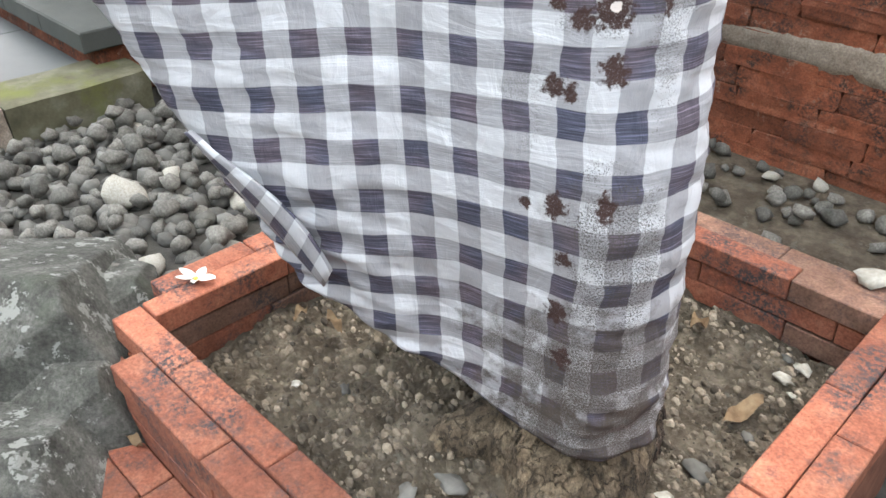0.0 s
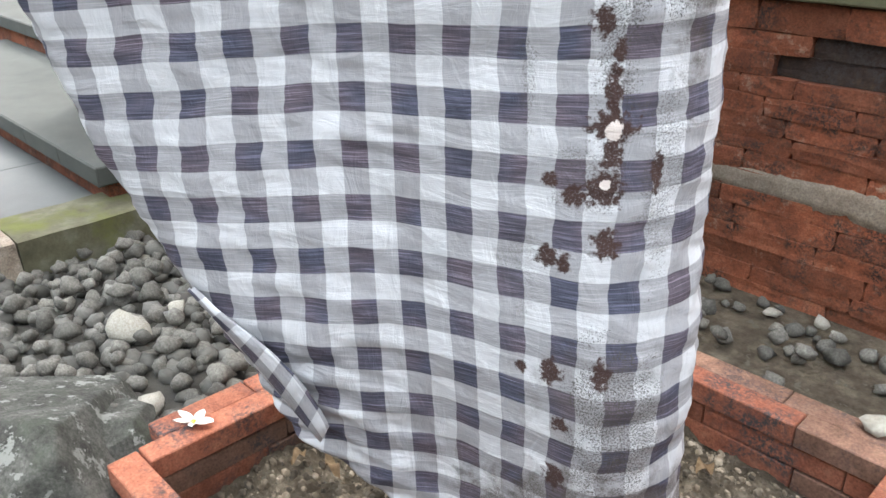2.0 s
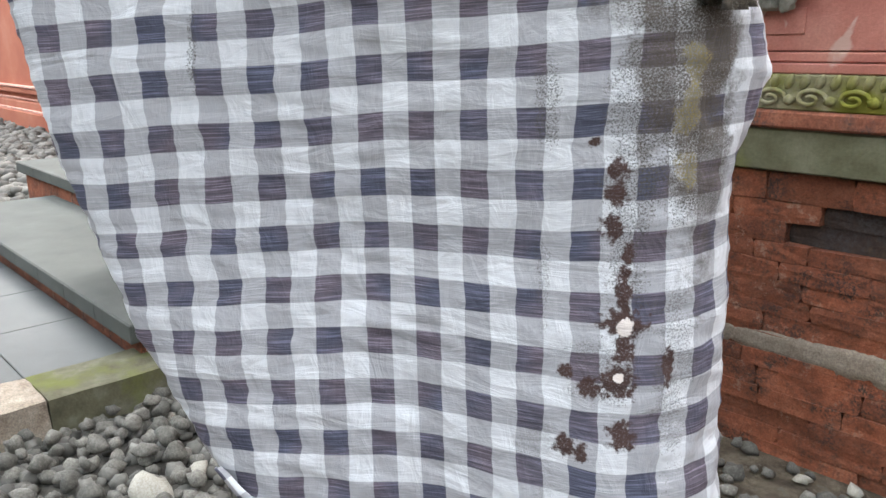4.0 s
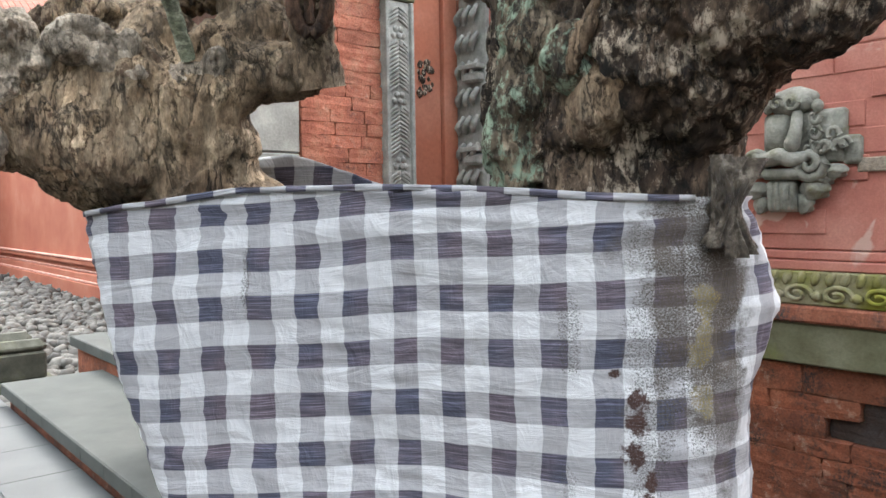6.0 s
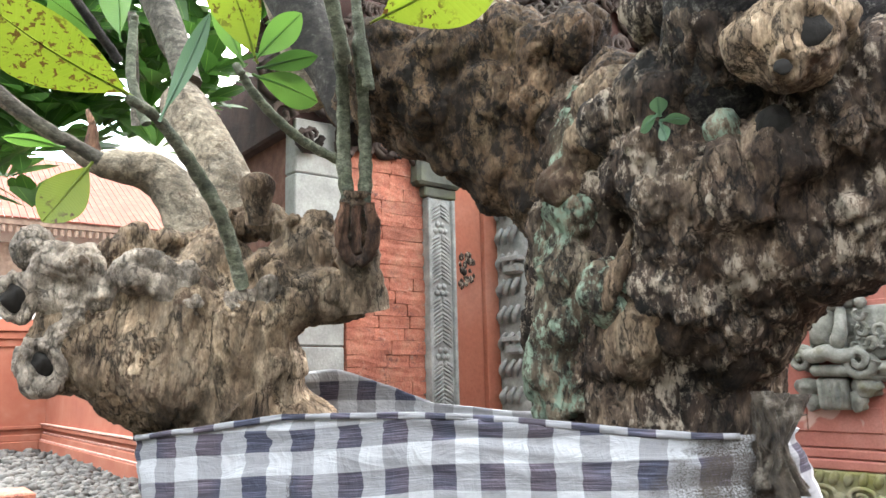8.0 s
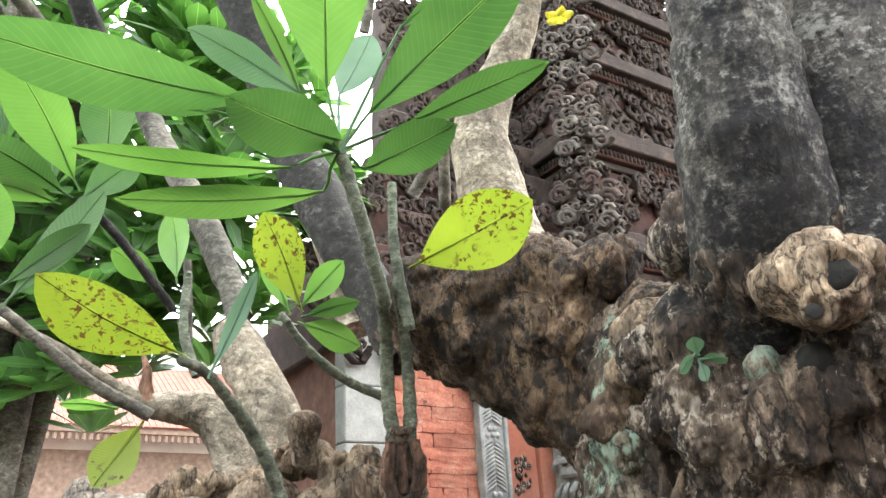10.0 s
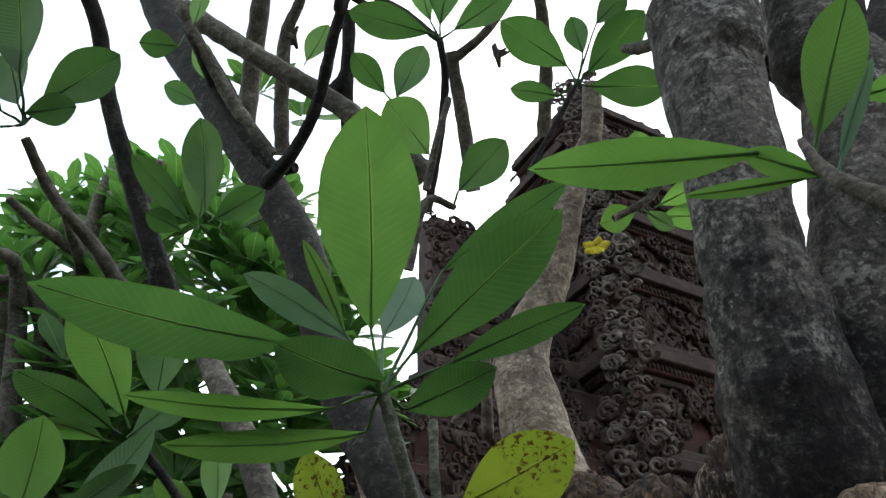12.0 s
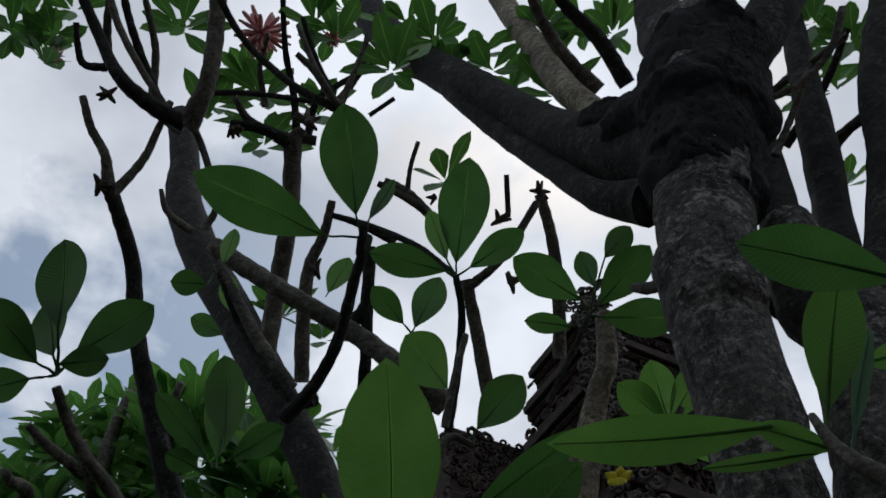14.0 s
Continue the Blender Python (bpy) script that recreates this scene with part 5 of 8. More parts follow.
woody("knothole_burl", [(-0.374, 0.899, 2.218, 0.068), (-0.407, 0.88, 2.218, 0.048), (-0.356, 0.945, 2.231, 0.048)],
      [[(-0.352, 0.839, 2.213, 0.012), (-0.338, 0.847, 2.233, 0.013), (-0.32, 0.868, 2.233, 0.013), (-0.313, 0.887, 2.214, 0.013), (-0.316, 0.886, 2.191, 0.013), (-0.332, 0.858, 2.179, 0.011), (-0.349, 0.839, 2.195, 0.01), (-0.352, 0.839, 2.213, 0.011)],
       [(-0.368, 0.831, 2.168, 0.009), (-0.35, 0.838, 2.178, 0.009), (-0.342, 0.855, 2.162, 0.009), (-0.358, 0.845, 2.148, 0.009), (-0.368, 0.831, 2.165, 0.008)]],
      M_BARK_TAN, voxel=0.005, label="pale healed burl with two rotten holes", rough=0.004, fine=0.003)
# knotholes: flattened balls coloured like the darkness inside
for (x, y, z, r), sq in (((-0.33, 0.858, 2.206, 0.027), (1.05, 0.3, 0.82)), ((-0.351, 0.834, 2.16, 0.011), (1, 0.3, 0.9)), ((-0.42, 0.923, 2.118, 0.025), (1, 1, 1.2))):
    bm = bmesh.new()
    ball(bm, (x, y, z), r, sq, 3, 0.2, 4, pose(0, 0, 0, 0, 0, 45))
    hollow = part("hollow", bm, M_HOLE_SHADE, tree, "near-black ball painted as the shade of a rotten hollow", smooth=True)
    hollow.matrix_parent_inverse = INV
woody("healed_knob", [(-0.486, 0.907, 2.13, 0.029), (-0.453, 0.919, 2.071, 0.028), (-0.417, 0.955, 2.071, 0.027), (-0.396, 0.976, 2.083, 0.022), (-0.473, 0.913, 2.099, 0.027)], [], M_BARK_LICHEN, voxel=0.006, label="grey-brown healed knob round a small hole", rough=0.006, fine=0.003)
woody("bark_plate", [],
      [[(-0.646, 0.966, 1.96, 0.024), (-0.651, 0.94, 1.91, 0.043), (-0.672, 0.926, 1.855, 0.05), (-0.698, 0.929, 1.804, 0.037)]], M_BARK_TAN, voxel=0.006, label="pale tan plate of cracked bark", rough=0.005, fine=0.003)
woody("bark_plate", [], [[(-0.652, 0.903, 2.022, 0.007), (-0.653, 0.882, 1.981, 0.013), (-0.666, 0.868, 1.93, 0.014), (-0.678, 0.863, 1.892, 0.007)]],
      M_BARK_TAN, voxel=0.005, label="long peeling sliver of pale bark", rough=0.004, fine=0.003)
woody("bark_plate", [(-0.703, 0.938, 2.243, 0.064), (-0.735, 0.92, 2.178, 0.054), (-0.791, 0.906, 2.111, 0.051)],
      [], M_BARK_TAN, voxel=0.007, label="beige cracked swelling of bark", rough=0.008, fine=0.004)
woody("arch_limb", [(-1.152, 0.766, 2.426, 0.085), (-1.113, 0.818, 2.385, 0.090), (-1.077, 0.869, 2.327, 0.098), (-1.039, 0.92, 2.259, 0.100), (-1.012, 0.949, 2.191, 0.078), (-0.975, 0.958, 2.145, 0.05), (-1.043, 0.873, 2.418, 0.095), (-0.986, 0.919, 2.321, 0.092), (-0.981, 0.942, 2.201, 0.072), (-0.917, 0.978, 2.304, 0.089), (-1.021, 0.958, 2.429, 0.083), (-1.239, 0.882, 2.515, 0.052), (-0.839, 1, 2.419, 0.067), (-0.72, 0.977, 2.275, 0.071)],
      [[(-0.887, 1.008, 2.09, 0.086), (-0.958, 0.98, 2.201, 0.094), (-1.065, 0.943, 2.305, 0.099), (-1.189, 0.904, 2.359, 0.096), (-1.311, 0.867, 2.402, 0.084), (-1.439, 0.852, 2.459, 0.069)],
       [(-1.314, 0.836, 2.414, 0.079), (-1.167, 0.897, 2.469, 0.07), (-1.029, 0.951, 2.495, 0.073), (-0.866, 0.973, 2.371, 0.073)]],
      M_BARK_ARCH, voxel=0.007, label="thick arching limb joining the stems", rough=0.018, fine=0.006)

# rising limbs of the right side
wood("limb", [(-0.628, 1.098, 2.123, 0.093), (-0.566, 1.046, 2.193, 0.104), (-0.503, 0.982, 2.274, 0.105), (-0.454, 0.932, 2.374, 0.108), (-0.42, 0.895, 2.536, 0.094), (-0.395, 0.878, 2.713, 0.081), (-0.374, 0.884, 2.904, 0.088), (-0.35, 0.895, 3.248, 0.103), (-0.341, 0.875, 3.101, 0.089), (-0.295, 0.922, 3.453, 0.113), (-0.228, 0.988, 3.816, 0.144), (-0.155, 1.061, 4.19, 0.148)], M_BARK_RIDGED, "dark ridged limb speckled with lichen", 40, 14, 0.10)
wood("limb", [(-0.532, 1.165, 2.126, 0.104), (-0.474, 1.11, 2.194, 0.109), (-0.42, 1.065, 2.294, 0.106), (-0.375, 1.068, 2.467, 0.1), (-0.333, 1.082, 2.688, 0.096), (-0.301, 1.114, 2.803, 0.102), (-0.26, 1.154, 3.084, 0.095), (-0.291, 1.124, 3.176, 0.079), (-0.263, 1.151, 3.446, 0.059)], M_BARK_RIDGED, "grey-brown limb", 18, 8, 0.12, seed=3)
wood("limb", [(-1.031, 0.949, 2.47, 0.085), (-1.065, 0.929, 2.598, 0.078), (-1.085, 0.923, 2.704, 0.075), (-1.111, 0.925, 2.839, 0.068), (-1.09, 0.961, 2.967, 0.054), (-1.066, 0.999, 3.069, 0.035)], M_BARK_PALE, "smooth pale grey limb", 16, 8, 0.08, seed=4)
wood("limb", [(-1.085, 0.966, 2.966, 0.051), (-1.047, 1.017, 3.117, 0.047), (-1.009, 1.056, 3.292, 0.04), (-0.961, 1.103, 3.479, 0.031), (-0.933, 1.132, 3.57, 0.032), (-0.913, 1.152, 3.76, 0.029)], M_BARK_PALE, "smooth pale grey limb", 14, 8, 0.08, seed=5)
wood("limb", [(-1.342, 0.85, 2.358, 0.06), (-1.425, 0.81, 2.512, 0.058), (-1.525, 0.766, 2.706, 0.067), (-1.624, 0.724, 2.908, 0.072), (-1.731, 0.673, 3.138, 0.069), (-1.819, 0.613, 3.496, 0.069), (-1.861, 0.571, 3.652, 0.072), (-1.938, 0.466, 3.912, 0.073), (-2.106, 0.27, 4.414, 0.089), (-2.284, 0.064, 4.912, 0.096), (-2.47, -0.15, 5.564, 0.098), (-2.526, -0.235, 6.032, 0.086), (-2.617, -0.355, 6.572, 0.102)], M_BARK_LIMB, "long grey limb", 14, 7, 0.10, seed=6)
# crotch of limbs overhead, their backlit shade put into the bark colour
wood("limb", [(-0.274, 0.971, 3.637, 0.12), (-0.491, 0.923, 3.96, 0.103), (-0.686, 0.87, 4.37, 0.084), (-0.908, 0.789, 4.957, 0.087), (-1.196, 0.642, 5.721, 0.095), (-1.448, 0.461, 6.614, 0.108), (-1.772, 0.208, 8.48, 0.138)], M_BARK_LIMB, "limb overhead, bark darkened as if backlit", 14, 7, 0.1, seed=7)
wood("limb", [(-0.426, 0.917, 3.601, 0.067), (-0.541, 0.873, 3.752, 0.045), (-0.68, 0.848, 4.1, 0.04), (-0.844, 0.796, 4.545, 0.039), (-1.011, 0.714, 5.073, 0.04)], M_BARK_LIMB, "limb overhead, bark darkened as if backlit", 12, 6, 0.1, seed=8)
wood("limb", [(-0.17, 1.046, 3.97, 0.128), (-0.058, 1.13, 4.059, 0.08), (0.086, 1.246, 4.308, 0.078), (0.269, 1.401, 4.705, 0.081)], M_BARK_LIMB, "limb overhead, bark darkened as if backlit", 12, 6, 0.1, seed=9)
wood("limb", [(-0.205, 1.04, 4.105, 0.126), (-0.228, 1.073, 4.5, 0.082), (-0.155, 1.189, 5.252, 0.09)], M_BARK_LIMB, "limb overhead, bark darkened as if backlit", 12, 6, 0.1, seed=10)
wood("limb", [(-0.518, 0.967, 4.254, 0.046), (-0.604, 0.951, 4.605, 0.052), (-0.726, 0.971, 5.299, 0.058), (-0.82, 0.948, 5.987, 0.062), (-0.93, 0.908, 7.085, 0.07)], M_BARK_PALE, "pale limb overhead", 12, 6, 0.08, seed=11)
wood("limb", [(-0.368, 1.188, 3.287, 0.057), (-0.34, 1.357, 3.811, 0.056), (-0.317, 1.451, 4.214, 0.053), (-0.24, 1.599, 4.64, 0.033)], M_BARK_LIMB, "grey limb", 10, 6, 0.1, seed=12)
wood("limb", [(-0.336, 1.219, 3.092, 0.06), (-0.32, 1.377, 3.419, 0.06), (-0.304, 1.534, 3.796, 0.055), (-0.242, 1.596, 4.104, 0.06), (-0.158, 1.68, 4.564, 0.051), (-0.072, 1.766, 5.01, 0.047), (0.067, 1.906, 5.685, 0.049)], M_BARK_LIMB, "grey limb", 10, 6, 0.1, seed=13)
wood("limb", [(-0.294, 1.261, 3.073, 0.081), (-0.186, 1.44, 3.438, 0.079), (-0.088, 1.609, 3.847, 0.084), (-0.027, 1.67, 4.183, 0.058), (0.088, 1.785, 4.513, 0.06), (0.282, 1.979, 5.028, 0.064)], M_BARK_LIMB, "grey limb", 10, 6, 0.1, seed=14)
# left limbs
wood("limb", [(-1.621, 0.571, 2.1, 0.054), (-1.653, 0.539, 2.209, 0.052), (-1.684, 0.493, 2.277, 0.05), (-1.7, 0.421, 2.291, 0.039), (-1.705, 0.36, 2.297, 0.028), (-1.718, 0.29, 2.335, 0.015), (-1.731, 0.221, 2.379, 0.014), (-1.742, 0.153, 2.422, 0.013), (-1.825, -0.014, 2.517, 0.013)], M_BARK_PALE, "smooth tan limb", 12, 7, 0.12, seed=15)
wood("limb", [(-1.655, 0.636, 2.151, 0.07), (-1.688, 0.659, 2.286, 0.065), (-1.786, 0.618, 2.437, 0.067), (-1.864, 0.597, 2.541, 0.057)], M_BARK_PALE, "pale stumpy limb", 14, 7, 0.16, seed=16)
wood("limb", [(-1.848, 0.613, 2.578, 0.035), (-1.959, 0.587, 2.793, 0.038), (-2.056, 0.546, 2.963, 0.04), (-1.984, 0.618, 2.73, 0.042), (-2.113, 0.545, 3.012, 0.045), (-2.292, 0.424, 3.374, 0.042), (-2.38, 0.378, 3.607, 0.04)], M_TWIG, "brown limb", 12, 6, 0.1, seed=17)
wood("limb", [(-1.574, 0.831, 2.489, 0.05), (-1.625, 0.807, 2.67, 0.046), (-1.69, 0.77, 2.864, 0.049)], M_BARK_PALE, "pale limb", 12, 6, 0.1, seed=18)
wood("stub", [(-1.375, 0.606, 2.12, 0.024), (-1.367, 0.602, 2.15, 0.026), (-1.363, 0.600, 2.175, 0.033), (-1.359, 0.598, 2.199, 0.037), (-1.359, 0.598, 2.208, 0.031), (-1.361, 0.599, 2.198, 0.018)], M_BARK_TAN, "sawn stub", 14, 5, 0.08, seed=19)
wood("stub", [(-1.377, 0.659, 2.107, 0.015), (-1.337, 0.672, 2.137, 0.011)], M_BARK_TAN, "short dead spur", 8, 4, 0.2, seed=20)
wood("stub", [(-1.698, 0.353, 2.301, 0.019), (-1.69, 0.347, 2.37, 0.011), (-1.698, 0.338, 2.411, 0.004)], M_HUSK, "broken dry spur", 8, 4, 0.3, seed=21)
# dry split pod and its twin green shoots
bm = bmesh.new()
for k, pts in enumerate(([(-1.169, 0.695, 2.135, 0.01), (-1.178, 0.692, 2.081, 0.014), (-1.18, 0.703, 2.038, 0.013), (-1.169, 0.719, 2.018, 0.011)],
                         [(-1.145, 0.736, 2.135, 0.01), (-1.146, 0.746, 2.081, 0.014), (-1.158, 0.74, 2.038, 0.013), (-1.168, 0.721, 2.018, 0.011)],
                         [(-1.171, 0.723, 2.133, 0.008), (-1.177, 0.724, 2.084, 0.01), (-1.178, 0.727, 2.04, 0.009)])):
    limb(bm, pts, 10, 8, 0.3, k)
husk = part("split_stub", bm, M_HUSK, tree, "dry brown split stub end", smooth=True)
husk.matrix_parent_inverse = INV
wood("collar", [(-1.232, 0.773, 1.935, 0.044), (-1.226, 0.76, 2.002, 0.043), (-1.216, 0.75, 2.068, 0.040), (-1.206, 0.74, 2.123, 0.034), (-1.196, 0.735, 2.17, 0.026)], M_BARK_TAN, "", 20, 8, 0.25, seed=22)

# swollen crotch, its backlit shade painted in by near-black bark
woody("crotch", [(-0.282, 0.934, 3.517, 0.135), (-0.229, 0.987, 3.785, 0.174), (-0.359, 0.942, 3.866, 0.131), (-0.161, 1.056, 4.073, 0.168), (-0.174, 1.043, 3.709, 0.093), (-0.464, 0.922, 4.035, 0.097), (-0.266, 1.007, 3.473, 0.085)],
      [[(-0.317, 0.927, 3.373, 0.11), (-0.259, 0.971, 3.672, 0.159), (-0.159, 1.058, 4.111, 0.162)]], M_BARK_BACKLIT, label="swollen crotch, bark coloured near black as if backlit", rough=0.012, fine=0.005)

woody("root_flare", [(-0.611, 0.973, 0.146, 0.111), (-0.746, 0.951, 0.109, 0.103), (-0.554, 1.073, 0.147, 0.076), (-0.918, 0.949, 0.091, 0.081)],
      [[(-0.639, 1.058, 0.212, 0.149), (-0.598, 0.958, 0.135, 0.135), (-0.582, 0.917, -0.014, 0.155)], [(-0.748, 0.949, 0.179, 0.087), (-0.834, 0.863, 0.162, 0.05), (-0.904, 0.793, 0.109, 0.032)]], M_ROOT, label="soil-stained root flare", rough=0.012, fine=0.005)


# ---- leaves, shoots and twigs ----
def leaf(base, tip, material, droop=0.08, facing=(0.45, -0.5, -0.7), fold=0.16, parent=None, name="leaf", wave=0.0, label="", hub=None):
    """One frangipani leaf from base (x, y, z, width) to tip: broad past the middle, pointed, folded on the midrib, with a stalk."""
    a, b = Vector(base[:3]), Vector(tip)
    w = base[3]
    d = b - a
    ln = d.length
    d.normalize()
    n = Vector(facing)
    side = d.cross(n).normalized()
    n = side.cross(d).normalized()
    bm = bmesh.new()
    layer = bm.loops.layers.uv.verify()
    steps, cols = 14, 6
    grid = []
    for i in range(steps + 1):
        f = i / steps
        shape = (math.sin(math.pi * f ** 1.25) ** 0.72) if 0 < f < 1 else 0.0
        half = max(0.5 * w * shape, 0.0015 * (1 - f))
        c = a + d * (ln * f) - n * (droop * ln * math.sin(math.pi * f))
        row = []
        for j in range(cols + 1):
            s = 2 * j / cols - 1
            lift = fold * abs(s) * half + wave * half * math.sin(f * 19 + s) * abs(s)
            row.append(bm.verts.new(c + side * (half * s) + n * lift))
        grid.append(row)
    for i in range(steps):
        for j in range(cols):
            q = [grid[i][j], grid[i][j + 1], grid[i + 1][j + 1], grid[i + 1][j]]
            fc = bm.faces.new(q)
            fc.smooth = True
            for lp, (p, r) in zip(fc.loops, ((i, j), (i, j + 1), (i + 1, j + 1), (i + 1, j))):
                lp[layer].uv = (r / cols, p / steps)
    # rib and stalk
    pts = [(*(a - d * ln * 0.10), 0.0028), (*a, 0.0026)]
    if hub:
        h = Vector(hub)
        pts = [(*h, 0.0038), (*(h.lerp(a, 0.5) - n * 0.006), 0.0034), (*a, 0.0028)]
    for f in (0.25, 0.5, 0.75, 0.97):
        c = a + d * (ln * f) - n * (droop * ln * math.sin(math.pi * f) - 0.0008)
        pts.append((*c, 0.0026 * (1 - 0.8 * f)))
    limb(bm, pts, 5, 2, 0.0)
    ob = part(name, bm, material, parent or tree, label, smooth=True)
    if parent is None:
        ob.matrix_parent_inverse = INV
    return ob


G, Y_, B_, BL = M_LEAF, M_LEAF_YELLOW, M_LEAF_BRIGHT, M_LEAF_BLUE
# chief rosette
for b, t, m, dr in (
    ((-0.922, 0.317, 2.641, 0.117), (-0.867, -0.118, 2.601), G, -0.05), ((-0.886, 0.435, 2.683, 0.198), (-0.689, 0.322, 3.028), B_, 0.04), ((-0.875, 0.51, 2.646, 0.125), (-0.578, 0.658, 2.823), G, 0.03),
    ((-0.858, 0.577, 2.634, 0.065), (-0.657, 0.747, 2.696), G, 0.03), ((-0.843, 0.564, 2.831, 0.069), (-0.644, 0.741, 2.977), G, 0.04), ((-0.9, 0.472, 2.592, 0.125), (-0.847, 0.248, 2.585), G, -0.05),
    ((-0.972, 0.401, 2.560, 0.050), (-0.954, 0.048, 2.500), B_, -0.05), ((-0.966, 0.465, 2.525, 0.062), (-0.972, 0.125, 2.440), B_, -0.06), ((-0.933, 0.412, 2.685, 0.074), (-1.036, 0.226, 2.839), BL, 0.05),
    ((-0.921, 0.475, 2.701, 0.086), (-0.924, 0.546, 2.864), BL, 0.05), ((-0.925, 0.402, 2.684, 0.036), (-0.902, 0.296, 2.854), B_, 0.05), ((-0.966, 0.271, 2.632, 0.031), (-0.962, 0.132, 2.611), G, -0.04),
    ((-0.913, 0.518, 2.556, 0.088), (-0.743, 0.604, 2.578), G, -0.06)):
    leaf(b, t, m, dr, wave=0.05, hub=(-0.896, 0.462, 2.568))
leaf((-0.958, 0.649, 2.418, 0.145), (-0.781, 0.782, 2.494), Y_, -0.03, label="yellow-green leaf with brown spots")
# yellowing leaf and its neighbours on the left
leaf((-1.135, 0.276, 2.261, 0.150), (-1.074, 0.045, 2.344), Y_, -0.05, label="yellow-green leaf with brown spots")
for b, t, m in (((-1.119, 0.485, 2.37, 0.105), (-1.102, 0.405, 2.533), Y_), ((-1.134, 0.499, 2.374, 0.055), (-1.102, 0.568, 2.462), B_), ((-1.12, 0.501, 2.348, 0.039), (-1.055, 0.577, 2.365), G),
                ((-1.127, 0.497, 2.333, 0.067), (-1.06, 0.58, 2.282), B_), ((-1.108, 0.33, 2.231, 0.032), (-1.075, 0.389, 2.403), BL), ((-1.174, 0.485, 2.376, 0.05), (-1.202, 0.437, 2.494), B_),
                ((-1.195, 0.24, 2.146, 0.072), (-1.188, 0.177, 2.048), Y_), ((-1.215, 0.2, 2.179, 0.029), (-1.206, 0.116, 2.179), B_)):
    leaf(b, t, m, 0.05)
# left rosettes
for b, t, m in (((-1.225, -0.036, 2.377, 0.124), (-1.159, -0.04, 2.537), B_), ((-1.338, 0.089, 2.612, 0.116), (-1.219, -0.109, 2.637), G), ((-1.324, 0.104, 2.637, 0.14), (-1.228, -0.045, 2.819), B_), ((-1.475, 0.176, 2.765, 0.136), (-1.426, 0.156, 2.951), G),
                ((-1.23, 0.028, 2.357, 0.069), (-1.232, 0.151, 2.583), G), ((-1.224, 0.015, 2.375, 0.049), (-1.217, 0.132, 2.502), G), ((-1.811, 0.426, 2.656, 0.11), (-1.838, 0.403, 2.862), B_), ((-1.826, 0.387, 2.639, 0.095), (-1.822, 0.262, 2.711), B_),
                ((-1.24, 0, 2.329, 0.065), (-1.211, -0.07, 2.416), G), ((-1.38, 0.132, 2.63, 0.075), (-1.365, 0.228, 2.741), G), ((-1.348, 0.079, 2.592, 0.073), (-1.274, -0.055, 2.575), B_)):
    leaf(b, t, m, 0.05)
for b, t, m in (((-1.467, 0.187, 3.283, 0.126), (-1.395, 0.149, 3.521), B_), ((-1.457, 0.223, 3.289, 0.087), (-1.369, 0.325, 3.366), G), ((-1.477, 0.165, 3.275, 0.087), (-1.481, -0.017, 3.444), G), ((-1.459, 0.243, 3.282, 0.063), (-1.447, 0.28, 3.443), B_), ((-1.495, 0.151, 3.254, 0.073), (-1.489, 0.057, 3.273), G)):
    leaf(b, t, m, 0.05)
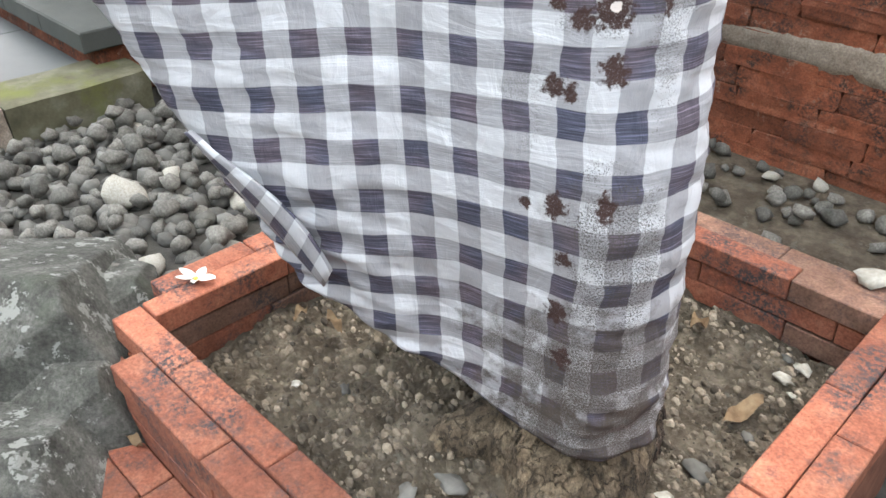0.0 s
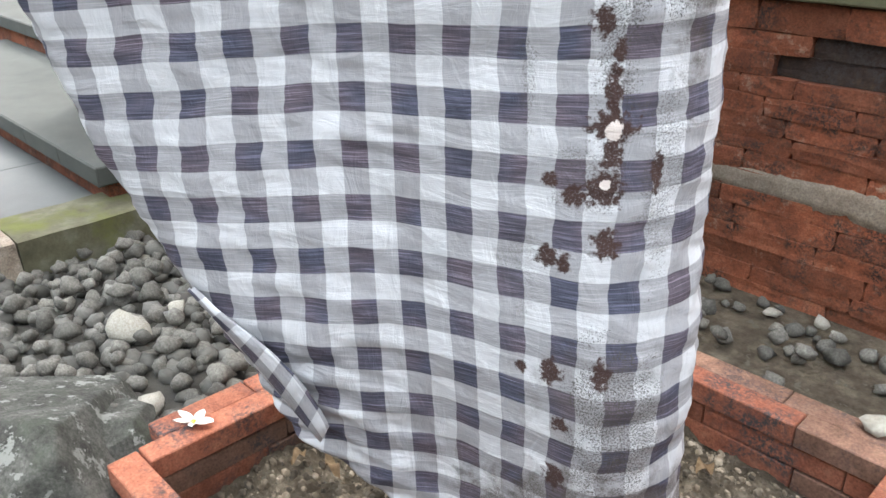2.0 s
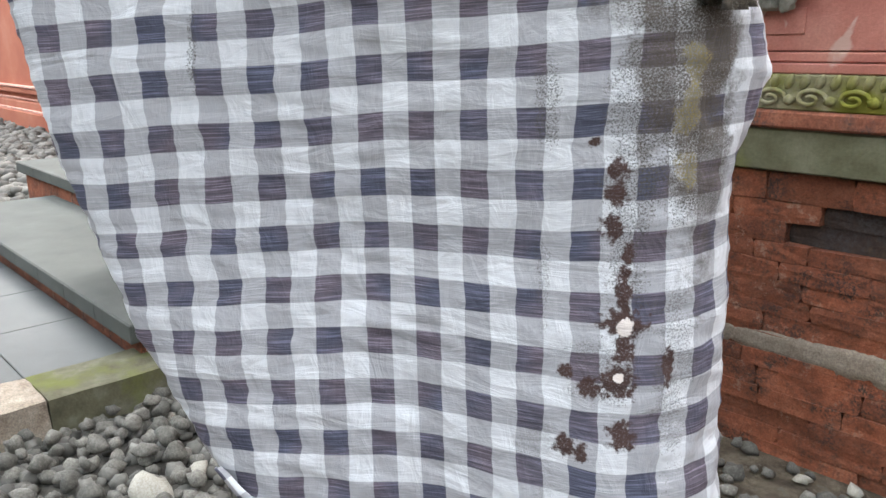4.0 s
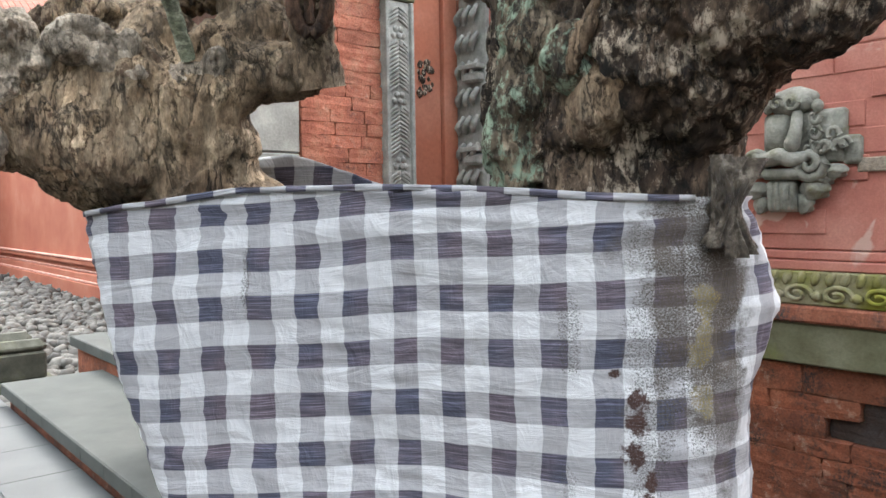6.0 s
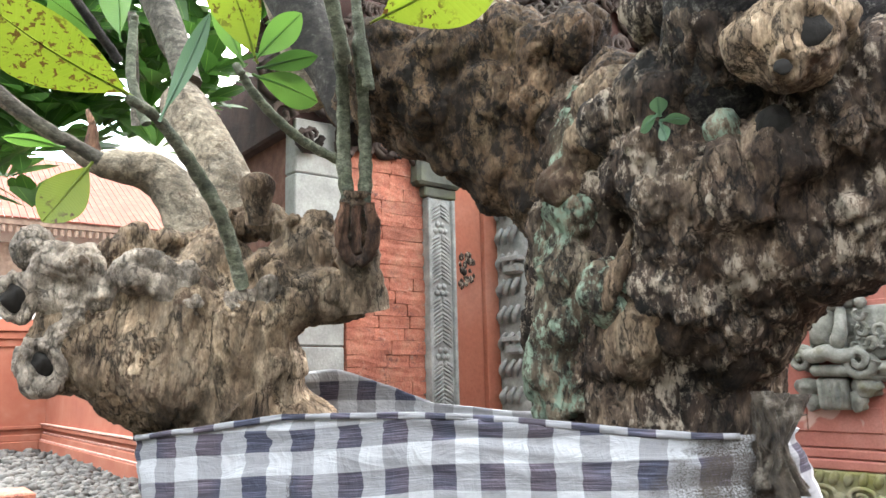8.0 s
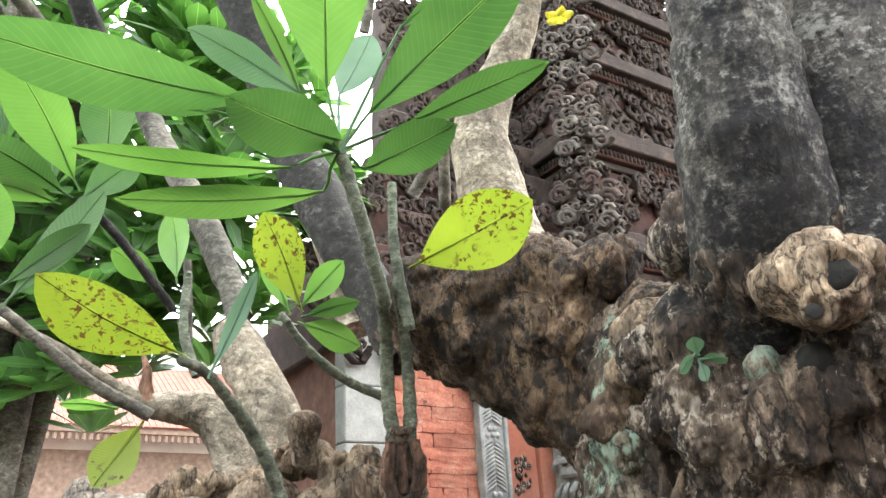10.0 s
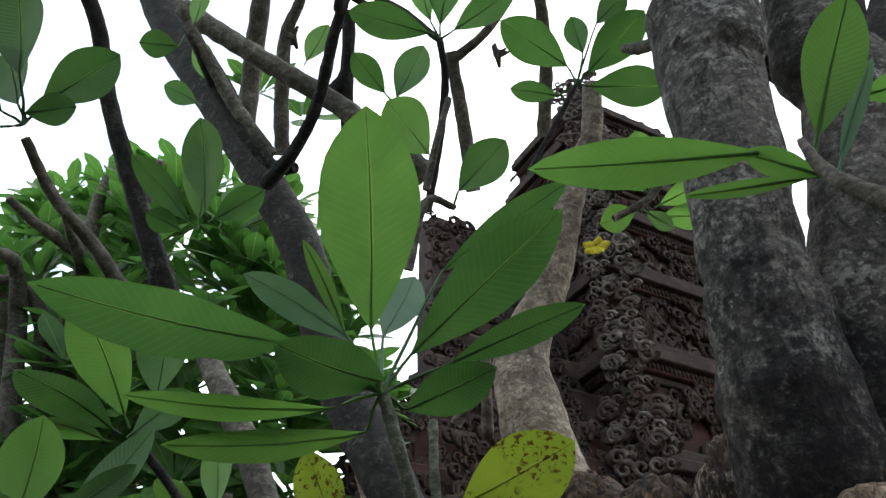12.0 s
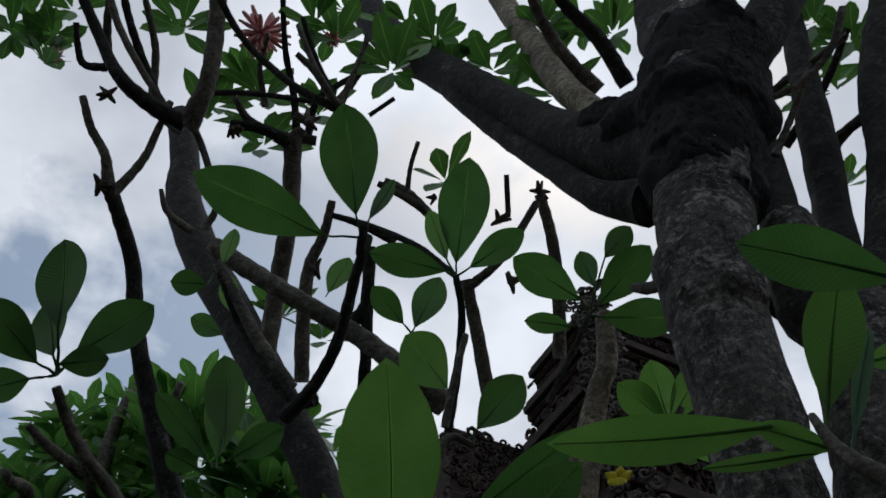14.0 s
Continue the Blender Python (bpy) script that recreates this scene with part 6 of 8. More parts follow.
# rosettes against the sky
HUBS = [(-0.905, 0.325, 3.668), (-0.948, 0.643, 3.72), (-0.873, 1.053, 3.681), (-1.161, -0.239, 3.147), (-1.304, 0.672, 3.831), (-1.427, 0.038, 3.945), (-1.021, 0.708, 3.199)]
for b, t, m in (((-0.838, 0.282, 3.662, 0.166), (-0.673, 0.156, 3.897), G), ((-0.911, 0.224, 3.624, 0.151), (-0.902, -0.137, 3.663), G), ((-0.887, 0.338, 3.738, 0.047), (-0.824, 0.382, 3.886), G),
                ((-0.92, 0.63, 3.744, 0.157), (-0.72, 0.579, 4.002), G), ((-0.951, 0.612, 3.731, 0.099), (-1.01, 0.393, 3.763), G), ((-0.926, 0.603, 3.751, 0.069), (-0.897, 0.531, 3.92), B_), ((-0.911, 0.669, 3.734, 0.091), (-0.777, 0.785, 3.828), G),
                ((-0.858, 1.013, 3.717, 0.124), (-0.877, 0.805, 3.822), G), ((-0.837, 1.066, 3.697, 0.121), (-0.65, 1.148, 3.816), G), ((-0.809, 1.035, 3.735, 0.072), (-0.803, 1.011, 3.885), G), ((-0.858, 1.085, 3.67, 0.117), (-0.702, 1.232, 3.589), G), ((-0.925, 1.022, 3.666, 0.065), (-0.99, 0.898, 3.695), G), ((-0.775, 1.08, 3.859, 0.081), (-0.701, 1.155, 3.98), G),
                ((-0.998, 0.708, 3.222, 0.108), (-0.892, 0.79, 3.344), G), ((-1.105, 0.688, 3.433, 0.15), (-1.129, 0.569, 3.61), B_), ((-1.287, 0.678, 3.843, 0.112), (-1.194, 0.728, 4.028), G), ((-1.296, 0.641, 3.851, 0.09), (-1.257, 0.507, 3.929), G), ((-1.455, 0.422, 4.056, 0.092), (-1.399, 0.467, 4.219), B_),
                ((-1.096, -0.273, 3.219, 0.136), (-1.031, -0.339, 3.416), G), ((-1.136, -0.259, 3.175, 0.116), (-1.137, -0.323, 3.315), G), ((-1.127, -0.219, 3.19, 0.116), (-1.025, -0.105, 3.302), G), ((-1.15, -0.282, 3.155, 0.112), (-1.112, -0.435, 3.245), G), ((-1.172, -0.283, 3.129, 0.075), (-1.195, -0.362, 3.084), G), ((-1.146, -0.242, 3.166, 0.068), (-1.046, -0.149, 3.135), G),
                ((-1.408, 0.184, 3.294, 0.126), (-1.348, 0.118, 3.528), B_), ((-1.434, 0.022, 3.873, 0.084), (-1.459, -0.084, 3.855), G), ((-1.377, 0.045, 3.922, 0.067), (-1.347, 0.044, 4.075), B_), ((-1.612, 0.157, 3.968, 0.084), (-1.597, 0.081, 4.125), B_), ((-1.669, 0.137, 3.915, 0.08), (-1.73, 0.026, 4.006), G)):
    hub = min(HUBS, key=lambda q: (Vector(q) - Vector(b[:3])).length)
    leaf(b, t, m, 0.04, hub=hub if (Vector(hub) - Vector(b[:3])).length < 0.22 else None)
# right-hand leaves
for b, t, m, dr in (((-0.172, 0.625, 2.589, 0.062), (-0.333, 0.392, 2.595), B_, -0.10), ((-0.142, 0.678, 2.548, 0.036), (-0.188, 0.608, 2.595), B_, -0.04), ((-0.154, 0.688, 2.562, 0.021), (-0.265, 0.578, 2.572), B_, -0.06), ((-0.13, 0.679, 2.602, 0.077), (-0.02, 0.675, 2.752), B_, 0.04),
                    ((-0.142, 0.722, 2.579, 0.024), (-0.056, 0.747, 2.714), BL, 0.04), ((0.076, 0.569, 2.576, 0.070), (-0.001, 0.441, 2.654), G, -0.04), ((-0.105, 0.772, 2.699, 0.043), (-0.031, 0.812, 2.683), B_, 0.02),
                    ((-0.542, 0.962, 2.374, 0.046), (-0.59, 0.913, 2.343), B_, 0.0), ((-0.539, 0.975, 2.351, 0.043), (-0.561, 0.966, 2.416), B_, 0.0)):
    leaf(b, t, m, dr)
for b, t, m in (((-0.916, 1.277, 3.391, 0.102), (-0.925, 1.145, 3.492), B_), ((-0.907, 1.281, 3.393, 0.102), (-0.877, 1.251, 3.585), B_), ((-0.906, 1.288, 3.388, 0.096), (-0.781, 1.37, 3.546), B_), ((-0.915, 1.317, 3.354, 0.069), (-0.789, 1.388, 3.376), B_), ((-0.966, 1.274, 3.355, 0.082), (-1.022, 1.183, 3.312), B_), ((-0.934, 1.329, 3.329, 0.076), (-0.817, 1.395, 3.27), B_), ((-0.95, 1.296, 3.348, 0.049), (-0.877, 1.305, 3.236), B_)):
    leaf(b, t, m, 0.04)


# twigs and shoots: points as x, y, z, radius
def twig(points, material=M_TWIG, rings=0.10, label="", seed=0, name="twig"):
    return wood(name, points, material, label, 8, 6, 0.10, rings, seed)


twig([(-1.198, 0.735, 2.11, 0.016), (-1.199, 0.712, 2.197, 0.015), (-1.146, 0.679, 2.328, 0.013), (-1.063, 0.624, 2.412, 0.012), (-1.018, 0.608, 2.355, 0.013), (-0.965, 0.552, 2.436, 0.013), (-0.912, 0.48, 2.554, 0.012), (-0.901, 0.459, 2.589, 0.009)], M_STEM, 0.16, "green-grey shoot with leaf scars", name="shoot")
twig([(-1.192, 0.745, 2.11, 0.015), (-1.178, 0.747, 2.197, 0.014), (-1.127, 0.712, 2.328, 0.012), (-1.046, 0.654, 2.412, 0.012), (-1.043, 0.675, 2.318, 0.011), (-1.027, 0.639, 2.464, 0.01), (-1.011, 0.628, 2.601, 0.009)], M_STEM, 0.16, "green-grey shoot with leaf scars", name="shoot")
twig([(-1.212, 0.712, 2.229, 0.01), (-1.196, 0.613, 2.256, 0.01), (-1.165, 0.518, 2.302, 0.009), (-1.145, 0.465, 2.349, 0.007), (-1.137, 0.471, 2.335, 0.008)], M_STEM, 0.14, name="shoot")
twig([(-1.339, 0.562, 1.984, 0.014), (-1.289, 0.501, 2.1, 0.014), (-1.241, 0.422, 2.188, 0.013), (-1.165, 0.336, 2.237, 0.01), (-1.1, 0.274, 2.238, 0.008)], M_STEM, 0.15, "green-grey shoot", name="shoot")
twig([(-1.246, 0.342, 2.251, 0.01), (-1.274, 0.32, 2.34, 0.009), (-1.285, 0.323, 2.444, 0.008), (-1.277, 0.322, 2.463, 0.006)], M_STEM, 0.16, name="shoot")
twig([(-1.413, 0.918, 2.821, 0.018), (-1.279, 0.968, 2.974, 0.017), (-1.193, 0.884, 2.939, 0.014), (-1.289, 0.935, 2.733, 0.016)], M_TWIG)
for k, pts in enumerate((
    [(-1.47, 0.345, 2.447, 0.01), (-1.403, 0.228, 2.544, 0.01), (-1.356, 0.136, 2.608, 0.01)],
    [(-1.244, 0.268, 2.175, 0.012), (-1.251, 0.169, 2.226, 0.011), (-1.246, 0.077, 2.292, 0.01), (-1.236, 0.01, 2.339, 0.009)],
    [(-1.68, 0.438, 2.386, 0.01), (-1.646, 0.421, 2.512, 0.01), (-1.608, 0.401, 2.625, 0.009)],
    [(-1.503, 0.359, 3.511, 0.024), (-1.343, 0.386, 3.523, 0.02), (-1.203, 0.394, 3.58, 0.018), (-1.027, 0.365, 3.662, 0.016), (-0.938, 0.359, 3.724, 0.014), (-0.936, 0.34, 3.642, 0.014), (-0.87, 0.321, 3.693, 0.012)],
    [(-1.481, 0.358, 3.609, 0.021), (-1.46, 0.229, 3.726, 0.022), (-1.424, 0.122, 3.84, 0.018), (-1.392, 0.027, 3.938, 0.017)],
    [(-1.445, 0.052, 2.992, 0.02), (-1.386, -0.03, 3.049, 0.017), (-1.307, -0.149, 3.104, 0.014), (-1.215, -0.232, 3.16, 0.011)],
    [(-2.236, 0.326, 3.379, 0.05), (-2.138, 0.189, 3.56, 0.042), (-2.029, 0.027, 3.802, 0.034), (-1.893, -0.127, 4.027, 0.03), (-1.737, -0.218, 4.168, 0.028), (-1.614, -0.327, 4.261, 0.026), (-1.535, -0.392, 4.297, 0.028)],
    [(-1.55, -0.385, 4.287, 0.026), (-1.462, -0.434, 4.347, 0.017), (-1.426, -0.515, 4.423, 0.015), (-1.374, -0.582, 4.508, 0.013)],
    [(-1.553, -0.365, 4.286, 0.019), (-1.445, -0.318, 4.372, 0.015), (-1.354, -0.309, 4.436, 0.013), (-1.278, -0.307, 4.544, 0.013)],
    [(-1.301, -0.232, 4.476, 0.034), (-1.281, -0.36, 4.479, 0.03), (-1.232, -0.485, 4.494, 0.024), (-1.189, -0.6, 4.617, 0.02), (-1.051, -0.783, 4.764, 0.018)],
    [(-1.306, -0.22, 4.473, 0.039), (-1.154, -0.214, 4.564, 0.032), (-1.041, -0.255, 4.733, 0.031), (-0.871, -0.331, 4.912, 0.03)],
    [(-1.297, -0.274, 4.476, 0.015), (-1.244, -0.436, 4.61, 0.013), (-1.168, -0.585, 4.745, 0.014), (-1.056, -0.704, 4.892, 0.012)],
    [(-0.966, 0.231, 4.416, 0.018), (-0.985, 0.053, 4.48, 0.014), (-0.96, -0.163, 4.609, 0.013), (-0.831, -0.354, 4.71, 0.013)],
    [(-0.966, 0.231, 4.416, 0.016), (-0.897, 0.113, 4.463, 0.012), (-0.832, -0.003, 4.61, 0.01)],
    [(-0.951, 0.223, 4.425, 0.014), (-0.858, 0.229, 4.524, 0.01), (-0.771, 0.232, 4.615, 0.01)],
    [(-1.438, 0.507, 3.912, 0.027), (-1.364, 0.533, 3.967, 0.023), (-1.227, 0.475, 4.089, 0.021), (-1.489, 0.593, 3.835, 0.021), (-1.608, 0.638, 3.697, 0.023)],
    [(-1.332, 0.81, 3.595, 0.043), (-1.328, 0.689, 3.661, 0.036), (-1.383, 0.53, 3.816, 0.034), (-1.445, 0.341, 3.951, 0.033), (-1.495, 0.159, 4.072, 0.034), (-1.539, 0.01, 4.18, 0.037)],
    [(-1.992, 0.372, 4.12, 0.037), (-1.742, 0.301, 4.369, 0.037), (-1.535, 0.246, 4.539, 0.037), (-1.325, 0.162, 4.685, 0.034), (-1.267, 0.178, 4.717, 0.018)],
    [(-1.335, 0.162, 4.678, 0.028), (-1.324, 0.038, 4.695, 0.023), (-1.352, -0.087, 4.682, 0.018)],
    [(-1.829, 0.481, 3.969, 0.028), (-1.696, 0.416, 4.117, 0.028), (-1.546, 0.363, 4.258, 0.024), (-1.434, 0.369, 4.341, 0.019), (-1.329, 0.352, 4.418, 0.015)],
    [(-1.601, 1.153, 3.886, 0.03), (-1.468, 1.042, 4.073, 0.028), (-1.323, 0.911, 4.248, 0.024)],
    [(-1.265, 0.767, 3.378, 0.013), (-1.127, 0.736, 3.533, 0.013), (-1.016, 0.696, 3.646, 0.012), (-0.946, 0.642, 3.722, 0.01)],
    [(-1.449, 1.4, 4.154, 0.03), (-1.272, 1.311, 4.338, 0.028), (-1.129, 1.207, 4.483, 0.025), (-1.037, 1.109, 4.58, 0.023)],
    [(-1.328, 0.937, 4.233, 0.019), (-1.194, 1.002, 4.292, 0.017), (-1.025, 1.075, 4.481, 0.016)],
    [(-1.145, 0.307, 4.062, 0.011), (-1.12, 0.438, 4.049, 0.011), (-1.048, 0.568, 3.934, 0.011), (-1.002, 0.671, 3.799, 0.01)],
    [(-1.211, 0.483, 4.464, 0.013), (-1.205, 0.599, 4.438, 0.017), (-1.211, 0.722, 4.395, 0.017)],
    [(-1.187, 0.595, 4.45, 0.011), (-1.109, 0.57, 4.501, 0.009), (-1.024, 0.56, 4.549, 0.009)],
    [(-1.029, 0.358, 4.59, 0.009), (-0.938, 0.418, 4.623, 0.009)],
    [(-1.076, 0.966, 4.38, 0.011), (-0.961, 0.899, 4.469, 0.011)],
    [(-0.446, 0.938, 3.339, 0.016), (-0.545, 0.952, 3.41, 0.016), (-0.591, 0.946, 3.455, 0.012)],
    [(-0.991, 0.933, 3.384, 0.008), (-0.928, 0.997, 3.539, 0.008), (-0.882, 1.052, 3.676, 0.009)],
    [(-0.958, 1.174, 3.281, 0.011), (-0.897, 1.255, 3.337, 0.011), (-0.865, 1.296, 3.403, 0.01), (-0.925, 1.294, 3.369, 0.01)],
    [(-0.074, 0.668, 2.444, 0.013), (-0.103, 0.65, 2.487, 0.011), (-0.124, 0.645, 2.533, 0.008), (-0.132, 0.643, 2.582, 0.005)],
    [(-1.493, 0.167, 3.802, 0.019), (-1.413, 0.068, 3.888, 0.017), (-1.416, 0.027, 3.955, 0.015)],
    [(-1.523, -0.07, 4.196, 0.017), (-1.496, -0.173, 4.217, 0.012), (-1.474, -0.223, 4.295, 0.008)],
    [(-1.504, -0.038, 4.21, 0.015), (-1.419, -0.038, 4.275, 0.012), (-1.325, -0.17, 4.462, 0.013), (-1.293, -0.236, 4.481, 0.013)],
    [(-1.417, 0.417, 3.531, 0.017), (-1.474, 0.373, 3.559, 0.019), (-1.484, 0.282, 3.646, 0.022), (-1.493, 0.167, 3.802, 0.019)],
    [(-1.062, 0.652, 3.254, 0.011), (-0.999, 0.654, 3.381, 0.01), (-0.947, 0.663, 3.487, 0.009)],
    [(-1.124, 0.634, 3.04, 0.012), (-1.047, 0.642, 3.199, 0.011), (-1.053, 0.728, 3.22, 0.009)],
    [(-0.423, 1.812, 4.128, 0.017), (-0.234, 1.741, 4.241, 0.017), (-0.05, 1.78, 4.245, 0.013)],
    [(-0.185, 1.235, 3.993, 0.011), (-0.083, 1.348, 4.06, 0.011), (0.022, 1.411, 4.155, 0.012), (0.117, 1.43, 4.274, 0.012)],
    [(-0.266, 1.333, 3.903, 0.013), (-0.174, 1.372, 4.024, 0.011), (-0.063, 1.4, 4.151, 0.01)])):
    twig(pts, M_TWIG if k % 3 else M_BARK_LIMB, 0.08, seed=k)

# thin bare branches high against the sky
HIGH_TWIGS = (
    [(-1.499, -0.247, 4.719, 0.021), (-1.452, -0.377, 4.739, 0.02), (-1.427, -0.482, 4.743, 0.018), (-1.358, -0.571, 4.772, 0.017), (-1.239, -0.627, 4.83, 0.015), (-1.111, -0.655, 4.891, 0.014)],
    [(-1.457, -0.331, 4.74, 0.019), (-1.307, -0.479, 4.815, 0.017), (-1.183, -0.579, 4.868, 0.015), (-1.084, -0.636, 4.907, 0.012)],
    [(-1.47, -0.4, 4.845, 0.017), (-1.321, -0.45, 4.926, 0.015), (-1.203, -0.525, 4.979, 0.013), (-1.12, -0.582, 5.011, 0.011)],
    [(-1.429, -0.587, 4.844, 0.017), (-1.443, -0.663, 4.822, 0.015), (-1.397, -0.704, 4.842, 0.013), (-1.319, -0.74, 4.88, 0.011)],
    [(-1.289, 0.24, 4.711, 0.021), (-1.322, 0.111, 4.705, 0.018), (-1.321, -0.03, 4.714, 0.016), (-1.267, -0.111, 4.746, 0.013)],
    [(-1.335, 0.212, 4.804, 0.017), (-1.213, 0.192, 4.874, 0.015), (-1.122, 0.249, 4.913, 0.013), (-1.0, 0.342, 4.957, 0.011)],
    [(-1.099, 0.245, 4.7, 0.018), (-1.035, 0.133, 4.744, 0.015), (-1.005, 0.039, 4.765, 0.012)],
    [(-1.123, 0.234, 4.802, 0.016), (-1.043, 0.125, 4.852, 0.013), (-0.923, 0.012, 4.912, 0.01)],
    [(-1.086, 0.251, 4.706, 0.016), (-0.947, 0.28, 4.768, 0.013), (-0.835, 0.25, 4.82, 0.01)],
    [(-1.453, 0.187, 4.97, 0.018), (-1.324, 0.114, 5.049, 0.016), (-1.183, 0.012, 5.125, 0.013), (-0.976, -0.092, 5.217, 0.011)],
    [(-1.407, 0.023, 5.009, 0.015), (-1.281, -0.058, 5.079, 0.012), (-1.152, -0.078, 5.142, 0.01)],
    [(-1.391, -0.207, 4.904, 0.015), (-1.344, -0.084, 4.932, 0.013), (-1.299, 0.067, 4.952, 0.011), (-1.25, 0.248, 4.961, 0.01)],
    [(-0.638, 1.181, 4.847, 0.033), (-0.603, 1.009, 4.928, 0.029), (-0.531, 0.854, 5.003, 0.025), (-0.448, 0.757, 5.054, 0.022)],
    [(-0.614, 1.345, 5.007, 0.038), (-0.53, 1.164, 5.111, 0.033), (-0.492, 0.983, 5.188, 0.029), (-0.43, 0.88, 5.236, 0.024)],
    [(-0.335, 1.624, 4.571, 0.018), (-0.184, 1.657, 4.582, 0.016), (-0.078, 1.691, 4.577, 0.014), (0.031, 1.716, 4.574, 0.012)],
    [(-0.408, 1.817, 4.541, 0.019), (-0.156, 1.809, 4.604, 0.016), (0.037, 1.763, 4.664, 0.012)],
    [(-0.279, 1.924, 4.491, 0.017), (-0.155, 1.946, 4.499, 0.011)],
    [(-1.353, 0.628, 4.346, 0.015), (-1.361, 0.489, 4.38, 0.012), (-1.372, 0.4, 4.393, 0.01)],
    [(-1.422, 0.813, 4.737, 0.024), (-1.394, 0.691, 4.792, 0.02), (-1.4, 0.586, 4.816, 0.016)],
)
for k, pts in enumerate(HIGH_TWIGS):
    twig(pts, M_BARK_LIMB if k % 2 else M_TWIG, 0.10, seed=70 + k)

# knobs of dead buds at twig ends
for k, (x, y, z, r) in enumerate(((-1.542, -0.417, 4.289, 0.03), (-1.236, 0.176, 4.734, 0.037), (-1.029, 1.105, 4.587, 0.032), (-1.1, 0.942, 4.377, 0.03), (-1.245, 1.063, 4.229, 0.03), (-1.537, 0.386, 4.26, 0.03), (-1.156, 0.694, 4.438, 0.022), (-1.357, -0.074, 4.679, 0.032), (-1.29, -0.498, 4.456, 0.026))):
    bm = bmesh.new()
    for j in range(7):
        v = Vector((random.uniform(-1, 1), random.uniform(-1, 1), random.uniform(-1, 1))).normalized() * r * 1.5
        limb(bm, [(x, y, z, r * 0.5), (x + v.x, y + v.y, z + v.z, r * 0.16)], 5, 3, 0.3, k + j)
    bud = part("dead_bud", bm, M_TWIG, tree, "dry dead flower bud", smooth=True)
    bud.matrix_parent_inverse = INV


# ---- loose clusters: small rosettes high up and a second tree behind ----
def rosette_into(bm, layer, at, axis, n, length, width, rnd, spread=1.0):
    """Adds a rosette of simple pointed leaves to a bmesh."""
    axis = Vector(axis).normalized()
    u = axis.cross(Vector((0.31, 0.2, 0.9))).normalized()
    v = axis.cross(u)
    for k in range(n):
        g = 2.4 * k + rnd.uniform(-0.3, 0.3)
        tilt = spread * rnd.uniform(0.55, 1.25)
        d = (axis * math.cos(tilt) + (u * math.cos(g) + v * math.sin(g)) * math.sin(tilt)).normalized()
        ln, w = length * rnd.uniform(0.7, 1.15), width * rnd.uniform(0.8, 1.15)
        side = d.cross(axis).normalized()
        nn = side.cross(d).normalized()
        rows = []
        for i, (f, h) in enumerate(((0, 0.06), (0.3, 0.62), (0.62, 1.0), (0.85, 0.66), (1.0, 0.03))):
            c = at + d * (ln * (0.12 + f)) - nn * (0.10 * ln * f * f)
            rows.append([bm.verts.new(c + side * (0.5 * w * h * s) + nn * (0.07 * w * h * abs(s))) for s in (-1, 0, 1)])
        for i in range(4):
            for j in range(2):
                fc = bm.faces.new((rows[i][j], rows[i][j + 1], rows[i + 1][j + 1], rows[i + 1][j]))
                fc.smooth = True
                for lp, (p, r) in zip(fc.loops, ((i, j), (i, j + 1), (i + 1, j + 1), (i + 1, j))):
                    lp[layer].uv = (r / 2, p / 4)


bm = bmesh.new()
layer = bm.loops.layers.uv.verify()
rnd = random.Random(12)
for x, y, z in ((-1.75, -0.923, 5.279), (-1.737, -1.052, 5.492), (-1.396, -0.418, 5.329), (-1.018, 0.187, 5.062), (-1, 0.077, 5.078), (-0.774, 0.504, 4.893), (-0.856, 0.378, 4.667), (-0.898, 0.858, 5.196), (-0.695, 1.031, 5.428), (-0.551, 1.31, 5.362), (-0.777, 1.081, 4.938), (-1.515, 0.014, 5.278), (-1.528, -0.082, 5.387), (-1.6, 0.077, 4.994), (-1.342, 0.237, 5.013), (-2.112, 0.425, 4.558), (-2.115, 0.622, 4.507), (-1.687, -0.179, 5.18), (-0.041, 1.831, 4.955), (-0.028, 2.08, 5.03), (-0.192, 2.019, 4.803), (-1.376, 0.877, 4.971), (-1.254, -0.597, 5.596), (-0.752, 0.301, 5.571), (-0.345, 1.087, 5.491), (0.189, 1.862, 5.189)):
    rosette_into(bm, layer, Vector((x, y, z)), (0.3, -0.3, 0.9), rnd.randint(5, 8), 0.20, 0.085, rnd, 1.1)
for x, y, z in ((-1.625, -0.895, 5.256), (-1.744, -0.883, 5.186), (-1.558, -1.036, 5.259), (-1.39, -0.43, 5.457), (-1.547, -0.071, 5.391), (-1.73, 0.097, 5.279), (-1.177, 0.189, 5.555), (-1.005, 0.49, 5.584), (-1.008, 0.643, 5.554), (-1.077, 0.769, 5.499), (-0.994, 0.971, 5.474), (-1.024, 1.064, 5.433), (-0.719, 1.065, 5.535), (-0.615, 1.215, 5.511), (-0.565, 1.363, 5.465), (-0.068, 1.998, 5.22), (-0.09, 2.109, 5.143), (-0.081, 2.219, 5.064), (-1.685, -0.174, 5.312), (-1.555, 0.277, 5.365), (-1.235, 0.514, 5.488), (-1.09, 0.207, 5.588), (-0.97, 0.867, 5.514), (-0.306, 1.631, 5.396), (-0.513, 2.412, 4.818), (-1.668, -1.038, 5.193), (-1.522, -0.857, 5.324), (-1.311, -0.537, 5.484)):
    rosette_into(bm, layer, Vector((x, y, z)), (rnd.uniform(-0.2, 0.6), rnd.uniform(-0.6, 0.2), 0.8), rnd.randint(4, 7), 0.17, 0.075, rnd, 1.25)
high = tagged(part("high_leaves", bm, M_LEAF_FAR, tree, "small leaf clusters high overhead"), kind="stuff")
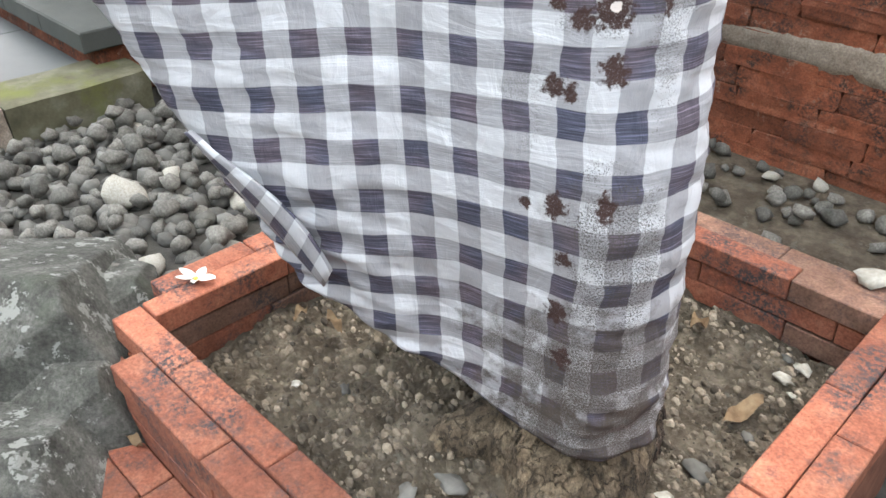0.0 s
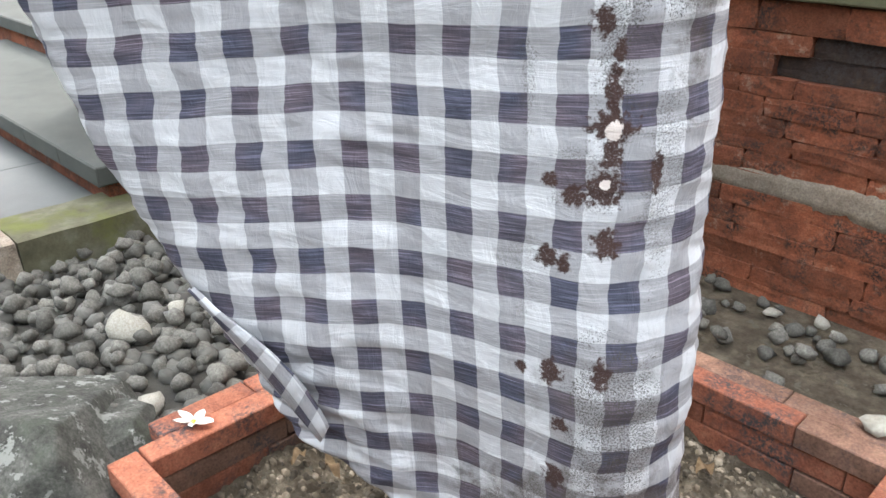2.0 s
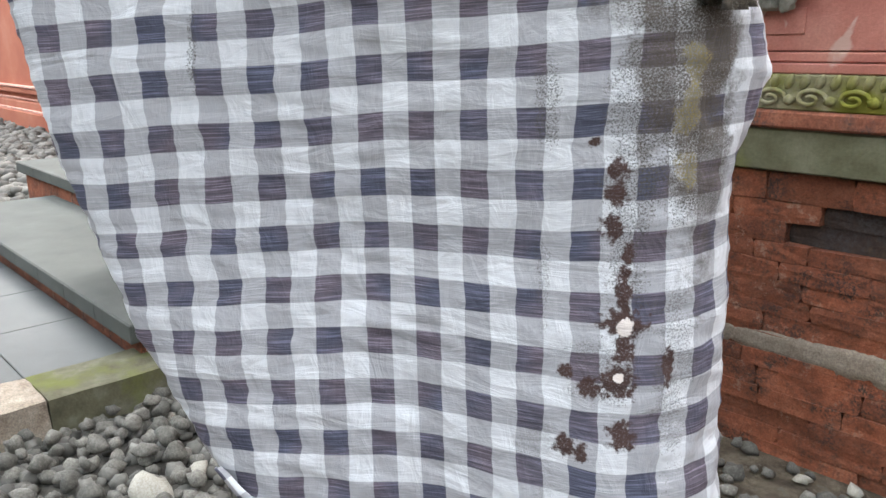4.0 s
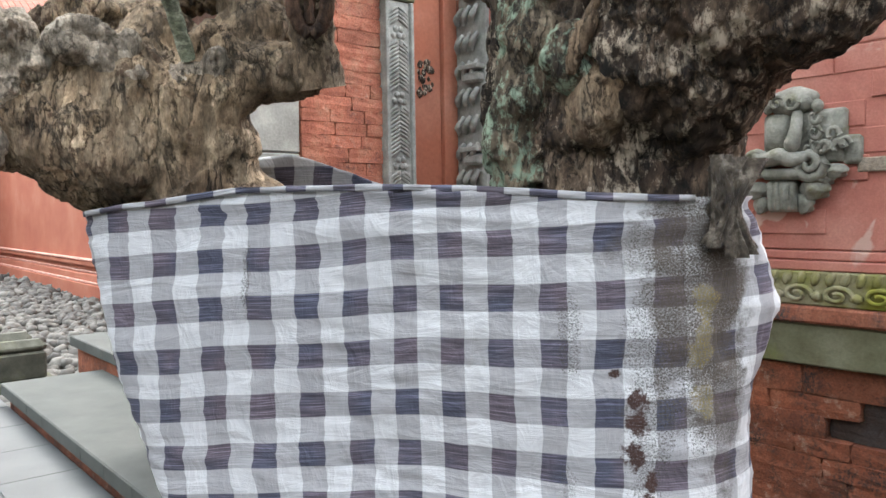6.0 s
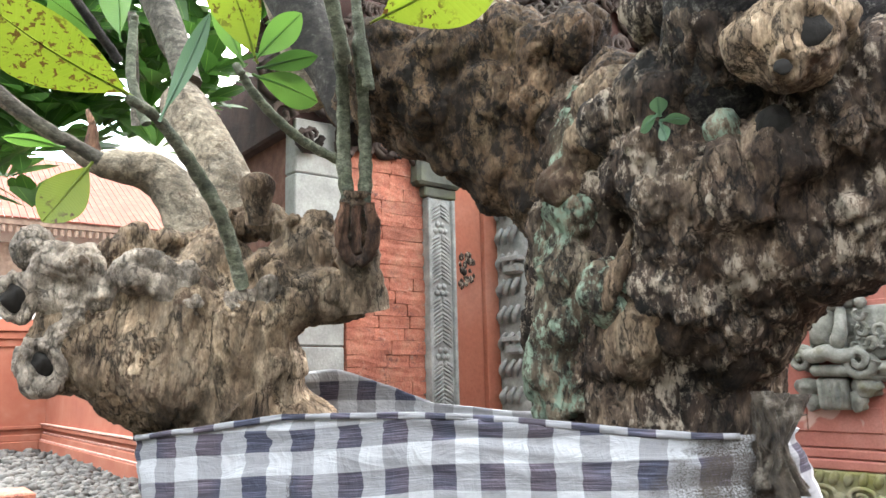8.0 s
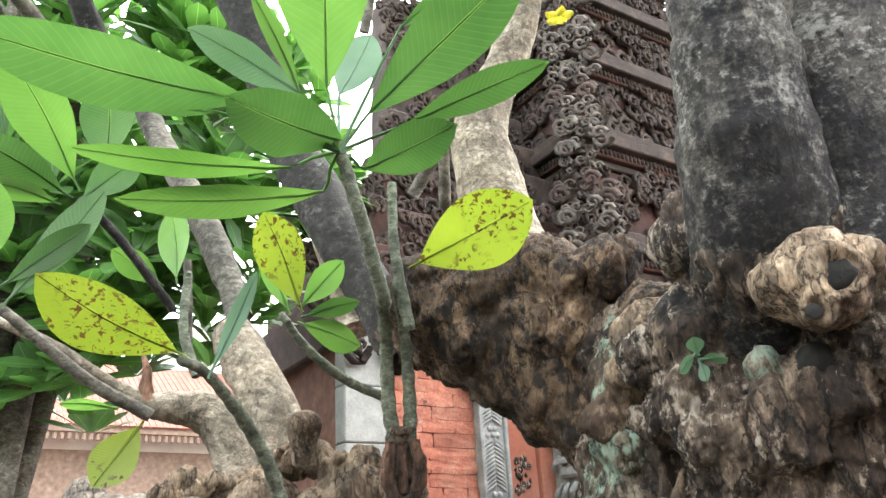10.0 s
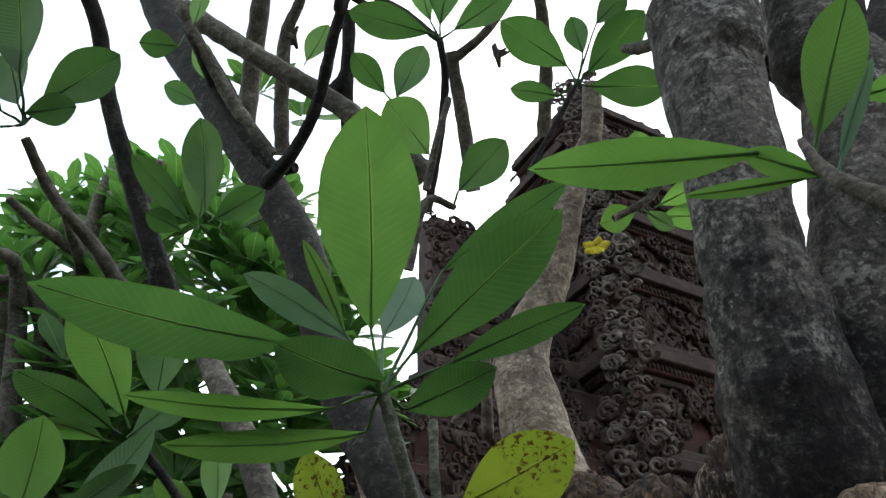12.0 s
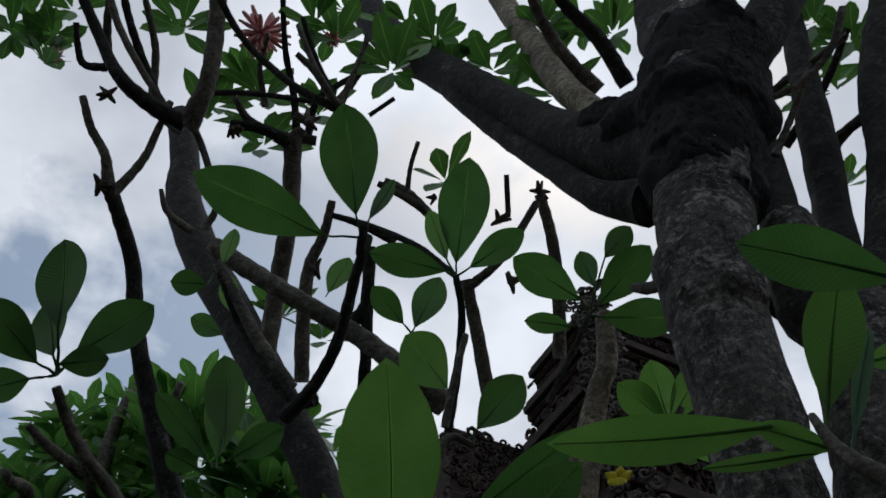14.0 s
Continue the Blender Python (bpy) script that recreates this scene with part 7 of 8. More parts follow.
high.matrix_parent_inverse = INV
# pink flower heads
bm = bmesh.new()
for (x, y, z), s in (((-1.197, -0.104, 5.216), 0.125), ((-1.057, 0.169, 5.156), 0.05), ((-1.748, -0.879, 5.291), 0.04), ((-1.002, 1.227, 3.797), 0.022)):
    for k in range(60):
        v = Vector((rnd.uniform(-1, 1), rnd.uniform(-1, 1), rnd.uniform(-1, 1))).normalized() * s * rnd.uniform(0.6, 1.1)
        limb(bm, [(x, y, z, 0.0015), (x + v.x * 0.6, y + v.y * 0.6, z + v.z * 0.6, s * 0.09), (x + v.x, y + v.y, z + v.z, s * 0.05)], 4, 2, 0.1, k)
pink = part("pink_blossom", bm, M_PETAL_PINK, tree, "pink blossom head", smooth=True)
pink.matrix_parent_inverse = INV

# second tree: dense crown beyond the paving
back = tagged(empty("background_tree", (-3.9, 0.6, 0.15)), "leafy frangipani behind, with crowded green rosettes", "tree")
bm = bmesh.new()
layer = bm.loops.layers.uv.verify()
rnd = random.Random(21)
c0 = Vector((-3.647, 0.196, 3.788))
for k in range(520):
    v = Vector((rnd.gauss(0, 1), rnd.gauss(0, 1), rnd.gauss(0, 1)))
    v.normalize()
    v *= rnd.uniform(0.45, 1.0) ** 0.6
    p = c0 + Vector((v.x * 1.0 + v.y * 0.5, v.y * 1.1 + v.x * 0.3, v.z * 1.35))
    rosette_into(bm, layer, p, (v.x * 0.5 + 0.2, v.y * 0.5 - 0.2, 0.7 + v.z * 0.3), rnd.randint(6, 9), 0.23, 0.095, rnd, 1.1)
crown = tagged(part("crown", bm, M_LEAF_FAR, back), kind="stuff")
crown.matrix_parent_inverse = Matrix.Translation(-back.location)
bm = bmesh.new()
foot = Vector((c0.x - 0.2, c0.y - 0.2, 0.1))
limb(bm, [(*foot, 0.16), (foot.x + 0.1, foot.y, 1.1, 0.13), (c0.x, c0.y, 2.0, 0.11)], 12, 6, 0.2, 1)
for k in range(16):
    v = Vector((rnd.uniform(-1, 1), rnd.uniform(-1, 1), rnd.uniform(0.0, 1.0))).normalized()
    e = c0 + Vector((v.x * 1.2, v.y * 0.9, v.z * 1.2))
    m = c0.lerp(e, 0.5) + Vector((rnd.uniform(-0.2, 0.2), rnd.uniform(-0.2, 0.2), 0.0))
    limb(bm, [(c0.x, c0.y, 1.9 + rnd.uniform(-0.3, 0.3), 0.07), (*m, 0.04), (*e, 0.018)], 8, 5, 0.2, k)
bt = part("trunk", bm, M_TWIG, back, smooth=True)
bt.matrix_parent_inverse = Matrix.Translation(-back.location)


# ---- boulders beside the steps ----
def boulder(at, r, squash, seed, label):
    bm = bmesh.new()
    bmesh.ops.create_icosphere(bm, subdivisions=6, radius=1)
    for v in bm.verts:
        d = v.co.normalized()
        k = 1 + 0.30 * noise.noise(d * 1.3 + Vector((seed, 0, 0))) + 0.10 * noise.noise(d * 3.6 + Vector((seed, 2, 0))) + 0.05 * noise.noise(d * 8) + 0.03 * abs(noise.noise(d * 17)) + 0.02 * noise.noise(d * 34) + 0.012 * noise.noise(d * 70)
        # flattened, broken faces
        for cut in ((0.2, -0.5, 0.75), (0.8, -0.3, 0.2), (-0.3, 0.3, 0.9), (0.5, 0.7, 0.4)):
            n = Vector(cut).normalized()
            e = d.dot(n) * k
            if e > 0.70:
                k *= 0.70 / e
        v.co = Vector((d.x * squash[0], d.y * squash[1], d.z * squash[2])) * (k * r)
    ob = part("boulder", bm, M_ROCK, smooth=True)
    ob.location = at
    return tagged(ob, label, "rock", group="boulders by the steps")


boulder((-1.813, 0.354, 0.154), 0.36, (1.1, 0.85, 0.75), 1, "grey boulder with white and green lichen beside planter")
boulder((-1.531, 0.35, 0.118), 0.20, (1.0, 0.8, 0.85), 5, "dark grey lichened rock against the brick steps")
boulder((-1.408, 0.133, 0.093), 0.26, (1.1, 0.9, 0.8), 9, "dark mossy rock at the foot of the steps")
boulder((-1.759, 0.573, 0.21), 0.13, (1.2, 0.9, 0.6), 13, "small green-stained rock beside the rim")

# ---- pebbles ----
def pebble_mesh(seed, material=M_PEBBLE, detail=2):
    bm = bmesh.new()
    r = random.Random(seed)
    ball(bm, (0, 0, 0), 1, (1, r.uniform(0.68, 0.95), r.uniform(0.5, 0.72)), detail, 0.5, seed)
    for k in range(7):
        n = Vector((r.uniform(-1, 1), r.uniform(-1, 1), r.uniform(-0.6, 1))).normalized()
        far = r.uniform(0.55, 0.8)
        for v in bm.verts:
            e = v.co.dot(n) - far * (0.75 + 0.25 * abs(n.x))
            if e > 0:
                v.co -= n * (e * 0.8)
    for v in bm.verts:
        v.co *= 1 + 0.03 * noise.noise(v.co * 3 + Vector((seed, 0, 0)))
    me = bpy.data.meshes.new("pebble")
    bm.to_mesh(me)
    bm.free()
    me.materials.append(material)
    return me


pebbles = [pebble_mesh(k) for k in range(9)]
pale = [pebble_mesh(40 + k, M_PALE_STONE) for k in range(2)]
rnd = random.Random(17)


def strew(thing, n, x0, x1, y0, y1, z, r0, r1, keep=lambda x, y: True):
    """Pebbles laid without much overlap, a second layer on top."""
    placed = []
    tries = 0
    while len(placed) < n and tries < n * 60:
        tries += 1
        x, y, r = rnd.uniform(x0, x1), rnd.uniform(y0, y1), rnd.uniform(r0, r1)
        if not keep(x, y):
            continue
        near = [q for q in placed if (q[0] - x) ** 2 + (q[1] - y) ** 2 < (0.78 * (q[2] + r)) ** 2]
        if len(near) > 1 or (near and rnd.random() < 0.75):
            continue
        h = z + r * 0.42 + (0.035 if near else 0.0)
        placed.append((x, y, r))
        me = rnd.choice(pale) if rnd.random() < 0.025 else rnd.choice(pebbles)
        ob = shared("pebble", me, thing, pose(x, y, h, rnd.uniform(-25, 25), rnd.uniform(-25, 25), rnd.uniform(0, 360)) @ Matrix.Diagonal((r, r, r, 1)))
    return placed


bed_west = tagged(empty("pebble_bed"), "rounded grey river pebbles heaped between kerb and planter", "pebbles")
strew(bed_west, 300, -2.95, -1.70, 0.45, 1.75, 0.158, 0.027, 0.052)
bed_north = tagged(empty("pebble_bed"), "grey and tan river stones along the brick wall foot", "pebbles")
strew(bed_north, 130, -2.0, 0.1, 1.97, 2.52, 0.165, 0.020, 0.044, lambda x, y: y > 2.02 + 0.22 * (x + 1.3) or rnd.random() < 0.12)
white = shared("pebble", pale[0], bed_west, pose(*(-2.288, 0.841, 0.2), 10, 20, 30) @ Matrix.Diagonal((0.085, 0.075, 0.07, 1)))
# pebbles too many to count: under and beyond
bm = bmesh.new()
verts, faces = [], []
unit = bmesh.new()
bmesh.ops.create_icosphere(unit, subdivisions=1, radius=1)
uv_ = [v.co.copy() for v in unit.verts]
uf_ = [[v.index for v in f.verts] for f in unit.faces]
unit.free()
bm.free()


def many(n, x0, x1, y0, y1, z, r0, r1, hole=None):
    for k in range(n):
        x, y, r = rnd.uniform(x0, x1), rnd.uniform(y0, y1), rnd.uniform(r0, r1)
        if hole and hole(x, y):
            continue
        m = pose(x, y, z + rnd.uniform(0, r * 0.5), rnd.uniform(-30, 30), rnd.uniform(-30, 30), rnd.uniform(0, 360)) @ Matrix.Diagonal((r, r * rnd.uniform(0.7, 0.95), r * rnd.uniform(0.5, 0.75), 1))
        o = len(verts)
        verts.extend(m @ v for v in uv_)
        faces.extend([i + o for i in f] for f in uf_)


many(900, -2.97, -1.70, 0.0, 2.5, 0.15, 0.026, 0.05)
many(4200, -16, -6.6, -2.5, 4.15, 0.15, 0.05, 0.12, lambda x, y: x > -7.4 and 1.7 < y < 3.3)
many(1600, -24, -16, -2.5, 4.1, 0.15, 0.08, 0.16)
many(500, -7.0, -3.2, 3.2, 4.15, 0.15, 0.04, 0.09)
me = bpy.data.meshes.new("pebble_spread")
me.from_pydata(verts, [], faces)
me.polygons.foreach_set("use_smooth", [True] * len(me.polygons))
me.materials.append(M_PEBBLE_STUFF)
tagged(new("pebble_spread", me), "countless small grey pebbles covering the court", "pebbles", kind="stuff")

# ---- clods, grit and litter on the soil ----
verts, faces = [], []


def soil_height(x, y):
    p = Vector((x, y, 0))
    h = 0.095 + 0.03 * noise.noise(p * 4) + 0.022 * noise.noise(p * 13) + 0.10 * math.exp(-((x + 0.93) ** 2 + (y - 1.02) ** 2) / 0.09) - 0.02 * max(0, x + 0.75)
    return h


for k in range(8500):
    x, y = rnd.uniform(PX0 + 0.01, PX1 - 0.01), rnd.uniform(PY0 + 0.01, PY1 - 0.01)
    r = rnd.choice((0.002, 0.003, 0.003, 0.003, 0.004, 0.004, 0.005, 0.006, 0.008, 0.011, 0.015))
    m = pose(x, y, soil_height(x, y) + r * 0.3, rnd.uniform(0, 360), rnd.uniform(0, 90), 0) @ Matrix.Diagonal((r, r * 0.8, r * 0.6, 1))
    o = len(verts)
    verts.extend(m @ v for v in uv_)
    faces.extend([i + o for i in f] for f in uf_)
me = bpy.data.meshes.new("soil_crumbs")
me.from_pydata(verts, [], faces)
me.materials.append(M_GRIT)
tagged(new("soil_crumbs", me), "loose crumbs and grit on the planter soil", "soil crumbs", kind="stuff")


def chip(at, r, squash, turn, label, material=M_PALE_STONE):
    bm = bmesh.new()
    ball(bm, (0, 0, 0), r, (1, squash[0], squash[1] * 0.7), 2, 0.9, at[0] * 40)
    ob = part("stone_chip", bm, material)
    ob.matrix_world = pose(at[0], at[1], at[2], rnd.uniform(-12, 12), rnd.uniform(-12, 12), turn)
    return tagged(ob, label, "stone", group="chips on the soil")


for (p, r) in (((-1.133, 0.809, 0.13), 0.02), ((-0.451, 1.674, 0.11), 0.018), ((-0.426, 1.198, 0.10), 0.038), ((-0.446, 1.087, 0.10), 0.03), ((-0.408, 1.664, 0.11), 0.03), ((-0.427, 1.597, 0.11), 0.028), ((-0.75, 0.779, 0.14), 0.035), ((-0.80, 0.70, 0.14), 0.03), ((-1.232, 0.739, 0.13), 0.014), ((-0.398, 1.357, 0.11), 0.018), ((-0.387, 1.558, 0.11), 0.012)):
    chip((p[0], p[1], p[2] + r * 0.15), r, (0.6, 0.35), rnd.uniform(0, 180), "small pale stone chip lying on soil", M_PALE_STONE if rnd.random() < 0.6 else M_PEBBLE)
chip((-0.365, 1.891, 0.3), 0.05, (0.6, 0.4), 30, "pale stone chip lying on the rim")


def dry_leaf(a, b, w, seed):
    bm = bmesh.new()
    a, b = Vector(a), Vector(b)
    d = b - a
    side = d.cross(Vector((0, 0, 1))).normalized()
    rows = []
    for i in range(9):
        f = i / 8
        hw = 0.5 * w * math.sin(math.pi * (0.04 + 0.92 * f))
        rows.append([a + d * f + side * hw * s + Vector((0, 0, 0.012 + 0.35 * hw * s * s + 0.012 * math.sin(f * 9 + seed + s))) for s in (-1, -0.5, 0, 0.5, 1)])
    grid_mesh(bm, rows)
    return tagged(part("fallen_leaf", bm, M_DRY_LEAF), "dry curled brown leaf fallen on soil", "leaf", group="fallen leaves")


dry_leaf((-0.449, 1.34, 0.12), (-0.423, 1.482, 0.12), 0.045, 1)
dry_leaf((-1.355, 0.931, 0.16), (-1.285, 0.92, 0.15), 0.03, 2)
dry_leaf((-1.427, 0.919, 0.15), (-1.421, 0.868, 0.14), 0.03, 3)
dry_leaf((-1.377, 0.377, 0.11), (-1.319, 0.388, 0.11), 0.02, 4)
dry_leaf((-0.685, 1.605, 0.12), (-0.665, 1.651, 0.12), 0.05, 5)

# ---- fallen white blossom on the rim ----
fl = (-1.566, 0.696, 0.286)
flower = tagged(empty("blossom", fl), "fallen white frangipani blossom with yellow throat on rim", "flower")
for k, (a, ln) in enumerate(((5, 0.055), (75, 0.035), (170, 0.055), (215, 0.05), (300, 0.035))):
    bm = bmesh.new()
    rows = []
    g = radians(a + 25)
    for i in range(7):
        f = i / 6
        hw = 0.013 * math.sin(math.pi * (0.08 + 0.86 * f))
        rows.append([(f * ln * math.cos(g) - s * hw * math.sin(g), f * ln * math.sin(g) + s * hw * math.cos(g), 0.004 + 0.012 * f + 0.005 * s * s + 0.002 * s) for s in (-1, 0, 1)])
    grid_mesh(bm, rows)
    part("petal", bm, M_PETAL, flower)
bm = bmesh.new()
ball(bm, (0, 0, 0.006), 0.009, (1, 1, 0.6), 2, 0.2)
part("throat", bm, M_PETAL_CORE, flower, "yellow throat", smooth=True)

# ---- yellow blossom caught on a branch, and a small seedling on the burl ----
yf = (-1.207, 1.332, 3.417)
yellow = tagged(empty("yellow_blossom", yf), "bright yellow blossom hanging from a pale branch", "flower")
for k in range(5):
    g = k * 1.256
    bm = bmesh.new()
    rows = [[(0.045 * f * math.cos(g) - s * 0.018 * math.sin(math.pi * (0.1 + 0.8 * f)) * math.sin(g), 0.01 * s * s - 0.01 * f, 0.032 * f * math.sin(g) + s * 0.018 * math.sin(math.pi * (0.1 + 0.8 * f)) * math.cos(g)) for s in (-1, 0, 1)] for f in (0, 0.33, 0.66, 1)]
    grid_mesh(bm, rows)
    ob = part("petal", bm, M_PETAL_YELLOW, yellow)
    ob.rotation_euler = (0, 0, radians(40))
bm = bmesh.new()
limb(bm, [(0, 0, 0, 0.002), (0.0, 0.01, 0.05, 0.002), (0.01, 0.02, 0.10, 0.003)], 5, 3)
part("stalk", bm, M_TWIG, yellow)
sp = (-0.548, 0.838, 2.139)
seedling = tagged(empty("seedling", sp), "tiny pale green seedling rooted on dark bark", "plant")
for b, t in (((-0.55, 0.849, 2.16, 0.022), (-0.556, 0.817, 2.131)), ((-0.547, 0.852, 2.16, 0.025), (-0.538, 0.837, 2.181)), ((-0.546, 0.856, 2.152, 0.022), (-0.5, 0.854, 2.142)), ((-0.549, 0.855, 2.148, 0.019), (-0.531, 0.841, 2.116))):
    ob = leaf(b, t, M_LEAF_BLUE, 0.05, parent=seedling)
    ob.matrix_parent_inverse = Matrix.Translation(-Vector(sp))

# ---- crumpled film at the right stem, rolled upper edge of the cloth ----
pl = Nodes("grimy_plastic_film", 0.3)
pc = pl.ramp(pl.noise(26, 9, 0.72), (0.38, (0.022, 0.016, 0.012)), (0.52, (0.10, 0.08, 0.06)), (0.66, (0.42, 0.37, 0.31)))
M_FILM = pl.done(pc, pl.noise(60, 9, 0.75, dist=1.0), 1.0, 0.012)
rnd = random.Random(61)
film = tagged(empty("plastic_film", (-0.506, 1.0, 1.69)), "crumpled grimy plastic film knotted over the cloth edge", "plastic film")
for k in range(13):
    bm = bmesh.new()
    u = rnd.uniform(-1, 1)
    top = Vector((-0.500 + 0.026 * u + rnd.uniform(-0.01, 0.01), 1.010 + 0.026 * u, 1.755 + rnd.uniform(-0.02, 0.02)))
    knot = Vector((-0.505 + 0.014 * rnd.uniform(-1, 1), 0.985 + 0.014 * rnd.uniform(-1, 1), 1.70 + rnd.uniform(-0.012, 0.012)))
    end = Vector((-0.508 + 0.03 * rnd.uniform(-1, 1), 0.988 + 0.03 * rnd.uniform(-1, 1), 1.635 + rnd.uniform(-0.015, 0.02)))
    rows = []
    wide = rnd.uniform(0.010, 0.020)
    for i in range(15):
        f = i / 14
        c = top.lerp(knot, f * 2) if f < 0.5 else knot.lerp(end, f * 2 - 1)
        half = wide * (0.45 + 0.75 * abs(f * 2 - 1))
        row = []
        for q in range(7):
            a = q / 3 - 1
            ruck = 0.010 * noise.noise(Vector((a * 2.6 + k, f * 3.5, k * 1.7))) + 0.004 * noise.noise(Vector((a * 7, f * 9, k)))
            row.append(c + Vector((Q, Q, 0)) * (half * a) + Vector((Q, -Q, 0)) * ruck + Vector((0, 0, 0.006 * noise.noise(Vector((a * 3, f * 4, k + 9))))))
        rows.append(row)
    grid_mesh(bm, rows)
    fold_ = part("film_fold", bm, M_FILM, film, smooth=True)
    fold_.matrix_parent_inverse = Matrix.Translation(-film.location)
    thin = fold_.modifiers.new("thickness", "SOLIDIFY")
    thin.thickness = 0.0012
for k, (dz, x0, x1, hgt, du) in enumerate(((0.0, -0.74, 0.30, 0.008, 0.012),)):
    bm = bmesh.new()
    rows, uvs = [], []
    for i in range(90):
        f = i / 89
        x = x0 + (x1 - x0) * f
        ring, arc = at_height(1.70)
        order = ring[: 24 * 7]
        jx = int(np.argmin(np.abs(order[:, 0] - x) + (order[:, 1] > 1.33)))
        y = order[jx][1]
        row, uv = [], []
        for j in range(7):
            g = j / 6
            out = 0.002 + 0.002 * math.sin(math.pi * g) + 0.003 * noise.noise(Vector((x * 14, g * 3, k)))
            z = interp(TOP, x) + dz - hgt * (1 - g) + 0.004 * noise.noise(Vector((x * 6, k * 3.0, 4))) - 0.03 * k * max(0.0, x) * 0.5
            row.append(ahead(x, y - out, z))
            uv.append((float(arc[jx]) + du, 1.730 + 0.01 * g + 0.012 * noise.noise(Vector((x * 3, 1, 1)))))
        rows.append(row)
        uvs.append(uv)
    grid_mesh(bm, rows, uv=uvs)
    roll = part("rolled_hem", bm, M_CLOTH, cloth, "tucked rolled edge", smooth=True)
    th = roll.modifiers.new("thickness", "SOLIDIFY")
    th.thickness = 0.003

# folded-back corner of the cloth, low on the left
bm = bmesh.new()
rows, uvs = [], []
for i in range(30):
    f = i / 29
    a = Vector((-1.186, 0.567, 0.858)).lerp(Vector((-0.978, 0.676, 0.581)), f)
    b = Vector((-1.134, 0.563, 0.876)).lerp(Vector((-0.923, 0.675, 0.682)), f)
    w = math.sin(math.pi * min(1.0, 0.08 + f * 0.8)) ** 0.7
    c = a.lerp(b, 0.5)
    row, uv = [], []
    for j in range(9):
        g = j / 8
        p = a.lerp(a + (b - a) * w, g) + (Vector((0.6, -0.6, 0.2)) * (0.012 * math.sin(math.pi * g) + 0.004 * noise.noise(Vector((f * 9, g * 6, 1)))))
        row.append(p)
        uv.append((f * 0.42 + 0.02, g * 0.10 + 0.3 * f * 0.1 + 0.02))
    rows.append(row)
    uvs.append(uv)
grid_mesh(bm, rows, uv=uvs)
flap = part("cloth_fold", bm, M_CLOTH, cloth, "darker folded-back corner", smooth=True)
th = flap.modifiers.new("thickness", "SOLIDIFY")
th.thickness = 0.004

# ---- dark stone offering stands by the far pebbles ----
def stand(name, at, w, label, tray=False):
    thing = tagged(empty(name, at), label, "stand", group="stone stands in the court")
    bm = bmesh.new()
    block(bm, (-w * 0.62, -w * 0.5, 0), (w * 0.62, w * 0.5, 0.12), 0.015, 0.008)
    part("base", bm, M_STATUE, thing)
    bm = bmesh.new()
    block(bm, (-w * 0.5, -w * 0.4, 0.12), (w * 0.5, w * 0.4, 0.36), 0.02, 0.01)
    for s in (-1, 1):
        block(bm, (s * w * 0.36 - 0.09, -w * 0.42, 0.34), (s * w * 0.36 + 0.09, w * 0.42, 0.46), 0.05, 0.01)
    part("body", bm, M_STATUE, thing, "dark basalt with scrolled ends")
    if tray:
        bm = bmesh.new()
        block(bm, (-w * 0.5, -w * 0.5, 0.37), (w * 0.2, w * 0.4, 0.60), 0.02)
        part("tray", bm, M_RED_BRICK, thing, "red painted tray")
    return thing


stand("stone_stand", (-7.75, 1.35, 0.16), 0.75, "dark mossy stone stand with scrolled ends")
stand("stone_stand", (-9.2, 1.2, 0.16), 0.9, "dark mossy stone stand carrying a red tray", True)

# ---- bricks of the old wall ----
rnd = random.Random(44)
def worn_brick(material, seed):
    """A unit brick with chipped, uneven edges."""
    bm = bmesh.new()
    block(bm, (-0.5, -0.5, -0.5), (0.5, 0.5, 0.5), cuts=2)
    for v in bm.verts:
        q = v.co * 3.1 + Vector((seed * 5.7, seed, 0))
        v.co += Vector((0.020 * noise.noise(q), 0.05 * noise.noise(q + Vector((9, 0, 0))), 0.06 * noise.noise(q + Vector((0, 9, 0)))))
        if sum(abs(a) > 0.45 for a in v.co) == 3:
            v.co *= 0.965
    me = bpy.data.meshes.new("brick")
    bm.to_mesh(me)
    bm.free()
    me.materials.append(material)
    return me


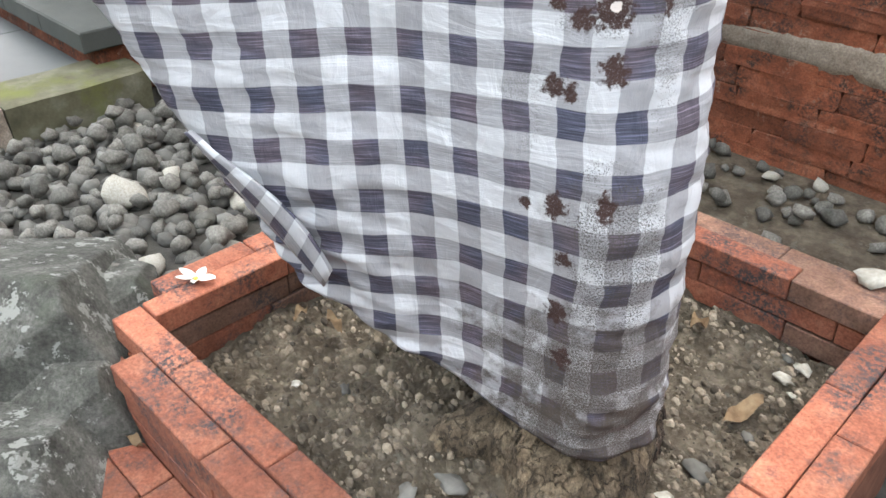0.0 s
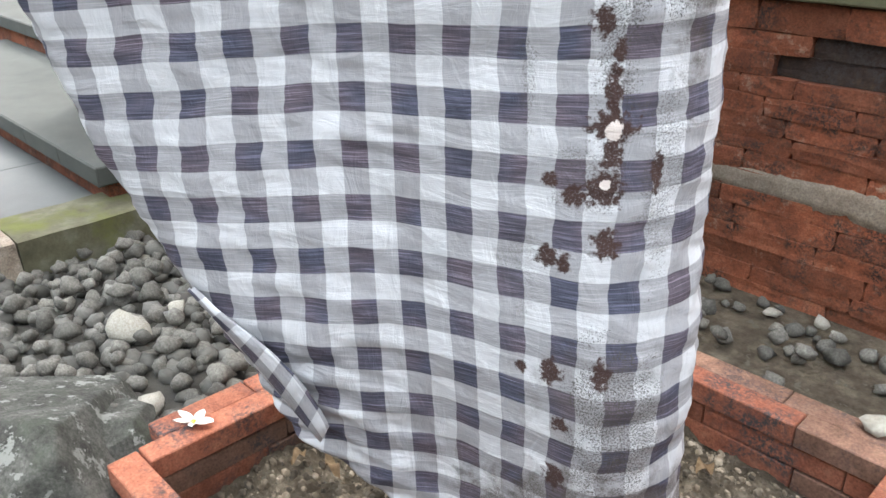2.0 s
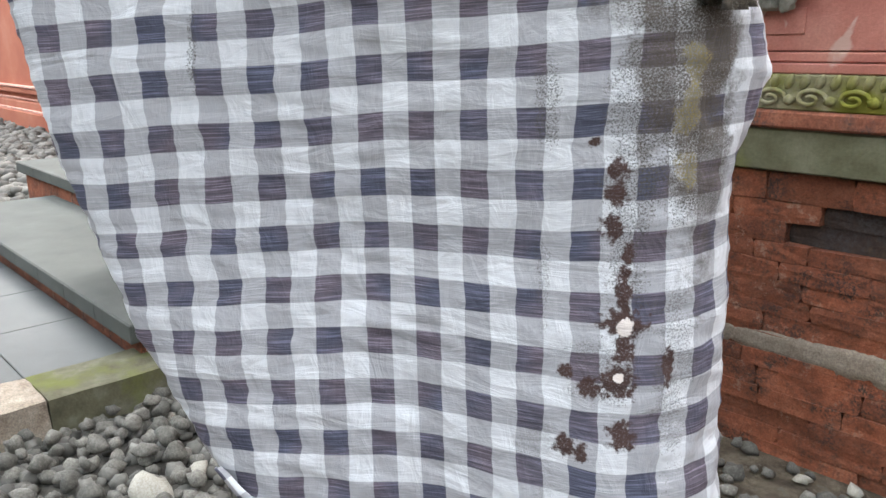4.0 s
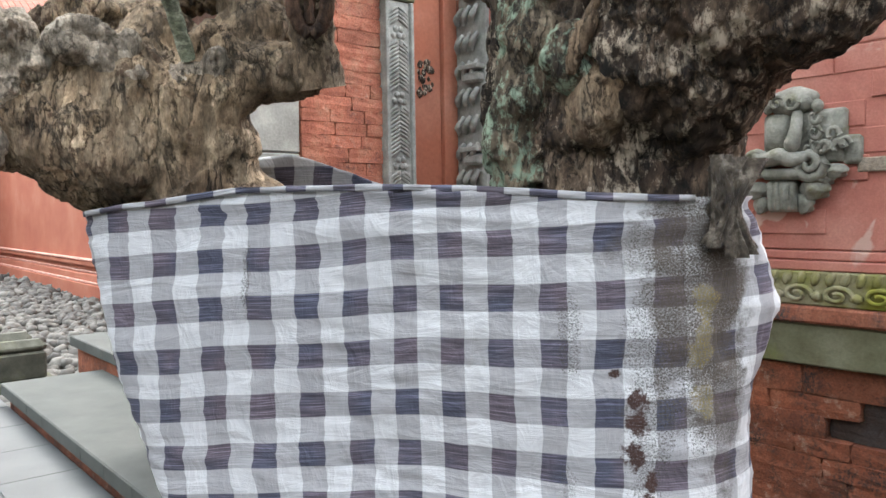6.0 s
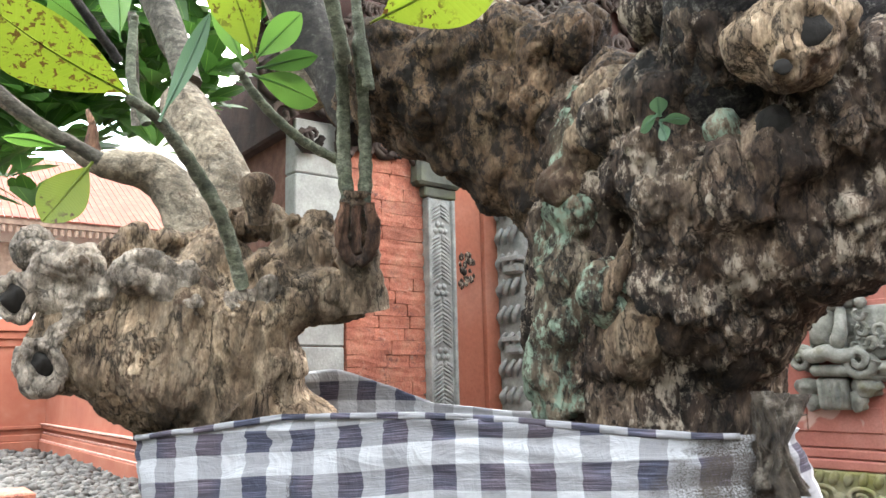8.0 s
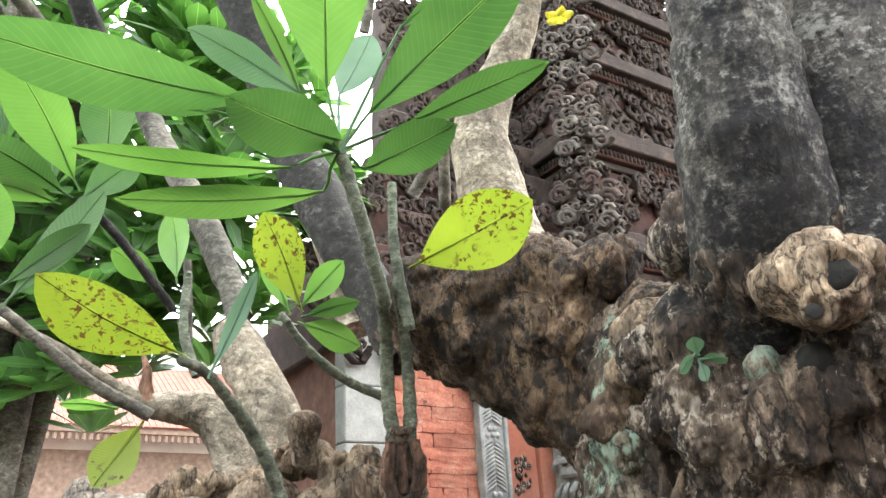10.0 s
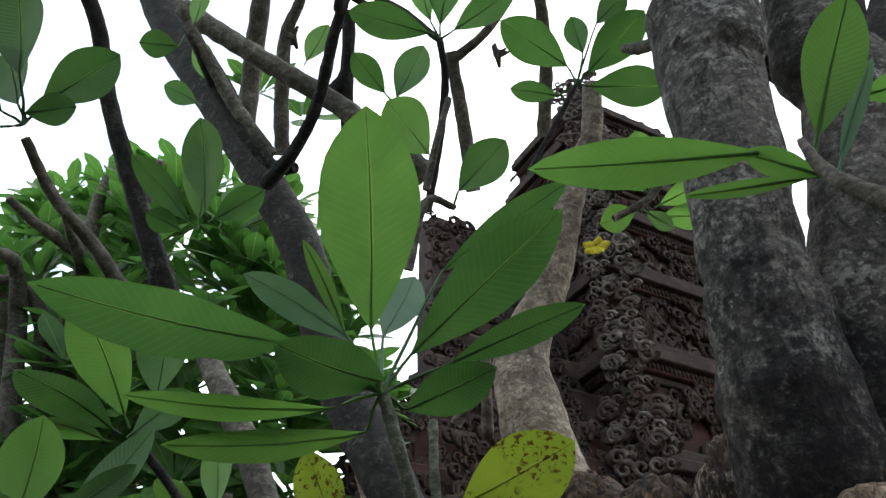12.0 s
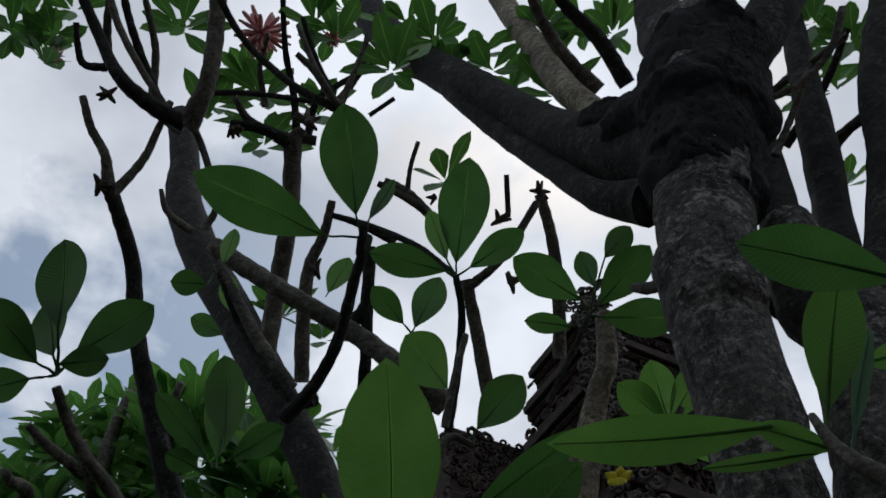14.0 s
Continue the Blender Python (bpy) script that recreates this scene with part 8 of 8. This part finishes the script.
wall_bricks = [worn_brick(M_WALL_BRICK, k) for k in range(7)]
gap_shade_bricks = [worn_brick(M_GAP_SHADE_BRICK, k) for k in range(2)]
z, course = 0.13, 0
while z < 1.10:
    h = rnd.choice((0.062, 0.066, 0.07, 0.074))
    if 1.165 - z < 0.10:
        h = 1.162 - z
    x = -2.2 + rnd.uniform(-0.3, 0)
    while x < 0.55:
        ln = rnd.uniform(0.18, 0.42)
        mid = z + h / 2
        kind = wall_bricks
        # holes left by missing bricks: set back, their shade painted near black
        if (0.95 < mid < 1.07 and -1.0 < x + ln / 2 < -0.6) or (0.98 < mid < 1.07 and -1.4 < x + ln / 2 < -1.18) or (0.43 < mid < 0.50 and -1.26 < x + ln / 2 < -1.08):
            kind = gap_shade_bricks
        out = rnd.uniform(-0.005, 0.004) - (0.03 if kind is gap_shade_bricks else 0)
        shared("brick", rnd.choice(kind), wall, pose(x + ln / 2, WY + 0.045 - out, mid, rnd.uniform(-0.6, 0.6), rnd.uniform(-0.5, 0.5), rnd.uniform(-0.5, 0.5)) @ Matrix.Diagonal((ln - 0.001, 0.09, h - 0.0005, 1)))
        x += ln
    z += h
    course += 1

# smear of pale cement along two courses
bm = bmesh.new()
rows = []
for i in range(120):
    x = -1.42 + 1.7 * i / 119
    a = Vector((x * 6, 0, 2))
    lo = 0.522 + 0.022 * noise.noise(a * 1.7) + 0.012 * noise.noise(a * 6) + 0.006 * noise.noise(a * 17)
    hi = 0.618 + 0.016 * noise.noise(a * 1.2 + Vector((0, 5, 0))) + 0.008 * noise.noise(a * 8 + Vector((0, 5, 0)))
    row = []
    for j in range(9):
        g = j / 8
        out = 0.009 * min(1.0, 5 * min(g, 1 - g)) + 0.003 * noise.noise(Vector((x * 25, g * 4, 1)))
        row.append((x, WY + 0.004 - out, lo + (hi - lo) * g))
    rows.append(row)
grid_mesh(bm, rows)
part("cement_smear", bm, M_PALE_BRICK, wall, "pale grey smear of old cement", smooth=True)

# ---- bricks of the gate's flank ----
gate_bricks = [worn_brick(M_RED_BRICK, k) for k in range(5)]
z = 1.30
while z < 2.96:
    h = rnd.choice((0.056, 0.06, 0.064))
    y = 1.674
    while y < 2.095:
        ln = min(rnd.uniform(0.12, 0.26), 2.097 - y)
        if 2.097 - (y + ln) < 0.05:
            ln = 2.097 - y
        shared("brick", rnd.choice(gate_bricks), gate, pose(GX - 0.03 + rnd.uniform(-0.004, 0.005), y + ln / 2, z + h / 2, 0, 0, 90 + rnd.uniform(-0.6, 0.6)) @ Matrix.Diagonal((ln - 0.0015, 0.08, h - 0.001, 1)))
        y += ln
    z += h
